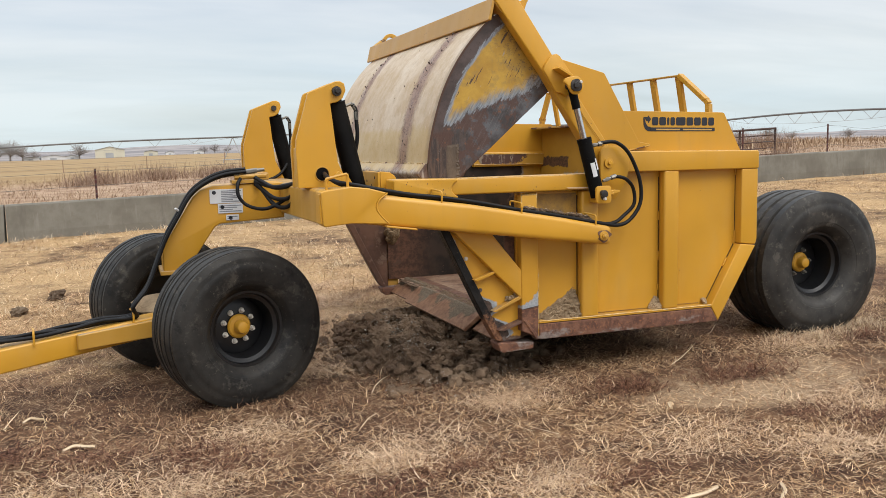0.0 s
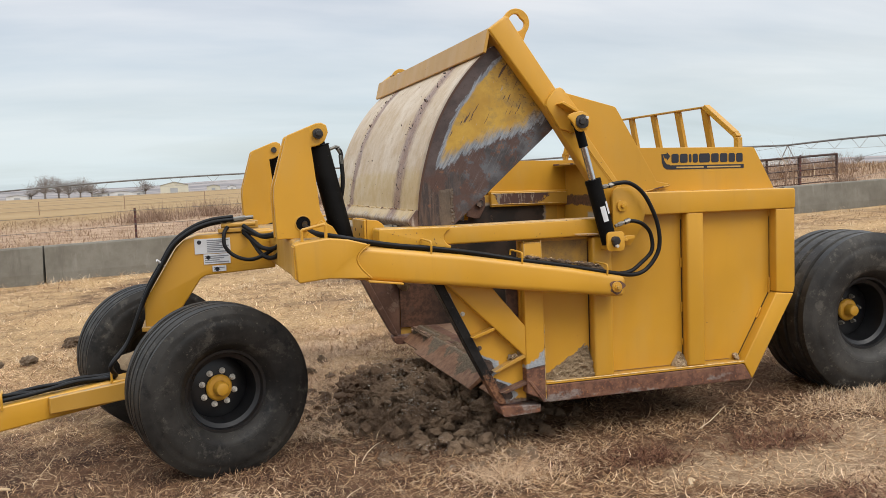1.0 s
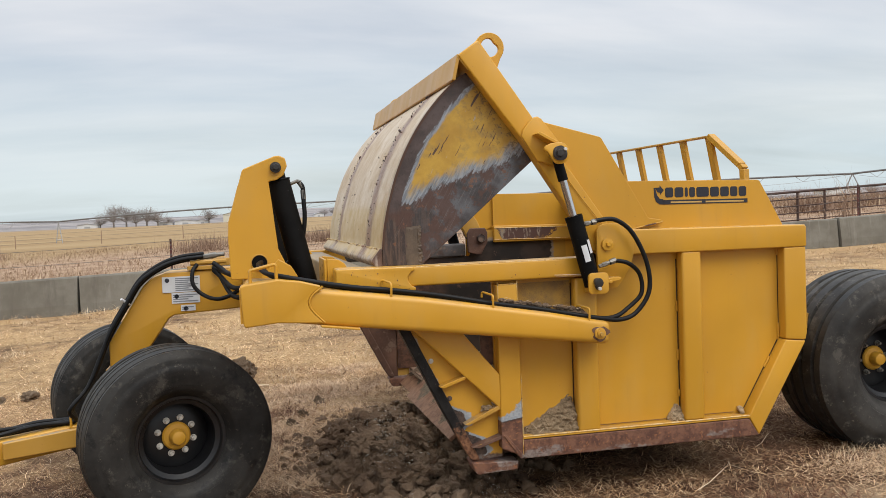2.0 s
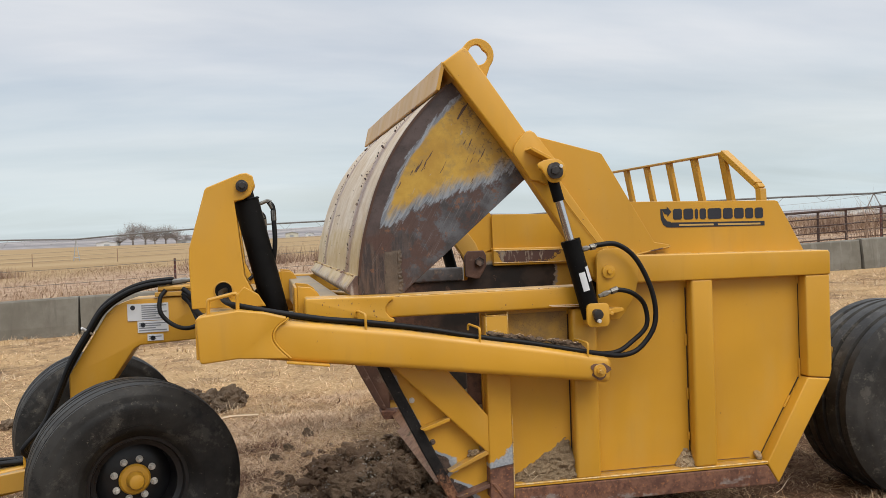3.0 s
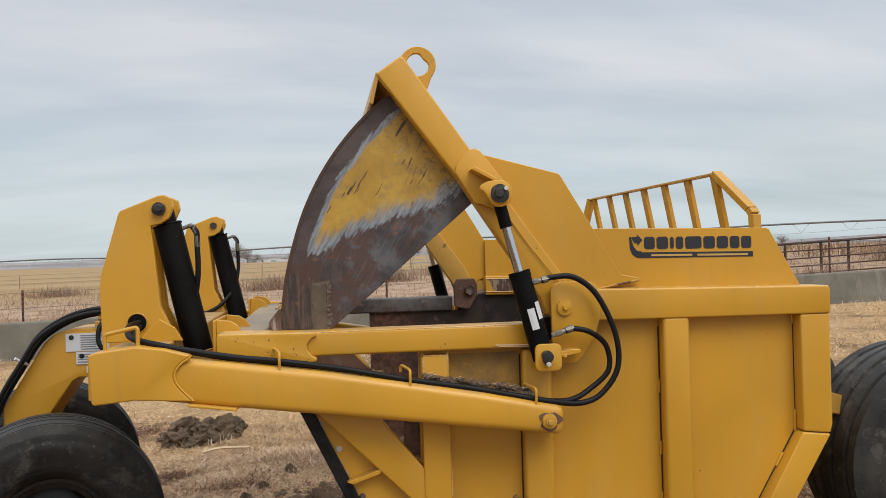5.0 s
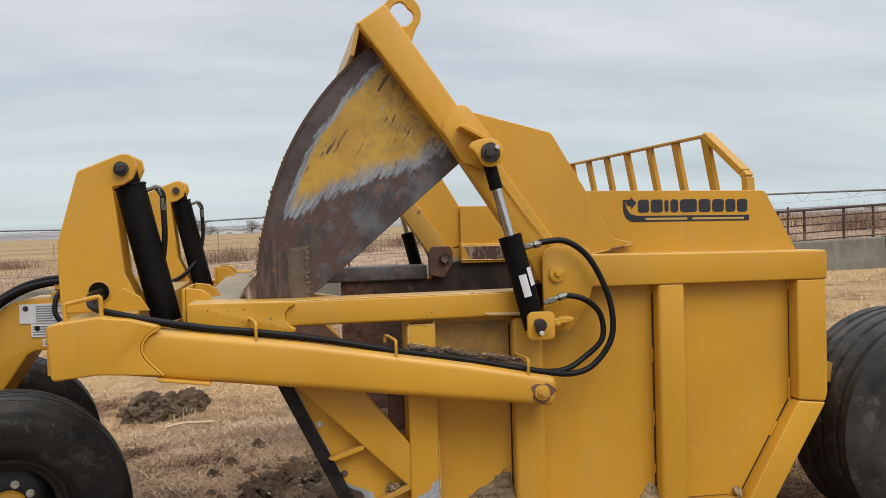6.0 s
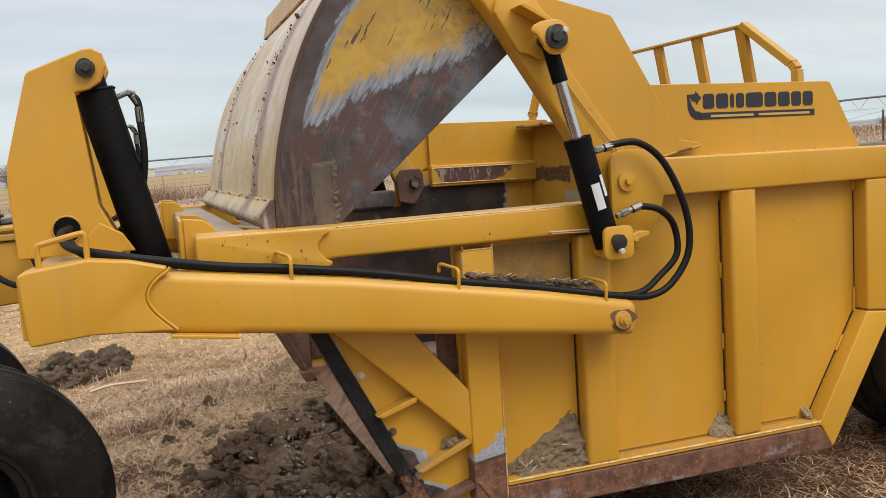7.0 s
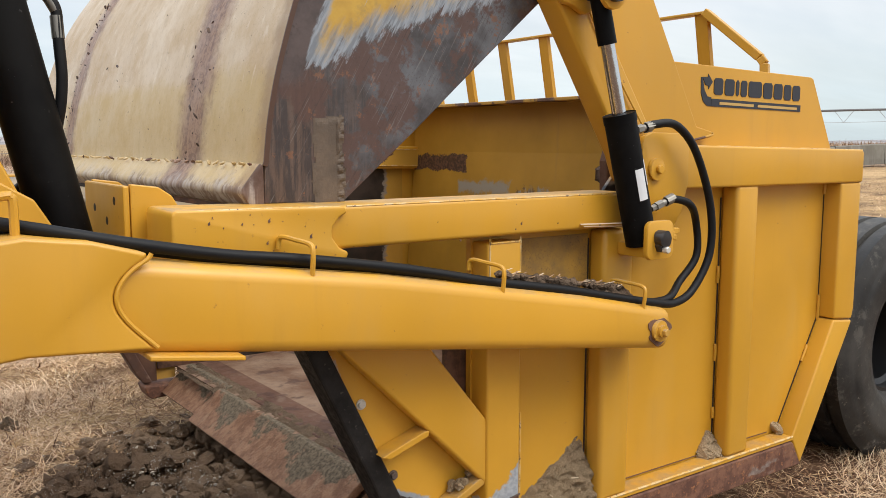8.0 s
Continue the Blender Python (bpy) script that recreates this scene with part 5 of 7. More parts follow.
    part("caught_soil", wedge, dry_soil, side, "wedge of crumbly dry soil caught behind a rib", far, True)
    for k in range(9):
        x = 2.53 + 0.25 * crumb_rng.random()
        z = 0.46 + 0.5 * (x - 2.5) * crumb_rng.random()
        part("chaff", beam((x, 4.912, z), (x + crumb_rng.uniform(-0.03, 0.03), 4.916, z + crumb_rng.uniform(-0.01, 0.03)), 0.0025, 0.0015, 0), pale_grass, side, "", far)
    part("caught_soil", soil_wedge(3.372, 3.462, lambda f: 0.02 + 0.078 * (f / 0.62 if f < 0.62 else 1 - 0.8 * (f - 0.62)), 0.446, 0.055, 13), dry_soil, side, "", far, True)
    part("caught_soil", lump((2.33, 5.02, 0.82), (0.075, 0.04, 0.10), 33, 4, 0.4), dry_soil, side, "", far, True)
    for k in range(9):
        f, r = crumb_rng.random(), 0.006 + 0.009 * crumb_rng.random()
        part("soil_crumb", lump((2.27 + 0.095 * f, 4.925 + crumb_rng.uniform(-0.015, 0.015), 0.603 + 0.045 * f + r * 0.4), (r * 1.4, r, r * 0.9), k + 35, 2, 0.55), dry_soil, front, "", far)
    for x0, x1 in ((2.945, 3.372), (3.585, 3.80)):
        part("rust_line", beam((x0, 4.9535, 0.4585), (x1, 4.9535, 0.4555), 0.003, 0.0022, 0), rust, side, "", far)
    part("caught_soil", lump((3.838, 4.945, 0.470), (0.034, 0.016, 0.020), 19, 4, 0.35), dry_soil, side, "", far, True)
    # logo sheet above the rail
    wing = part("upper_side", prism([(3.16, 1.545), (4.160, 1.533), (4.012, 1.800), (3.995, 1.806), (3.16, 1.822)], 4.966, 4.982, 0.002), yellow, scraper, "upper yellow side sheet with dark maker's mark", far)
    part("weld_bead", hose([(3.25 + 0.1 * k, 4.962 - 0.002 * (k % 2), 1.543 - 0.0012 * k) for k in range(10)], 0.005, 6, 3), yellow_chipped, wing, "", far)
    # hinge ear and its pin
    ear = part("hinge_ear", prism([(2.940, 1.235), (2.940, 1.555), (2.952, 1.578), (2.985, 1.590), (3.115, 1.588), (3.142, 1.575), (3.158, 1.545), (3.160, 1.43), (3.135, 1.35), (3.085, 1.275), (3.05, 1.235)], 4.862, 4.882, 0.004), yellow, scraper, "yellow hinge ear of the gate", far, True)
    part("hinge_pin", join(rod((2.998, 4.862, 1.478), (2.998, 4.848, 1.478), 0.034, n=26, bev=0.003), hexa((3.0, 4.849, 1.478), (3.0, 4.836, 1.478), 0.014)), yellow_chipped, ear, "", far, True)
    part("inner_ear", prism([(2.91 if far else 2.98, 1.34), (2.905 if far else 2.975, 1.50), (2.935 if far else 2.99, 1.54), (3.06, 1.54), (3.08, 1.50), (3.08, 1.42), (3.02, 1.32), (2.985, 1.32)], 5.04, 5.075, 0.006), rust, ear, "worn inner ear", far)
    part("inner_pin", hexa((3.02, 5.076, 1.455), (3.02, 5.10, 1.455), 0.034), rust_dark, ear, "", far)
    part("stop_bracket", prism([(2.968, 1.292), (3.005, 1.302), (3.048, 1.300), (3.050, 1.284), (3.005, 1.276), (2.968, 1.272)], 4.80, 4.862, 0.003), yellow, ear, "", far)
    part("pin_box", join(prism(round_rect(2.836, 2.950, 1.220, 1.334, 0.024), 4.742, 4.760, 0.004), box(2.865, 2.945, 4.760, 4.885, 1.222, 1.262, 0.006)), yellow, ear, "cylinder foot bracket", far, True)
    part("foot_pin", join(rod((2.884, 4.744, 1.284), (2.884, 4.712, 1.284), 0.024, n=20, bev=0.004), prism([(2.868, 1.292), (2.903, 1.292), (2.901, 1.262), (2.893, 1.244), (2.876, 1.244), (2.866, 1.262)], 4.722, 4.744, 0.004)), bolt_steel, ear, "greasy pin head", far, True)
    part("keeper_bolt", hexa((2.885, 4.724, 1.252), (2.885, 4.706, 1.252), 0.0105), bright_zinc, ear, "plated keeper bolt", far)
    part("keeper_tab", join(box(2.946, 2.962, 4.748, 4.790, 1.276, 1.300, 0.003), box(2.960, 2.976, 4.752, 4.776, 1.272, 1.288, 0.003)), yellow, ear, "", far)

# rear wall, floor and blade
back = part("rear_wall", prism([(3.80, 0.40), (3.84, 0.40), (3.93, 1.50), (3.93, 1.762), (3.89, 1.762), (3.89, 1.51)], 4.993, 2 * YC - 4.993, 0), rear_enamel, scraper, "tall rear wall of the bowl, rust spots on yellow")
part("top_edge", join(box(3.775, 4.02, 4.993, 2 * YC - 4.993, 1.758, 1.774, 0.003), box(4.02, 4.15, 5.19, 2 * YC - 5.0, 1.758, 1.774, 0.003)), rust_paint, back, "")
part("bowl_floor", box(2.39, 3.82, 4.993, 2 * YC - 4.993, 0.37, 0.40, 0), floor_rust, scraper, "rusty scoured bowl floor")
part("rear_sheet", prism([(3.935, 0.40), (3.94, 0.36), (4.20, 0.86), (4.20, 1.50), (4.18, 1.52), (3.935, 1.52)], 5.01, 2 * YC - 5.01, 0.005), yellow, scraper, "yellow rear box of the bowl")
part("rear_frame", join(beam((4.2, 5.72, 0.72), (5.018, 5.72, 0.633), 0.14, 0.16), beam((4.2, 2 * YC - 5.72, 0.72), (5.018, 2 * YC - 5.72, 0.633), 0.14, 0.16),
                        beam((5.018, 5.36, 0.628), (5.018, 2 * YC - 5.36, 0.628), 0.11, 0.11), beam((4.2, 5.0, 1.0), (4.9, 5.66, 0.78), 0.08, 0.1)), yellow_dusty, scraper, "yellow rear axle frame")
for k, (y0, y1, drop) in enumerate(((5.03, 5.56, -0.07), (5.565, 6.875, 0.0), (6.88, 7.41, -0.05))):
    part("blade", prism([(2.235 - drop, 0.292), (2.25 - drop, 0.275), (2.41 - drop, 0.385), (2.41 - drop, 0.412), (2.385 - drop, 0.412)], y0, y1, 0.003), blade_rust, scraper, "rusty cutting blade with caked soil")
part("blade_base", prism([(2.38, 0.345), (2.46, 0.404), (2.60, 0.404), (2.60, 0.372), (2.48, 0.340)], 5.0, 2 * YC - 5.0, 0.002), rust, scraper)
caked = bmesh.new()
bmesh.ops.create_grid(caked, x_segments=30, y_segments=260, size=0.5)
caked.transform(Matrix.Translation((2.43, YC, 0.408)) @ Matrix.Rotation(radians(-10), 4, "Y") @ Matrix.Diagonal((0.13, 2.36, 1, 1)))
for v in caked.verts:
    v.co.z += 0.012 * noise.noise(v.co * 9) + 0.011 * noise.noise(v.co * 26) + 0.008 * noise.noise(v.co * 60) - 0.006
part("caked_soil", caked, arm_litter, scraper, "soil caked on the blade", smooth=True)

# spill guard over the rear wall
GUARD_X, GUARD_TOP = 3.985, 2.104
guard = part("spill_guard", beam((GUARD_X - 0.045, 7.46, GUARD_TOP), (GUARD_X + 0.012, 5.445, GUARD_TOP), 0.050, 0.012, 0.003), yellow, scraper, "yellow barred spill guard on the rear wall")
for k in range(7):
    f = k / 6
    y, xt, xb = 5.475 + 1.92 * f, GUARD_X + 0.006 - 0.05 * f, 4.055 - 0.05 * f
    part("guard_bar", beam((xb, y, 1.755), (xt, y, GUARD_TOP - 0.005), 0.062, 0.016, 0.003), yellow, guard)
for far in (False, True):
    stay = [(GUARD_X + 0.006, 5.460, GUARD_TOP + 0.003), (4.068, 5.238, 1.905), (4.076, 5.222, 1.880), (4.078, 5.218, 1.755)]
    if far:
        stay = [(3.990, 4.97, GUARD_TOP), (3.938, 4.925, 1.860), (3.935, 4.92, 1.838), (3.935, 4.92, 1.770)]
    part("guard_stay", join(*[beam(a, b, 0.060, 0.034, 0.004) for a, b in zip(stay, stay[1:])]), yellow, guard, "flat bent bar bracing the guard", far)

# front gate, raised
ARC = []
for k in range(13):
    turn = 128.5 + 4.54 * k
    reach = 1.206 + 0.02 * max(0.0, (turn - 166) / 17)
    ARC.append((2.998 + reach * math.cos(radians(turn)), 1.478 + reach * math.sin(radians(turn))))
for far in (False, True):
    cheek = part("gate_cheek", prism([*ARC, (1.99, 1.415), (2.20, 1.588), (2.40, 1.760), (2.625, 1.950), (2.66, 1.965), (2.50, 2.22), (2.315, 2.46)], 4.990, 5.006, 0.002), scour, scraper, "gate cheek scoured to bare steel round its yellow paint", far)
    armt = part("gate_arm", prism([(2.205, 2.512), (2.315, 2.590), (2.330, 2.580), (2.61, 2.178), (3.02, 1.60), (3.06, 1.50), (3.05, 1.44), (2.99, 1.41), (2.93, 1.45), (2.90, 1.52), (2.545, 2.060)], 4.900, 4.985, 0.010), worn_arm if far else yellow, scraper, "square yellow lifting arm of the gate", far, True)
    part("web_plate", prism([(2.600, 2.175), (2.64, 2.168), (3.004, 2.072), (3.016, 2.064), (3.285, 1.612), (3.366, 1.596), (3.368, 1.578), (3.155, 1.540), (3.05, 1.50)], 4.935, 4.951, 0.003), yellow, armt, "", far)
    part("web_edge", hose([(3.366, 4.936, 1.592), (3.362, 4.934, 1.584), (3.26, 4.934, 1.566), (3.15, 4.934, 1.545)], 0.004, 6, 3), rust_paint, armt, "", far)
    part("rope", hose([(2.70, 4.896, 1.985), (2.83, 4.893, 1.79), (2.985, 4.89, 1.59)], 0.003, 6, 3), yellow, armt, "thin yellow weld line", far)
    front_ear = [(2.628, 1.990), (2.624, 2.002), (2.632, 2.016), (2.660, 2.028), *[(2.708 + 0.058 * math.cos(radians(d)), 1.976 + 0.058 * math.sin(radians(d))) for d in range(100, -111, -15)], (2.672, 1.936), (2.655, 1.966), (2.642, 1.984)]
    part("pin_bracket", prism([(2.535, 2.075), (2.545, 2.112), (2.575, 2.150), (2.602, 2.176), (2.625, 2.182), (2.648, 2.168), (2.755, 2.03), (2.765, 1.985), (2.75, 1.935), (2.70, 1.915), (2.655, 1.935), (2.62, 1.94)], 4.872, 4.898, 0.005), yellow, armt, "", far, True)
    part("front_ear", prism(front_ear, 4.775, 4.792, 0.004), yellow, armt, "rounded front ear of the pin bracket", far, True)
    part("bracket_flap", prism([(2.592, 2.082), (2.606, 2.094), (2.706, 2.040), (2.697, 2.026)], 4.79, 4.872, 0.003), yellow, armt, "", far)
    part("rod_pin", join(rod((2.708, 4.79, 1.976), (2.708, 4.757, 1.976), 0.039, n=24, bev=0.008), hexa((2.704, 4.760, 1.976), (2.704, 4.744, 1.976), 0.021), rod((2.708, 4.78, 1.976), (2.708, 4.90, 1.976), 0.024)), bolt_steel, armt, "greasy black pin head", far, True)
    part("keeper_bolt", hexa((2.732, 4.760, 1.995), (2.732, 4.744, 1.995), 0.0095), bright_zinc, armt, "plated keeper bolt", far)
    # lifting eye
    inner = []
    for k in range(32):
        a = 2 * math.pi * k / 32
        r = 0.050 * (1 - 0.30 * max(0, math.cos(a - 0.75)) ** 6)
        inner.append((2.392 + r * math.cos(a), 2.558 + r * math.sin(a)))
    outer = on_outline([*[(2.392 + 0.080 * math.cos(a), 2.558 + 0.080 * math.sin(a)) for a in (radians(d) for d in range(-42, 152, 8))], (2.305, 2.58), (2.34, 2.53), (2.42, 2.42)], 2.392, 2.558, 32)
    part("lifting_eye", ring_plate(outer, inner, 4.935, 4.957), yellow, armt, "", far)
    # gate cylinder
    foot, top = Vector((2.884, 4.812, 1.277)), Vector((2.708, 4.835, 1.976))
    axis = (top - foot).normalized()
    ram = part("gate_cylinder", join(rod(foot - axis * 0.01, foot + axis * 0.36, 0.046, n=32, bev=0.005), rod(foot + axis * 0.352, foot + axis * 0.372, 0.048, n=32, bev=0.003)), black, scraper, "black hydraulic gate cylinder", far, True)
    part("piston_rod", rod(foot + axis * 0.36, foot + axis * 0.60, 0.0205, n=24), chrome, ram, "bright chromed piston rod", far, True)
    part("rod_end", rod(foot + axis * 0.575, foot + axis * 0.715, 0.027, n=24, bev=0.003), black, ram, "", far, True)
    side_dir = Vector((axis.z, 0, -axis.x))
    for t0, t1, lean in ((0.122, 0.214, -0.10), (0.160, 0.235, 0.78)):
        strip = bmesh.new()
        cells = []
        for k in range(5):
            a = -math.pi / 2 + lean + (k - 2) * 0.17
            nrm = side_dir * math.sin(a + math.pi / 2) * 1.0 + Vector((0, -1, 0)) * math.cos(a + math.pi / 2)
            cells.append([strip.verts.new(foot + axis * t + nrm * 0.0468) for t in (t0, t1)])
        for p, q in zip(cells, cells[1:]):
            strip.faces.new((p[0], q[0], q[1], p[1]))
        bmesh.ops.recalc_face_normals(strip, faces=strip.faces)
        part("maker_label", strip, white_label, ram, "white paper label with unreadable print", far, True)

# curved front of the gate, its folded lip and its visor
skin = bmesh.new()
rows_ = []
outer_arc = [(p.x - 0.004, p.z + 0.002) for p in smooth_path([(x, 0, z) for x, z in ARC[:-1]], 3)] + [(1.771, 1.505)]
for i in range(25):
    y = 4.984 + (2 * YC - 2 * 4.984) * i / 24
    rows_.append([skin.verts.new((x, y, z)) for x, z in outer_arc])
for a, b in zip(rows_, rows_[1:]):
    for k in range(len(a) - 1):
        skin.faces.new((a[k], a[k + 1], b[k + 1], b[k]))
bmesh.ops.recalc_face_normals(skin, faces=skin.faces)
bmesh.ops.solidify(skin, geom=skin.faces, thickness=0.012)
gate = part("gate_front", skin, cream, scraper, "curved gate front, rubbed cream paint with rust bands", smooth=True)
part("gate_lip", prism([(1.764, 1.510), (1.718, 1.452), (1.716, 1.440), (1.736, 1.412), (1.762, 1.404), (1.774, 1.412), (1.774, 1.504)], 4.984, 2 * YC - 4.984, 0.005), cream, gate, "folded pale lip along the gate's foot", smooth=True)
part("gate_visor", prism([(2.205, 2.520), (2.222, 2.515), (2.190, 2.380), (2.172, 2.384)], 4.91, 2 * YC - 4.91, 0.004), yellow_dusty, gate, "pale top flange of the gate")
part("visor_web", prism([(2.205, 2.50), (2.225, 2.505), (2.285, 2.44), (2.262, 2.43)], 4.91, 2 * YC - 4.91, 0.003), yellow_dusty, gate)
for k in range(46):
    y = 5.01 + (2 * YC - 2 * 5.01) * k / 45
    part("weld_lump", lump((1.750 + 0.003 * (k % 3), y, 1.507), (0.004 + 0.001 * (k * 7 % 4), 0.012, 0.004), k, 1), cream if k * 5 % 7 else rust, gate)
crumb_g = random.Random(77)
for y, wide, count in ((5.47, 0.050, 80), (6.83, 0.032, 90), (6.2, 0.5, 16)):
    for k in range(count):
        f = crumb_g.random() * (len(outer_arc) - 1.01)
        (x0, z0), (x1, z1) = outer_arc[int(f)], outer_arc[int(f) + 1]
        f -= int(f)
        r = 0.002 + 0.0055 * crumb_g.random() ** 3
        ln = math.hypot(x1 - x0, z1 - z0) or 1
        part("rust_crumb", lump((x0 + (x1 - x0) * f - 0.0115 * abs(z1 - z0) / ln, y + crumb_g.gauss(0, wide), z0 + (z1 - z0) * f + 0.0115 * abs(x1 - x0) / ln), (r * 0.4, r, r * crumb_g.uniform(0.9, 2.2)), k, 1, 0.6), rust_dark, gate)
pad = bmesh.new()
grid_v = {}
for i in range(31):
    for j in range(51):
        x, z = 1.875 + 0.13 * i / 30, 1.405 + 0.235 * j / 50
        out = max(abs(x - 1.945) - 0.040, abs(z - 1.51) - 0.105) + 0.006 * noise.noise(Vector((x * 60, z * 60, 1))) + 0.010 * noise.noise(Vector((x * 20, z * 14, 3)))
        if out < 0.004:
            y = 4.9895 - min(0.002, max(0.0, -out) * 0.2) - 0.0012 * abs(noise.noise(Vector((x * 90, z * 30, 5)))) - (0.010 * abs(noise.noise(Vector((x * 50, z * 50, 8)))) if x > 1.968 else 0)
            grid_v[i, j] = pad.verts.new((x, y, z))
for i, j in grid_v:
    cell = [(i, j), (i + 1, j), (i + 1, j + 1), (i, j + 1)]
    if all(c in grid_v for c in cell):
        pad.faces.new([grid_v[c] for c in cell])
part("gate_pocket", pad, smear_brown, scraper, "brown soil scraped onto the gate cheek")

# hoses along the arm and round the hinge
arm_hose = part("arm_hose", hose([(1.145, 5.30, 1.462), (1.145, 5.10, 1.462), (1.13, 5.00, 1.452), (1.165, 4.88, 1.418), (1.27, 4.80, 1.395), (1.42, 4.785, 1.362), (1.60, 4.782, 1.328),
                                  (1.766, 4.782, 1.306), (2.03, 4.785, 1.262), (2.30, 4.785, 1.205), (2.55, 4.785, 1.160), (2.75, 4.782, 1.118), (2.90, 4.775, 1.088),
                                  (3.035, 4.80, 1.068), (3.135, 4.81, 1.10), (3.215, 4.812, 1.21), (3.208, 4.812, 1.363), (3.130, 4.815, 1.532), (3.03, 4.812, 1.610), (2.93, 4.808, 1.612), (2.885, 4.81, 1.600)], 0.0126, 12),
                hose_rubber, scraper, "black rubber hydraulic hose along the arm", smooth=True)
part("arm_hose", hose([(1.155, 5.30, 1.446), (1.150, 5.10, 1.444), (1.15, 5.01, 1.436), (1.19, 4.88, 1.402), (1.29, 4.825, 1.382), (1.43, 4.822, 1.350), (1.60, 4.82, 1.318),
                       (1.766, 4.82, 1.296), (2.03, 4.822, 1.252), (2.30, 4.822, 1.195), (2.55, 4.822, 1.150), (2.75, 4.82, 1.110), (2.88, 4.81, 1.085), (3.000, 4.80, 1.085),
                       (3.10, 4.835, 1.125), (3.182, 4.838, 1.20), (3.175, 4.838, 1.304), (3.10, 4.805, 1.368), (3.03, 4.808, 1.388), (2.985, 4.81, 1.380)], 0.0120, 12),
     hose_rubber, scraper, "black rubber hydraulic hose along the arm", smooth=True)
for a, b in (((2.835, 4.81, 1.592), (2.89, 4.81, 1.602)), ((2.925, 4.81, 1.362), (2.99, 4.81, 1.382))):
    a, b = Vector(a), Vector(b)
    part("hose_fitting", join(rod(a, a + (b - a) * 0.4, 0.010, n=6), rod(a + (b - a) * 0.3, a + (b - a) * 0.7, 0.0135, n=6), rod(a + (b - a) * 0.7, b, 0.011, n=14), rod(b, b + (b - a) * 0.45, 0.0148, n=14, bev=0.003)), zinc, arm_hose, "crimped plated hose fitting", smooth=True)


def clip_loop(x, z, w=0.032, h=0.055, r=0.0058):
    return hose([(x, 4.75, z - 0.01), (x, 4.745, z + h * 0.7), (x, 4.757, z + h), (x - w * 0.35, 4.80, z + h + 0.006), (x - w * 0.9, 4.845, z + h + 0.01), (x - w, 4.85, z + h * 0.7)], r, 8, 4)


for x, z in ((1.775, 1.285), (2.305, 1.192), (2.835, 1.090)):
    part("hose_clip", clip_loop(x, z), yellow_chipped, scraper, "bent yellow rod hose clip", smooth=True)
part("hose_staple", hose([(1.085, 4.80, 1.37), (1.085, 4.80, 1.428), (1.092, 4.80, 1.440), (1.105, 4.80, 1.443), (1.195, 4.80, 1.462), (1.208, 4.80, 1.460), (1.212, 4.80, 1.448), (1.212, 4.80, 1.385)], 0.0085, 8, 4), yellow_chipped, scraper, "bent yellow rod hose guard", smooth=True)

# valve bundle and hoses on the gooseneck
block = part("hose_manifold", join(box(0.70, 0.90, 6.055, 6.17, 1.385, 1.412, 0.004), rod((0.72, 6.07, 1.43), (0.94, 6.07, 1.435), 0.018, n=10), rod((0.76, 6.12, 1.44), (0.93, 6.12, 1.45), 0.018, n=10),
                                   box(0.86, 0.96, 6.06, 6.15, 1.405, 1.455, 0.006)), yellow_dusty, scraper, "manifold block with plated couplings on the gooseneck")
part("coupling", join(rod((0.78, 6.09, 1.462), (0.88, 6.07, 1.475), 0.017, n=6), rod((0.86, 6.07, 1.473), (0.93, 6.06, 1.478), 0.013, n=10)), zinc, block)
neck_runs = ((6.09, 0.0), (6.12, 0.018), (6.16, -0.012), (6.19, 0.012))
for k, (y, dz) in enumerate(neck_runs):
    end = AXLE @ Vector((-0.45, -0.05 + 0.035 * k, 0.525))
    rest = [AXLE @ Vector((-0.45 - 0.21 * j, -0.05 + 0.032 * k + 0.014 * math.sin(2.1 * j + 1.7 * k), 0.522 - 0.0118 * j + 0.010 * (math.sin(1.6 * j + 2.3 * k) + 1))) for j in range(1, 9)]
    tail = AXLE @ Vector((-2.4, -0.05 + 0.03 * k, 0.395))
    part("supply_hose", hose([(0.80, y - 0.03, 1.468 + dz), (0.66, y - 0.05, 1.455 + dz), (0.54, y - 0.07, 1.415 + dz), (0.42, y - 0.09, 1.33 + dz), (0.33, y - 0.10, 1.19 + dz), (0.24, y - 0.11, 1.04 + dz),
                              (0.17, y - 0.12, 0.88), (0.10, y - 0.15, 0.72), (0.0, y - 0.20, 0.60), end, *rest, tail], 0.0128, 10, 5), hose_rubber, scraper, "black hydraulic hose down the gooseneck", smooth=True)
for k, (z, sag) in enumerate(((1.40, 0.0), (1.425, -0.03), (1.38, -0.06), (1.40, -0.13))):
    part("loop_hose", hose([(0.86, 6.055, z), (0.90, 6.02, z - 0.02 + sag * 0.3), (0.97, 5.88, z - 0.04 + sag), (1.05, 5.72, z - 0.02 + sag), (1.10, 5.56, 1.405 + 0.02 * k), (1.13, 5.40, 1.42 + 0.012 * k)], 0.015, 10, 6), hose_rubber, scraper, "black hose looping to a lift post", smooth=True)
part("drop_hose", hose([(0.76, 6.055, 1.42), (0.735, 6.02, 1.38), (0.735, 6.0, 1.30), (0.79, 5.99, 1.235), (0.88, 5.90, 1.21), (0.97, 5.88, 1.235), (1.06, 5.80, 1.30), (1.12, 5.66, 1.37)], 0.0125, 10, 6), hose_rubber, scraper, "thin black hose hanging in a loop", smooth=True)
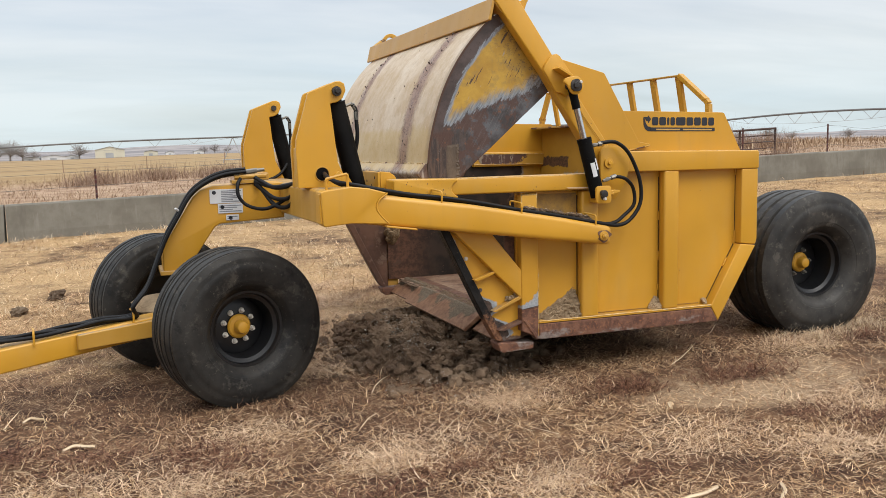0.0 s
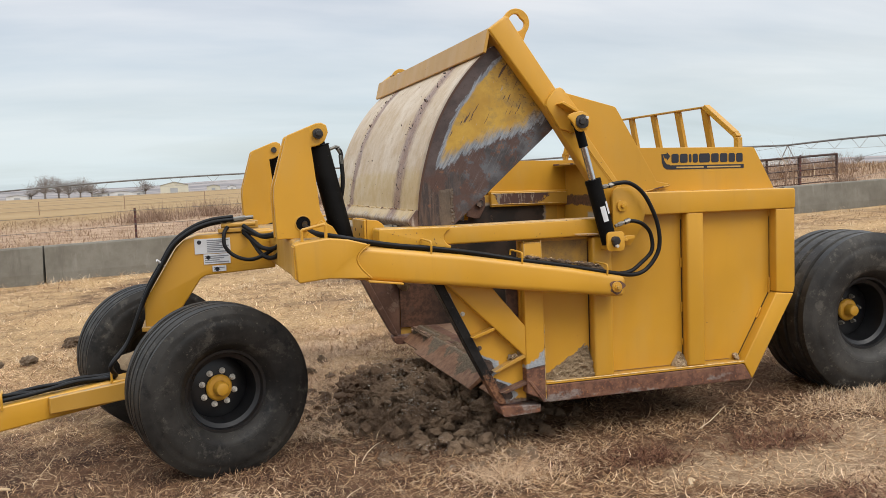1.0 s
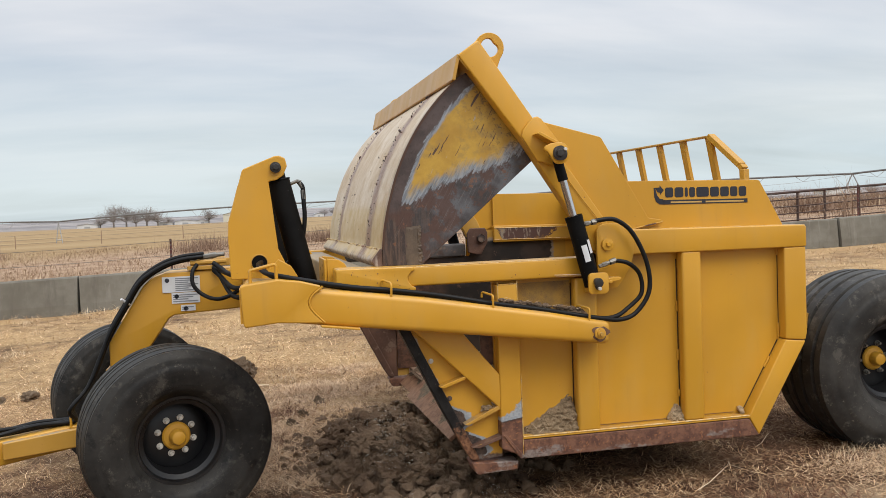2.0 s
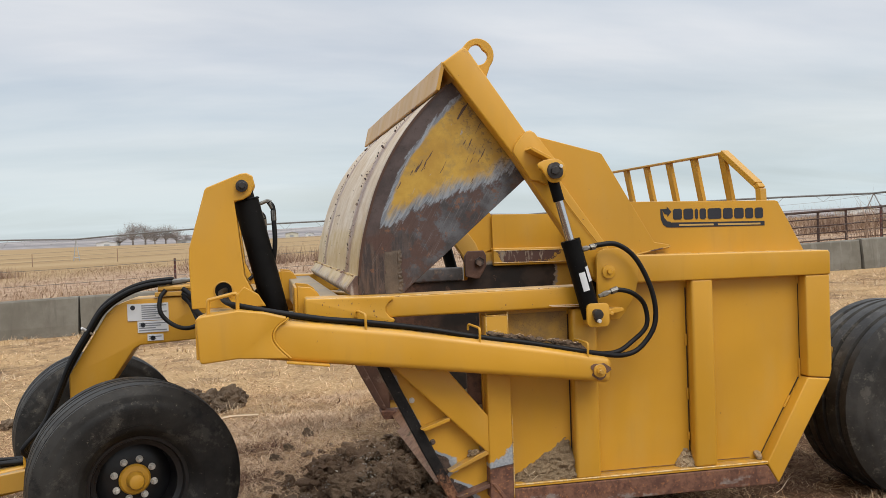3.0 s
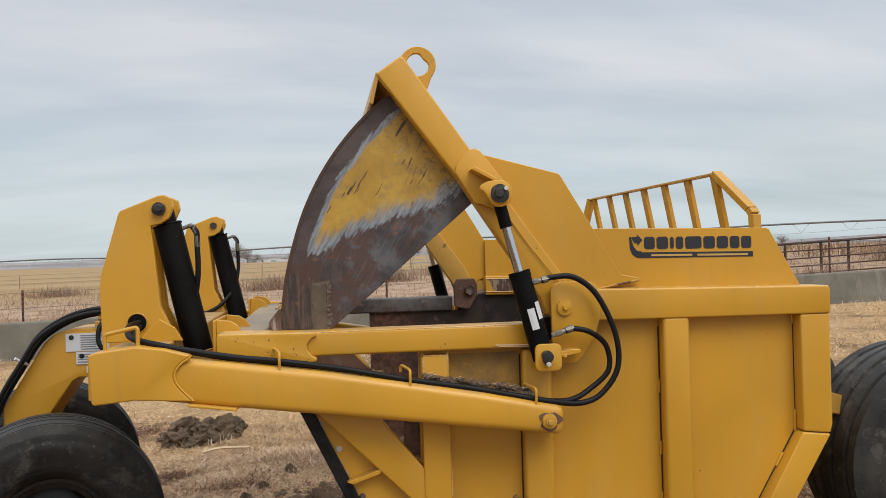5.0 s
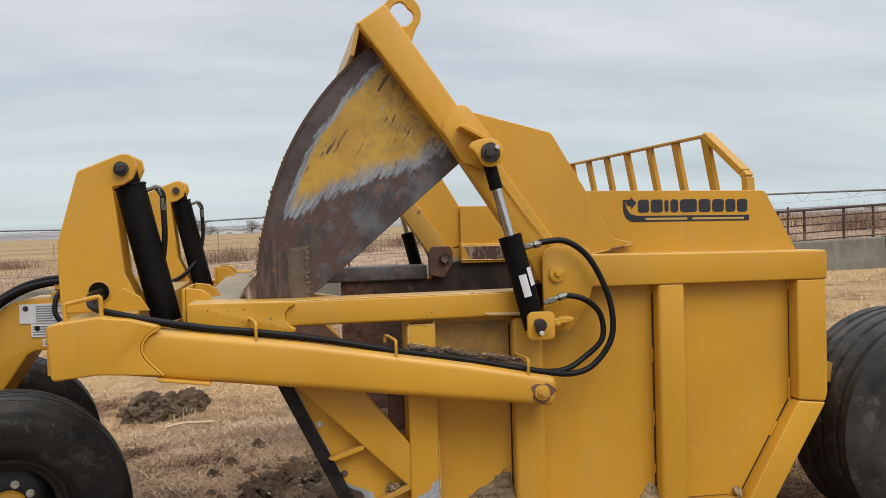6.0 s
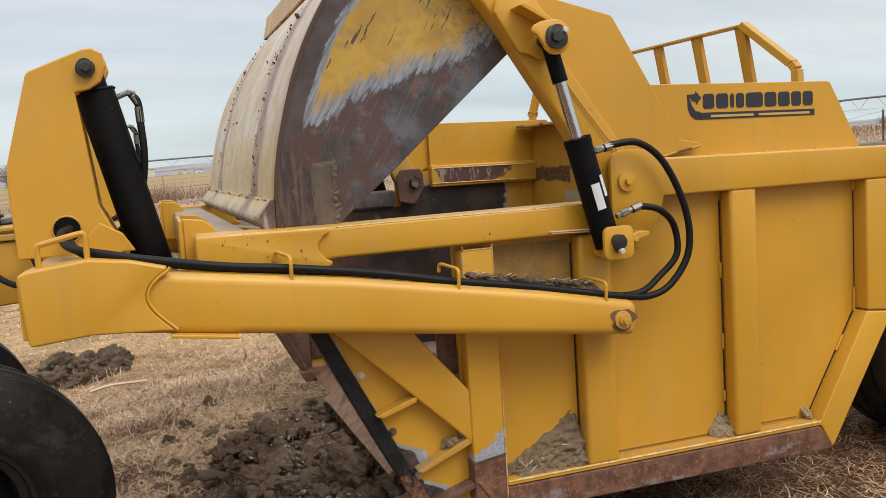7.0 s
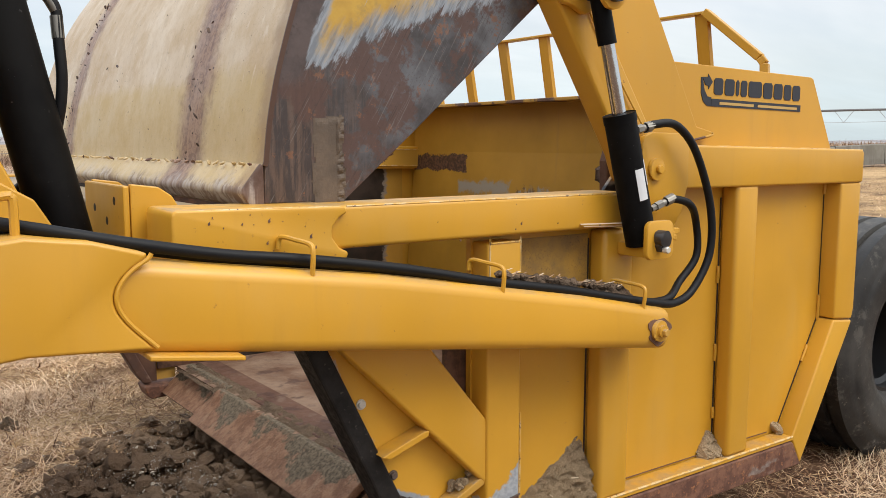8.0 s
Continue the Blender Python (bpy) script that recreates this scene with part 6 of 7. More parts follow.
part("hose_tie", turned(hose([(-0.48, -0.095, 0.50), (-0.48, -0.095, 0.565), (-0.47, -0.05, 0.575), (-0.46, 0.03, 0.57)], 0.007, 8, 4), AXLE), yellow_chipped, scraper, "bent yellow rod hose clip", smooth=True)
part("hose_tie", turned(hose([(-1.10, -0.095, 0.44), (-1.10, -0.095, 0.525), (-1.09, -0.05, 0.535), (-1.08, 0.03, 0.53)], 0.007, 8, 4), AXLE), yellow_chipped, scraper, "bent yellow rod hose clip", smooth=True)
part("neck_clip", hose([(0.35, 6.07, 1.19), (0.335, 6.02, 1.21), (0.31, 5.99, 1.235)], 0.008, 8, 4), shed_white, scraper, "pale hose strap", smooth=True)

# decals on the gooseneck
for x0, x1, z0, z1, y, bars in ((0.545, 0.772, 1.252, 1.350, 6.066, 7), (0.598, 0.768, 1.182, 1.248, 6.066, 4), (0.650, 0.738, 1.132, 1.170, 6.066, 2)):
    plate = part("safety_decal", box(x0, x1, y - 0.002, y + 0.003, z0, z1, 0), white_label, scraper, "white safety decal with grey unreadable lines")
    for k in range(bars):
        z = z1 - (k + 1) * (z1 - z0) / (bars + 1)
        part("print_bar", box(x0 + 0.07 * (bars > 5) + 0.008, x1 - 0.01 - 0.03 * (k % 3), y - 0.0035, y - 0.002, z - 0.0035, z + 0.0025, 0), grey_label, plate)
    part("print_spot", prism(disc_pts(x0 + 0.03, z1 - 0.022, 0.014, 12), y - 0.0035, y - 0.002, 0), decal_dark, plate)

# maker's mark as plain shapes
mark = part("makers_mark", prism([(3.338, 1.778), (3.345, 1.778), (3.358, 1.735), (3.374, 1.715), (3.395, 1.712), (3.395, 1.682), (3.372, 1.684), (3.352, 1.698), (3.340, 1.725)], 4.9640, 4.9675, 0), decal_dark, scraper, "dark maker's mark drawn as plain shapes")
part("mark_arrow", prism([(3.345, 1.778), (3.375, 1.780), (3.375, 1.790), (3.400, 1.764), (3.377, 1.738), (3.377, 1.750), (3.362, 1.752)], 4.9638, 4.9675, 0), decal_dark, mark)
x = 3.408
for w in (0.050, 0.054, 0.018, 0.036, 0.078, 0.055, 0.054, 0.046, 0.048):
    z0, z1 = 1.722 - 0.016 * (x - 3.4), 1.778 - 0.016 * (x - 3.4)
    part("mark_block", prism([(x, z0 + 0.008), (x + 0.008, z0), (x + w - 0.008, z0), (x + w, z0 + 0.008), (x + w, z1 - 0.008), (x + w - 0.008, z1), (x + 0.008, z1), (x, z1 - 0.008)], 4.9638, 4.9675, 0), decal_dark, mark)
    x += w + 0.0095
part("mark_band", prism([(3.396, 1.682), (3.396, 1.708), (3.930, 1.699), (3.930, 1.675)], 4.9638, 4.9675, 0), decal_dark, mark)
for x0, x1 in ((3.44, 3.635), (3.66, 3.905)):
    za, zb = 1.6935 - 0.0165 * (x0 - 3.4), 1.6935 - 0.0165 * (x1 - 3.4)
    part("band_bar", prism([(x0, za - 0.004), (x1, zb - 0.004), (x1, zb + 0.005), (x0, za + 0.005)], 4.9628, 4.9638, 0), decal_gold, mark)

# soil lying on the arm
ridge = bmesh.new()
rows_r = []
for i in range(121):
    f = i / 120
    x = 2.35 + 0.53 * f
    env = min(1.0, f * 7, (1 - f) * 9)
    row = []
    for j in range(15):
        v = j / 14
        p = Vector((x, v * 0.08, 2.0))
        bump = 0.010 * noise.noise(p * 26) + 0.009 * noise.noise(p * 70) + 0.007 * noise.noise(p * 160)
        row.append(ridge.verts.new((x, 4.785 + 0.085 * v, 1.252 - 0.176 * (x - 1.96) + env * (0.034 * math.sin(math.pi * v) ** 0.7 * (0.75 + 0.25 * math.sin(9 * f)) + bump))))
    rows_r.append(row)
for a, b in zip(rows_r, rows_r[1:]):
    for j in range(14):
        ridge.faces.new((a[j], b[j], b[j + 1], a[j + 1]))
part("arm_soil", ridge, arm_litter, scraper, "crumbled soil and chaff lying along the arm", smooth=True)
rng = np.random.default_rng(9)
for k in range(110):
    x = 2.37 + 0.43 * rng.random()
    r = 0.004 + 0.010 * rng.random() ** 2
    part("arm_soil", lump((x, 4.806 + 0.045 * rng.random(), 1.280 - 0.176 * (x - 1.96) + r * 0.3), (r * 1.4, r, r * 0.9), k + 40, 2, 0.5), arm_litter, scraper, "crumbled soil and chaff on the arm")
for k in range(40):
    x, y, a = 2.37 + 0.43 * rng.random(), 4.80 + 0.05 * rng.random(), rng.uniform(-0.6, 0.6)
    z = 1.283 - 0.176 * (x - 1.96) + 0.010 * rng.random()
    part("arm_chaff", beam((x, y, z), (x + 0.03 * math.cos(a), y + 0.03 * math.sin(a), z + rng.uniform(-0.006, 0.010)), 0.003, 0.0015, 0), brown_straw if k % 6 else pale_grass, scraper)

# ---- dug soil under the machine ----
def heap_height(x, y):
    d = ((x - 2.17) / 0.78) ** 2 + ((y - 6.2) / 1.25) ** 2
    return 0.17 * np.clip(1 - d, 0, 1) ** 0.8


heap = bmesh.new()
bmesh.ops.create_grid(heap, x_segments=170, y_segments=190, size=0.5)
for v in heap.verts:
    x, y = 2.17 + v.co.x * 1.7, 6.2 + v.co.y * 2.6
    h = float(heap_height(x, y))
    n1 = noise.noise(Vector((x * 5, y * 5, 0))) + 0.6 * noise.noise(Vector((x * 13, y * 13, 4))) + 0.35 * noise.noise(Vector((x * 31, y * 31, 9)))
    cob = 0.0
    for scale, amp in ((6.0, 0.022), (13.0, 0.024), (31.0, 0.016)):
        d = noise.voronoi(Vector((x * scale + 0.6 * n1, y * scale, scale)))[0]
        cob += amp * (min(1.0, (d[1] - d[0]) * 1.3) - 0.35)
    n2 = noise.noise(Vector((x * 60, y * 60, 2))) + noise.noise(Vector((x * 130, y * 130, 3)))
    v.co = Vector((x, y, float(height(x, y)) - 0.03 + h + (n1 * 0.040 + n2 * 0.015 + cob * 1.35) * min(1, h / 0.02)))
tagged(part("soil_heap", heap, dark_soil, None), "low heap of dark freshly dug moist soil", "soil heap", kind="stuff")

def gathered(name, lumps, mat, label, category):
    """Many small lumps as one mesh."""
    co, faces = [], []
    for bm in lumps:
        first = len(co)
        bm.verts.index_update()
        co += [v.co[:] for v in bm.verts]
        faces += [tuple(first + v.index for v in f.verts) for f in bm.faces]
        bm.free()
    me = bpy.data.meshes.new(name)
    me.from_pydata(co, [], faces)
    me.materials.append(mat)
    return tagged(new(name, me), label, category, kind="stuff")


rng = np.random.default_rng(5)
crumbs = []
for k in range(1900):
    a, r = rng.uniform(0, 6.283), rng.uniform(0, 1.25) ** 0.75
    x, y = 2.17 + 0.80 * r * math.cos(a), 6.2 + 1.25 * r * math.sin(a)
    s = 0.004 + 0.042 * rng.random() ** 2.9
    z = float(height(x, y)) + float(heap_height(x, y)) - 0.015 + s * 0.4
    crumbs.append(lump((x, y, z), (s * rng.uniform(0.8, 1.5), s * rng.uniform(0.8, 1.3), s * rng.uniform(0.55, 0.95)), k + 3, 2 if s > 0.016 else 1, 0.6))
gathered("soil_crumbs", crumbs, dark_soil, "scattered crumbs of dark dug soil", "soil crumbs")

pebbles = []
for k in range(900):
    c = ((1.98, 6.38), (2.10, 6.02), (2.16, 6.10), (1.92, 5.75), (2.02, 6.75), (1.85, 6.25))[k % 6]
    x, y = c[0] + rng.normal(0, 0.09), c[1] + rng.normal(0, 0.13)
    r = 0.0018 + 0.008 * rng.random() ** 4
    pebbles.append(lump((x, y, float(height(x, y)) + float(heap_height(x, y)) + rng.uniform(-0.006, 0.010)), (r * rng.uniform(0.8, 1.6), r * 1.2, r * 0.7), k + 7, 1, 0.6))
gathered("pebbles", pebbles, plain("pale_limestone", (0.37, 0.32, 0.255), 0.95, vary=0.55, scale=60), "small pale pebbles in the dug soil", "pebbles")

clods = ((1.62, 5.72, 0.07, 0.3), (1.86, 5.50, 0.085, 0.2), (2.05, 5.42, 0.10, 0.1), (2.28, 5.45, 0.08, 0.4), (1.42, 6.65, 0.06, 0.2), (2.42, 5.62, 0.07, 0.3), (1.75, 6.1, 0.08, 0.2), (2.1, 5.9, 0.09, 0.5),
         (1.93, 5.36, 0.06, 0.3), (0.50, 9.72, 0.15, 0.2), (0.72, 9.62, 0.14, 0.4), (0.92, 9.50, 0.15, 0.3), (0.52, 9.30, 0.12, 0.3), (0.98, 9.78, 0.11, 0.2), (0.70, 9.25, 0.10, 0.5), (0.84, 9.30, 0.07, 0.3), (0.38, 9.5, 0.08, 0.4), (1.62, 8.0, 0.055, 0.3), (1.45, 7.55, 0.05, 0.2), (-0.80, 10.3, 0.095, 0.3), (-1.10, 9.5, 0.085, 0.2), (-1.4, 9.55, 0.07, 0.4),
         (1.35, 7.3, 0.05, 0.2), (1.25, 6.2, 0.035, 0.1), (2.75, 5.75, 0.05, 0.2), (1.55, 5.2, 0.04, 0.3))
for k, (x, y, s, e) in enumerate(clods):
    z = float(height(x, y)) + (float(heap_height(x, y)) if s < 0.12 else 0)
    b = lump((x, y, z + s * 0.32), (s, s * (0.75 + e * 0.5), s * (0.80 if s > 0.1 else 0.60)), k + 90, 4, 0.5)
    for v in b.verts:
        out = (v.co - Vector((x, y, z + s * 0.32))).normalized()
        v.co += out * (0.20 * s * noise.noise(v.co * (2.4 / s)) + 0.14 * s * noise.noise(v.co * (6.0 / s)) + 0.08 * s * noise.noise(v.co * (14.0 / s)))
    tagged(part("soil_clod", b, clod_soil if y > 7.2 else dark_soil, None), "lumpy dark brown soil clod on the ground", "soil clod", "soil clods")

# ---- dry stalks on the yard ----
def patchy(x, y):
    return 0.55 * wave(x + 0.3 * wave(x, y, 2.3, 7), y, 1.5, 5) + 0.5 * wave(x, y + 0.2 * wave(x, y, 3.0, 4), 3.7, 8) + 0.35 * wave(x, y, 8.3, 3)


def fade(x, y, x0, x1, y0, y1, soft):
    """1 well inside the stretch, thinning out unevenly past its edges."""
    w = 0.5 * wave(x, y, 1.1, 9) + 0.4 * wave(x, y, 0.45, 2)
    d = np.maximum(np.maximum(x0 - x, x - x1), np.maximum(y0 - y, y - y1)) + w
    return np.clip(1 - d / soft, 0, 1) ** 1.5


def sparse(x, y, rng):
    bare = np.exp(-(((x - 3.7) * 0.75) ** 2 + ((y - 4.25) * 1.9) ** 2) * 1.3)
    # thinner straw by the front wheel; the bared dark earth also imitates shade
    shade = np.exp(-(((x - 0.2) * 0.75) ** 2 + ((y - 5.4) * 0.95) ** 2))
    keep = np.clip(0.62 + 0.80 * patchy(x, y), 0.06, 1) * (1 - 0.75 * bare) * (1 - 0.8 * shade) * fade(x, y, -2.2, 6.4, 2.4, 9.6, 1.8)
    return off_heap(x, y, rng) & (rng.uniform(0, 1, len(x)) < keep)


def thatch(x, y, rng):
    bare = np.exp(-(((x - 3.7) * 0.75) ** 2 + ((y - 4.25) * 1.9) ** 2) * 1.3)
    return off_heap(x, y, rng) & (rng.uniform(0, 1, len(x)) < (1 - 0.9 * bare) * fade(x, y, -2.2, 6.4, 2.4, 8.0, 1.8))


def beyond(x, y, rng):
    return (y > 8.2 + 0.8 * wave(x, y, 1.2, 4)) & (rng.uniform(0, 1, len(x)) < np.clip(0.75 + 0.6 * patchy(x * 0.5, y * 0.5), 0.15, 1))


def heaped(spots, each, spread_x, spread_y, seed):
    """Places gathered round the spots, more towards their middles."""
    g = np.random.default_rng(seed)
    c = np.repeat(np.array(spots), each, 0)
    size = np.repeat(g.uniform(0.6, 1.25, len(spots)), each)[:, None]
    return c + g.normal(0, 1, c.shape) * np.array([spread_x, spread_y]) * size


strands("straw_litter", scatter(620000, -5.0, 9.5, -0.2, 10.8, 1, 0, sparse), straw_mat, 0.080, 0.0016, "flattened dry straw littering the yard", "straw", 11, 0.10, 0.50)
strands("brown_litter", scatter(170000, -4.8, 9.2, 0.0, 8.8, 2, 0.13, thatch), brown_straw, 0.085, 0.0019, "tangled brown weathered stalks on the yard", "dead grass", 12, 0.2, 0.7)
strands("far_straw", scatter(90000, -11, 23, 8.0, 17.6, 3, 0.40, beyond), straw_mat, 0.13, 0.0034, "pale straw thatch across the yard", "straw", 13, 0.10, 0.6)
red_spots = [(3.86, 4.42), (3.62, 4.45), (2.97, 4.46), (2.80, 4.55), (1.46, 3.79), (0.29, 4.57), (0.36, 4.30), (-0.24, 4.71), (-0.66, 4.94), (3.58, 3.60), (3.80, 3.35), (5.17, 4.74), (4.9, 3.9), (2.2, 3.3), (0.9, 3.6), (-1.0, 4.3),
             (1.05, 6.9), (0.7, 8.1), (1.3, 7.7), (-0.6, 7.9), (2.6, 8.9), (3.4, 9.6), (0.1, 9.9), (5.8, 4.1)]
strands("red_weeds", heaped(red_spots, 520, 0.13, 0.085, 41), red_straw, 0.085, 0.0024, "clumps of dark red-brown dead weeds", "dead weeds", 42, 0.3, 0.8)
pale_spots = [(2.32, 4.76), (2.10, 4.62), (1.18, 4.01), (1.42, 4.15), (0.55, 4.75), (3.3, 3.2), (2.75, 3.6), (0.2, 4.1), (4.6, 4.8), (1.75, 3.4), (-0.4, 4.3), (1.2, 8.6), (2.0, 9.4), (3.9, 3.7), (1.25, 7.25), (1.0, 7.9), (1.3, 6.6), (0.95, 6.95), (1.5, 8.1), (1.15, 6.2), (1.9, 8.3), (0.8, 7.3), (1.45, 7.0), (0.9, 8.4), (1.7, 7.6), (0.6, 6.7), (1.3, 5.9)]
strands("straw_drifts", heaped(pale_spots, 700, 0.22, 0.15, 43), pale_straw, 0.10, 0.0018, "drifts of bright pale straw", "straw", 44, 0.2, 0.7)
blades("pale_tufts", scatter(9000, -6, 20, 5.0, 17.5, 4, 0.09, lambda x, y, r: (x > 4.6) | (y > 8.2) | (r.uniform(0, 1, len(x)) < 0.06)), pale_grass, 0.13, 0.0022, 0.7, "pale dead grass tufts", "grass", 14, 0.5)
strands("bleached_tuft", heaped([(1.46, 8.50), (1.62, 8.52), (1.76, 8.48)], 420, 0.08, 0.07, 45), pale_straw, 0.15, 0.0022, "bleached tuft of standing dead grass", "grass", 46, 0.75, 0.4)
blades("wheel_grass", scatter(1500, 4.45, 5.6, 4.82, 5.12, 6, 0.06), pale_grass, 0.085, 0.0015, 0.75, "pale dead grass standing beside the rear wheel", "grass", 15, 0.5)
blades("wheel_thatch", scatter(3500, -0.2, 1.5, 4.95, 5.6, 7, 0.08), brown_straw, 0.06, 0.0017, 0.9, "brown thatch pressed beside the front wheel", "grass", 16, 0.5)
strands("long_stalks", scatter(200, -3.0, 7.0, 2.0, 8.0, 8, 0, off_heap), pale_grass, 0.26, 0.0032, "long pale maize stalk pieces lying about", "stalks", 17, 0.04, 0.12)
for x, y, a, ln, r in ((1.00, 8.89, 0.35, 0.42, 0.012), (2.94, 4.07, 1.0, 0.09, 0.010), (-0.33, 4.92, 0.15, 0.16, 0.009), (-0.62, 5.6, 0.4, 0.12, 0.008), (2.25, 2.95, 0.4, 0.42, 0.009), (2.62, 2.80, 0.9, 0.35, 0.008)):
    z = float(height(x, y)) + 0.012
    c, s = math.cos(a) * ln / 2, math.sin(a) * ln / 2
    tagged(part("husk", hose([(x - c, y - s, z + 0.01), (x - c * 0.3, y - s * 0.3 + 0.02, z + 0.022), (x + c * 0.4, y + s * 0.4 - 0.012, z + 0.018), (x + c, y + s, z + 0.004)], r, 6, 3), pale_grass, None, smooth=True), "bleached maize husk lying on the straw", "husk", "husks on the ground")

# ---- concrete wall ----
def wall_y(x):
    return 17.85 + 0.035 * (x + 2.1)


for k in range(-4, 11):
    x0 = -2.15 + 3.42 * k
    xa, xb = x0 + 0.012, x0 + 3.405
    rngk = random.Random(k + 50)
    dy, dz = rngk.uniform(-0.03, 0.03), rngk.uniform(-0.012, 0.012)
    bm = bmesh.new()
    verts = []
    for i in range(13):
        xx = xa + (xb - xa) * i / 12
        yb = wall_y(xx) + dy
        zt = 0.775 + 0.0245 * xx + dz
        lean = 0.05 * (1 if i == 0 else -1 if i == 12 else 0) * 0.4
        ring = [(-0.17, zt - 0.72), (-0.165, zt - 0.52), (-0.105, zt - 0.03), (-0.085, zt), (0.085, zt), (0.105, zt - 0.03), (0.165, zt - 0.52), (0.17, zt - 0.72)]
        verts.append([bm.verts.new((xx + lean * (zt - z), yb + oy, z + 0.004 * noise.noise(Vector((xx * 3, oy * 9, z * 4))))) for oy, z in ring])
    for a, b in zip(verts, verts[1:]):
        for j in range(8):
            bm.faces.new((a[j], a[(j + 1) % 8], b[(j + 1) % 8], b[j]))
    bm.faces.new(verts[0])
    bm.faces.new(verts[-1][::-1])
    bmesh.ops.recalc_face_normals(bm, faces=bm.faces)
    tagged(part("concrete_barrier", bm, concrete, None), "weathered grey concrete barrier section in a long row", "concrete barrier", "row of concrete barriers")

blades("wall_weeds", scatter(4200, -9, 24, 17.2, 17.75, 31, 0.14), pale_grass, 0.18, 0.003, 1.0, "dry weeds and stalks along the wall's foot", "weeds", 32, 0.4)

# ---- wire fence on steel posts ----
def fence_y(x):
    return 19.25 + 0.09 * (x + 0.57)


POST_X = [-0.57 + 3.63 * k for k in range(-5, 8)]
for x in POST_X:
    y = fence_y(x)
    z0 = float(height(x, y))
    top = 1.345 + 0.027 * x + (0.15 if x > 10 else 0)
    bm = join(box(x - 0.022, x + 0.022, y - 0.004, y + 0.004, z0 - 0.1, top, 0), box(x - 0.005, x + 0.005, y + 0.004, y + 0.04, z0 - 0.1, top, 0))
    post = tagged(part("fence_post", bm, post_red, None), "red-brown studded steel fence post", "fence post", "wire fence posts")
    n = 11
    for k in range(n):
        z = z0 + 0.25 + (top - z0 - 0.28) * k / (n - 1)
        part("stud", box(x - 0.014, x + 0.014, y - 0.014, y - 0.004, z - 0.011, z + 0.011, 0), wire_grey, post)
for k, dz in enumerate((0.05, 0.35, 0.65, 0.93)):
    pts = []
    for i, x in enumerate(POST_X):
        top = 1.345 + 0.027 * x + (0.15 if x > 10 else 0)
        pts.append((x, fence_y(x) - 0.018, top - dz))
        if i < len(POST_X) - 1:
            xm = x + 1.815
            pts.append((xm, fence_y(xm) - 0.018, 1.345 + 0.027 * xm - dz - 0.015))
    tagged(part("fence_wire", hose(pts, 0.004, 5, 3), wire_grey, None), "thin rusty fence wire between steel posts", "wire", "fence wires")

# second fence farther out in the weeds
for k in range(16):
    x, y = -40 + 7.0 * k, 82 + 0.07 * (-40 + 7.0 * k)
    z0 = float(height(x, y))
    tagged(part("far_post", rod((x, y, z0 - 0.1), (x, y, z0 + 1.15), 0.04, 0.035, 8), scrub_mat, None), "weathered wooden fence post in the weeds", "fence post", "far fence posts")
for dz in (1.15, 0.75, 0.4):
    pts = [(-40 + 7.0 * k, 82 + 0.07 * (-40 + 7.0 * k), float(height(-40 + 7.0 * k, 82)) + dz) for k in range(16)]
    tagged(part("far_wire", hose(pts, 0.008, 5, 2), wire_grey, None), "rusty wire of the far fence", "wire", "far fence wires")

# ---- pipe fence panels ----
PIPE_X = (10.0, 11.6, 13.2, 14.9, 16.4, 17.64, 18.6, 20.05, 21.15, 22.57, 24.3)


def pipe_top(x):
    return 1.72 + 0.042 * (x - 16.4)


fence = thing("pipe_fence", (17, 27, float(height(17, 27))), "rust-brown welded pipe corral fence", "pipe fence")
for x in PIPE_X:
    part("post", rod((x, 27, float(height(x, 27)) - 0.1), (x, 27, pipe_top(x) + (0.03 if x == 24.3 else 0)), 0.045, n=10), rail_brown, fence)
for k in range(5):
    d = 0.25 * k
    part("rail", rod((10, 26.97, pipe_top(10) - d), (24.3, 26.97, pipe_top(24.3) - d), 0.042 if k == 0 else 0.022, n=8), rail_brown, fence)

# ---- weeds and scrub beyond the wall ----
blades("tall_weeds", scatter(60000, -32, 62, 19.9, 60, 21, 0.8), weed_mat, 0.36, 0.0065, 0.75, "tall dead weeds in the strip beyond the wall", "weeds", 22, 0.8)
blades("near_weeds", scatter(36000, -12, 34, 19.4, 30, 23, 0.5), weed_mat, 0.36, 0.0038, 0.85, "dead weeds behind the fence", "weeds", 24, 0.9)
blades("far_weeds", scatter(22000, 34, 170, 40, 120, 25, 2.0), weed_mat, 0.8, 0.030, 0.4, "far dead weeds at the field's edge", "weeds", 26, 0.4)


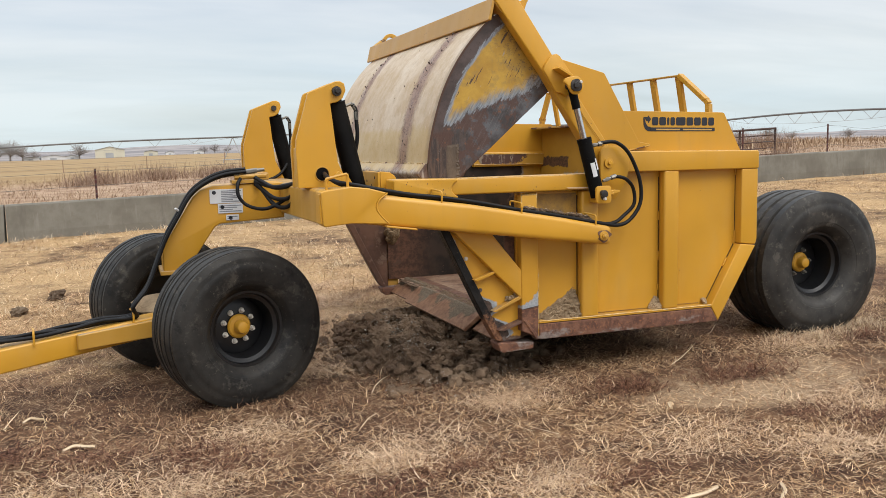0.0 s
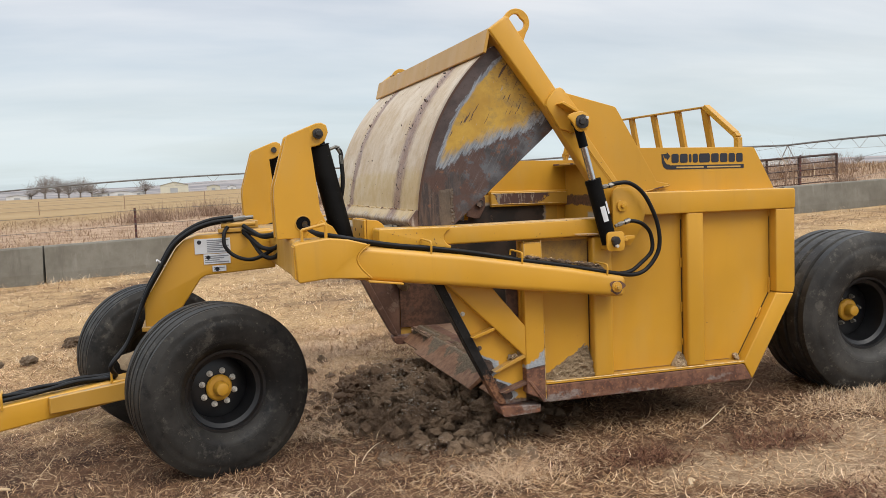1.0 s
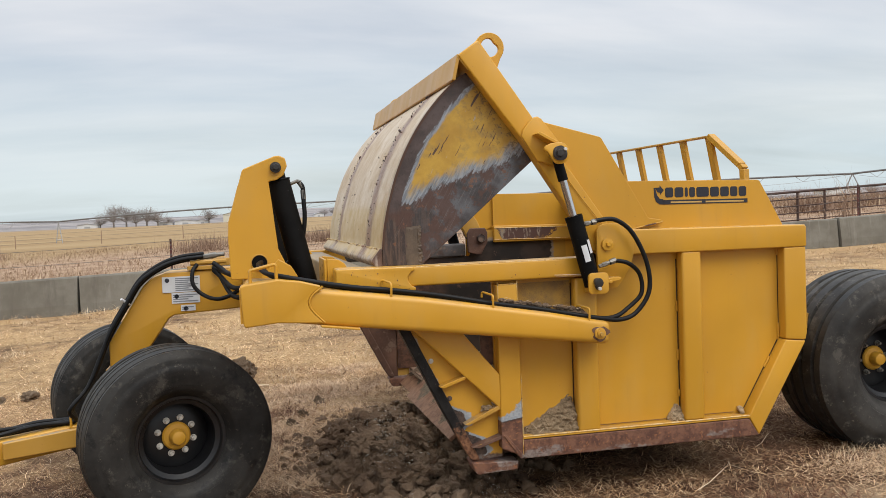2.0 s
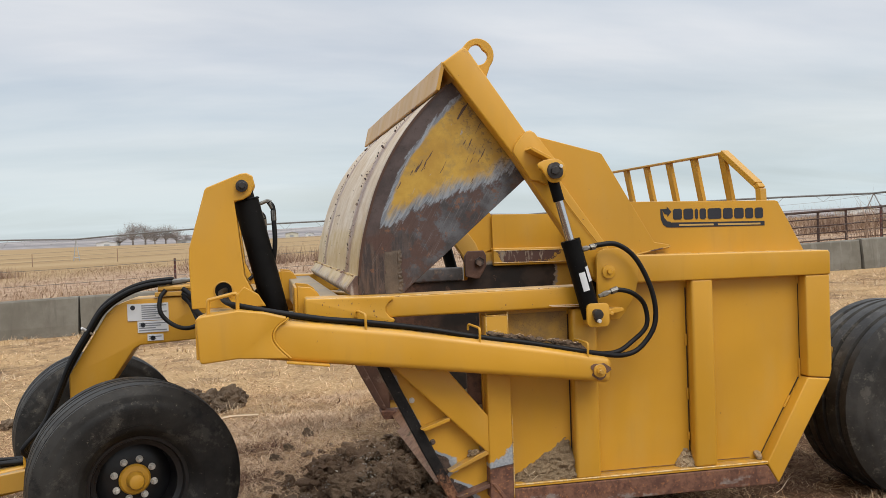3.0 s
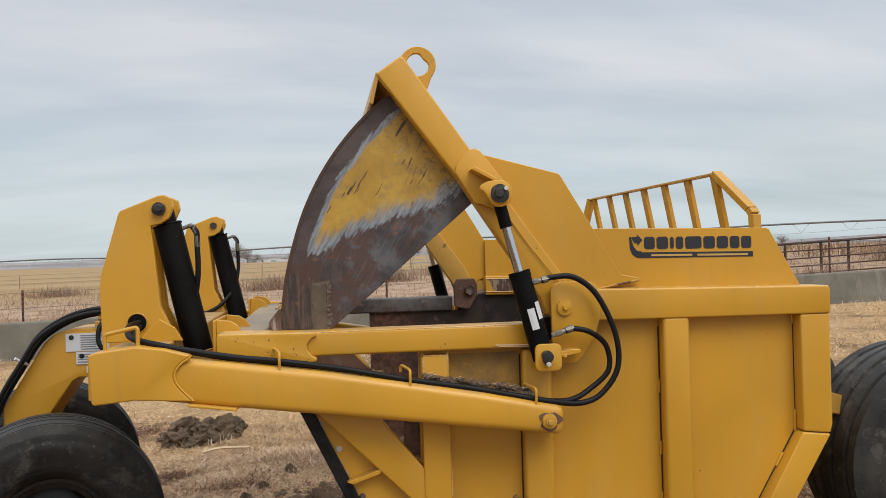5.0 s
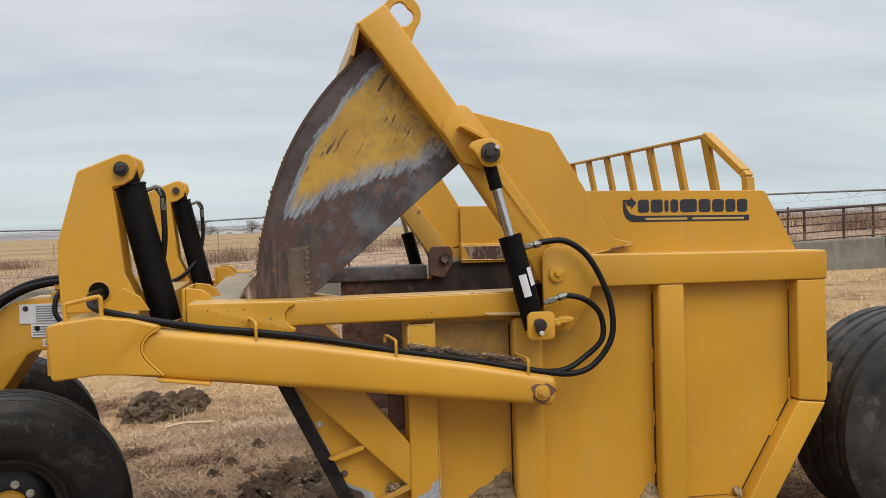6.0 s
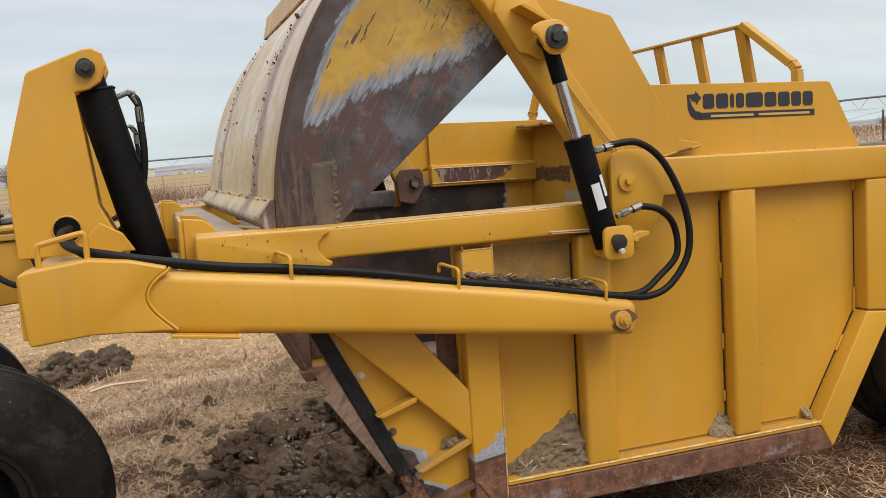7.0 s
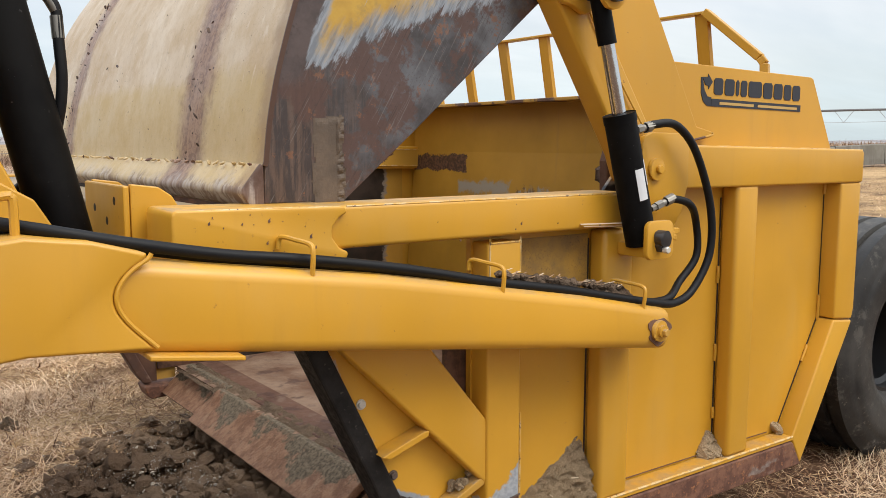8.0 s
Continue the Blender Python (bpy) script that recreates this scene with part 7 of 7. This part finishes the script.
def scrub(at, r, h, seed, twigs=900):
    """A bare bush: many thin twigs fanning from its foot."""
    g = np.random.default_rng(seed)
    n = twigs
    a, tilt = g.uniform(0, 6.283, n), np.abs(g.normal(0, 0.75, n))
    ln = h * g.uniform(0.4, 1.05, n)
    foot = np.column_stack([at[0] + g.normal(0, r * 0.35, n), at[1] + g.normal(0, r * 0.35, n), np.full(n, float(height(*at)))])
    d = np.column_stack([np.sin(tilt) * np.cos(a), np.sin(tilt) * np.sin(a), np.cos(tilt)])
    mid = foot + d * (ln * 0.6)[:, None]
    tip = mid + (d + g.normal(0, 0.45, (n, 3))) * (ln * 0.4)[:, None]
    s = np.column_stack([-np.sin(a), np.cos(a), np.zeros(n)]) * 0.011
    co = np.stack([foot - s, foot + s, mid - s * 0.7, mid + s * 0.7, tip], 1).reshape(-1, 3)
    faces = []
    for k in range(n):
        faces += [(k * 5, k * 5 + 1, k * 5 + 3, k * 5 + 2), (k * 5 + 2, k * 5 + 3, k * 5 + 4)]
    me = bpy.data.meshes.new("scrub_bush")
    me.from_pydata(co.tolist(), [], faces)
    me.materials.append(scrub_mat)
    return tagged(new("scrub_bush", me), "bare brown scrub bush in the weeds", "bush", "scrub bushes")


for k, (x, y, r, h) in enumerate(((-1.2, 44, 2.2, 0.9), (1.6, 47, 2.4, 1.0), (4.8, 46, 2.0, 0.9), (8.5, 52, 2.6, 0.9), (-14, 52, 2.4, 0.7), (13.4, 22.5, 0.9, 0.75), (15.2, 22.8, 1.1, 0.75), (21.5, 23.5, 0.8, 0.8),
                                  (19.6, 24.0, 0.7, 1.9), (30, 40, 2.4, 1.4), (38, 46, 2.6, 1.4), (46, 52, 2.6, 1.5))):
    scrub((x, y), r, h, 60 + k, 70 if h > 1.8 else 900)

# ---- irrigation pivot ----
TOWERS = ((-92, 104, 1.9), (-40, 102, 2.05), (-19.5, 100.5, 2.16), (10.7, 90, 3.15), (27, 83, 2.95), (52, 64, 3.5), (59, 49, 3.8), (66, 26, 3.9))
pivot = thing("irrigation_pivot", (20, 86, float(height(20, 86))), "long galvanised irrigation pivot on towers", "irrigation pivot")
for k, (x, y, top) in enumerate(TOWERS):
    z0 = float(height(x, y))
    a, b = TOWERS[max(k - 1, 0)], TOWERS[min(k + 1, len(TOWERS) - 1)]
    ln = math.hypot(b[0] - a[0], b[1] - a[1])
    half = 0.35 if k == 2 else 1.1
    ax, ay = (b[0] - a[0]) / ln * half, (b[1] - a[1]) / ln * half
    part("tower", join(rod((x - ax, y - ay, z0), (x, y, top), 0.05, n=6), rod((x + ax, y + ay, z0), (x, y, top), 0.05, n=6), rod((x - ax, y - ay, z0 + 0.35), (x + ax, y + ay, z0 + 0.35), 0.06, n=6)), galv, pivot)
for (x0, y0, za), (x1, y1, zb) in zip(TOWERS, TOWERS[1:]):
    pts, low = [], []
    for i in range(9):
        f = i / 8
        pts.append((x0 + (x1 - x0) * f, y0 + (y1 - y0) * f, za + (zb - za) * f + 0.22 * math.sin(math.pi * f)))
        low.append((pts[-1][0], pts[-1][1], pts[-1][2] - 0.85 * math.sin(math.pi * f) ** 0.6 - 0.05))
    span = part("span_pipe", hose(pts, 0.085, 8, 3), pipe_grey, pivot)
    part("truss_rod", hose(low, 0.014, 5, 3), galv, span)
    for i in range(1, 8):
        p, q = Vector(pts[i]), Vector(low[i])
        u = Vector((x1 - x0, y1 - y0, 0)).normalized() * 0.7
        part("truss_web", join(rod(p - u, q, 0.018, n=5), rod(p + u, q, 0.018, n=5)), galv, span)

# ---- farmstead on the skyline ----
def shed(x, y, w, d, h, mat, label, group="farm sheds"):
    z0 = float(height(x, y)) - 0.2
    s = thing("farm_shed", (x, y, z0), label, "shed", group)
    wall = prism([(x - w / 2, z0), (x + w / 2, z0), (x + w / 2, z0 + h * 0.72), (x, z0 + h), (x - w / 2, z0 + h * 0.72)], y, y + d, 0)
    part("wall", wall, mat, s)
    part("roof", join(prism([(x - w / 2 - 0.4, z0 + h * 0.70), (x, z0 + h), (x, z0 + h + 0.2), (x - w / 2 - 0.4, z0 + h * 0.70 + 0.2)], y - 0.4, y + d + 0.4, 0),
                      prism([(x + w / 2 + 0.4, z0 + h * 0.70), (x + w / 2 + 0.4, z0 + h * 0.70 + 0.2), (x, z0 + h + 0.2), (x, z0 + h)], y - 0.4, y + d + 0.4, 0)), roof_grey, s)
    part("door", box(x - w * 0.15, x + w * 0.12, y - 0.06, y + 0.02, z0, z0 + h * 0.45, 0), roof_grey, s)


shed(-7, 530, 16, 22, 6.6, shed_cream, "large cream metal farm shed on the skyline")
for x, w, h, m in ((16, 8, 3.6, shed_cream), (27, 5, 2.6, shed_white), (-28, 7, 2.7, shed_white), (-38, 13, 3.0, shed_white), (-50, 9, 2.4, shed_white), (44, 6, 2.6, shed_white), (-95, 12, 3.0, shed_white)):
    shed(x, 545, w, 8, h, m, "small pale farm building on the skyline")
shed(260, 330, 16, 9, 4.0, shed_white, "small pale farm building on the skyline")


def bare_tree(x, y, h, seed, thick=0.035):
    g = random.Random(seed)
    z0 = float(height(x, y)) - 0.2
    t = thing("bare_tree", (x, y, z0), "leafless winter tree on the skyline", "tree", "skyline trees")
    limbs, twigs = [], []
    foot, crotch = Vector((x, y, z0)), Vector((x, y, z0 + h * 0.16))
    limbs.append((foot, crotch, h * thick, h * thick * 0.75))
    for _ in range(17):
        a, up = g.uniform(0, 6.283), g.uniform(0.12, 1.0)
        flat = math.sqrt(max(0.0, 1 - up * up))
        tip = crotch + Vector((math.cos(a) * flat * h * 0.66, math.sin(a) * flat * h * 0.66, up * h * 0.74)) * g.uniform(0.6, 0.95)
        knee = crotch.lerp(tip, 0.45) + Vector((0, 0, h * 0.05))
        limbs += [(crotch, knee, h * 0.014, h * 0.009), (knee, tip, h * 0.009, h * 0.004)]
        for _ in range(34):
            p = (crotch.lerp(knee, g.uniform(0.5, 1)) if g.random() < 0.3 else knee.lerp(tip, g.random()))
            v = Vector((g.gauss(0, 1), g.gauss(0, 1), g.gauss(0.45, 0.7))).normalized()
            q = p + v * h * g.uniform(0.08, 0.24)
            twigs.append((p, q, 0.028, 0.014))
            for _ in range(2):
                w = (v + Vector((g.gauss(0, 0.6), g.gauss(0, 0.6), g.gauss(0.1, 0.6)))).normalized()
                s0 = p.lerp(q, g.uniform(0.4, 1))
                twigs.append((s0, s0 + w * h * g.uniform(0.05, 0.12), 0.018, 0.010))
    for name, segs, sides in (("trunk", limbs, 6), ("crown", twigs, 3)):
        co, faces = [], []
        for p, q, r0, r1 in segs:
            d = (q - p).normalized()
            s = d.orthogonal().normalized()
            u = d.cross(s)
            b = len(co)
            for c, r in ((p, r0), (q, r1)):
                for k in range(sides):
                    a = 2 * math.pi * k / sides
                    co.append(c + (s * math.cos(a) + u * math.sin(a)) * r)
            for k in range(sides):
                faces.append((b + k, b + (k + 1) % sides, b + sides + (k + 1) % sides, b + sides + k))
        me = bpy.data.meshes.new(name)
        me.from_pydata([(c - Vector((x, y, z0)))[:] for c in co], [], faces)
        me.materials.append(bark)
        ob = new(name, me)
        ob.parent = t
    return t


first = bare_tree(-24, 543, 13.5, 3)
second = bare_tree(-66, 536, 13.0, 8)
for k, (x, y, s) in enumerate(((-72, 540, 1.4), (-60, 538, 1.25), (-54, 541, 1.0), (-80, 545, 1.45), (-88, 548, 0.75), (-48, 546, 0.6), (52, 600, 0.6), (60, 610, 0.7), (68, 604, 0.55), (90, 640, 0.6),
                              (300, 360, 0.6), (312, 352, 0.7), (326, 350, 0.55), (352, 338, 0.6), (400, 300, 0.6), (240, 430, 0.6))):
    c = copy_thing(second if k % 2 else first, Matrix.Translation((x, y, float(height(x, y)) - 0.2)) @ Matrix.Rotation(k * 1.3, 4, "Z"))
    c.scale = (s, s, s)
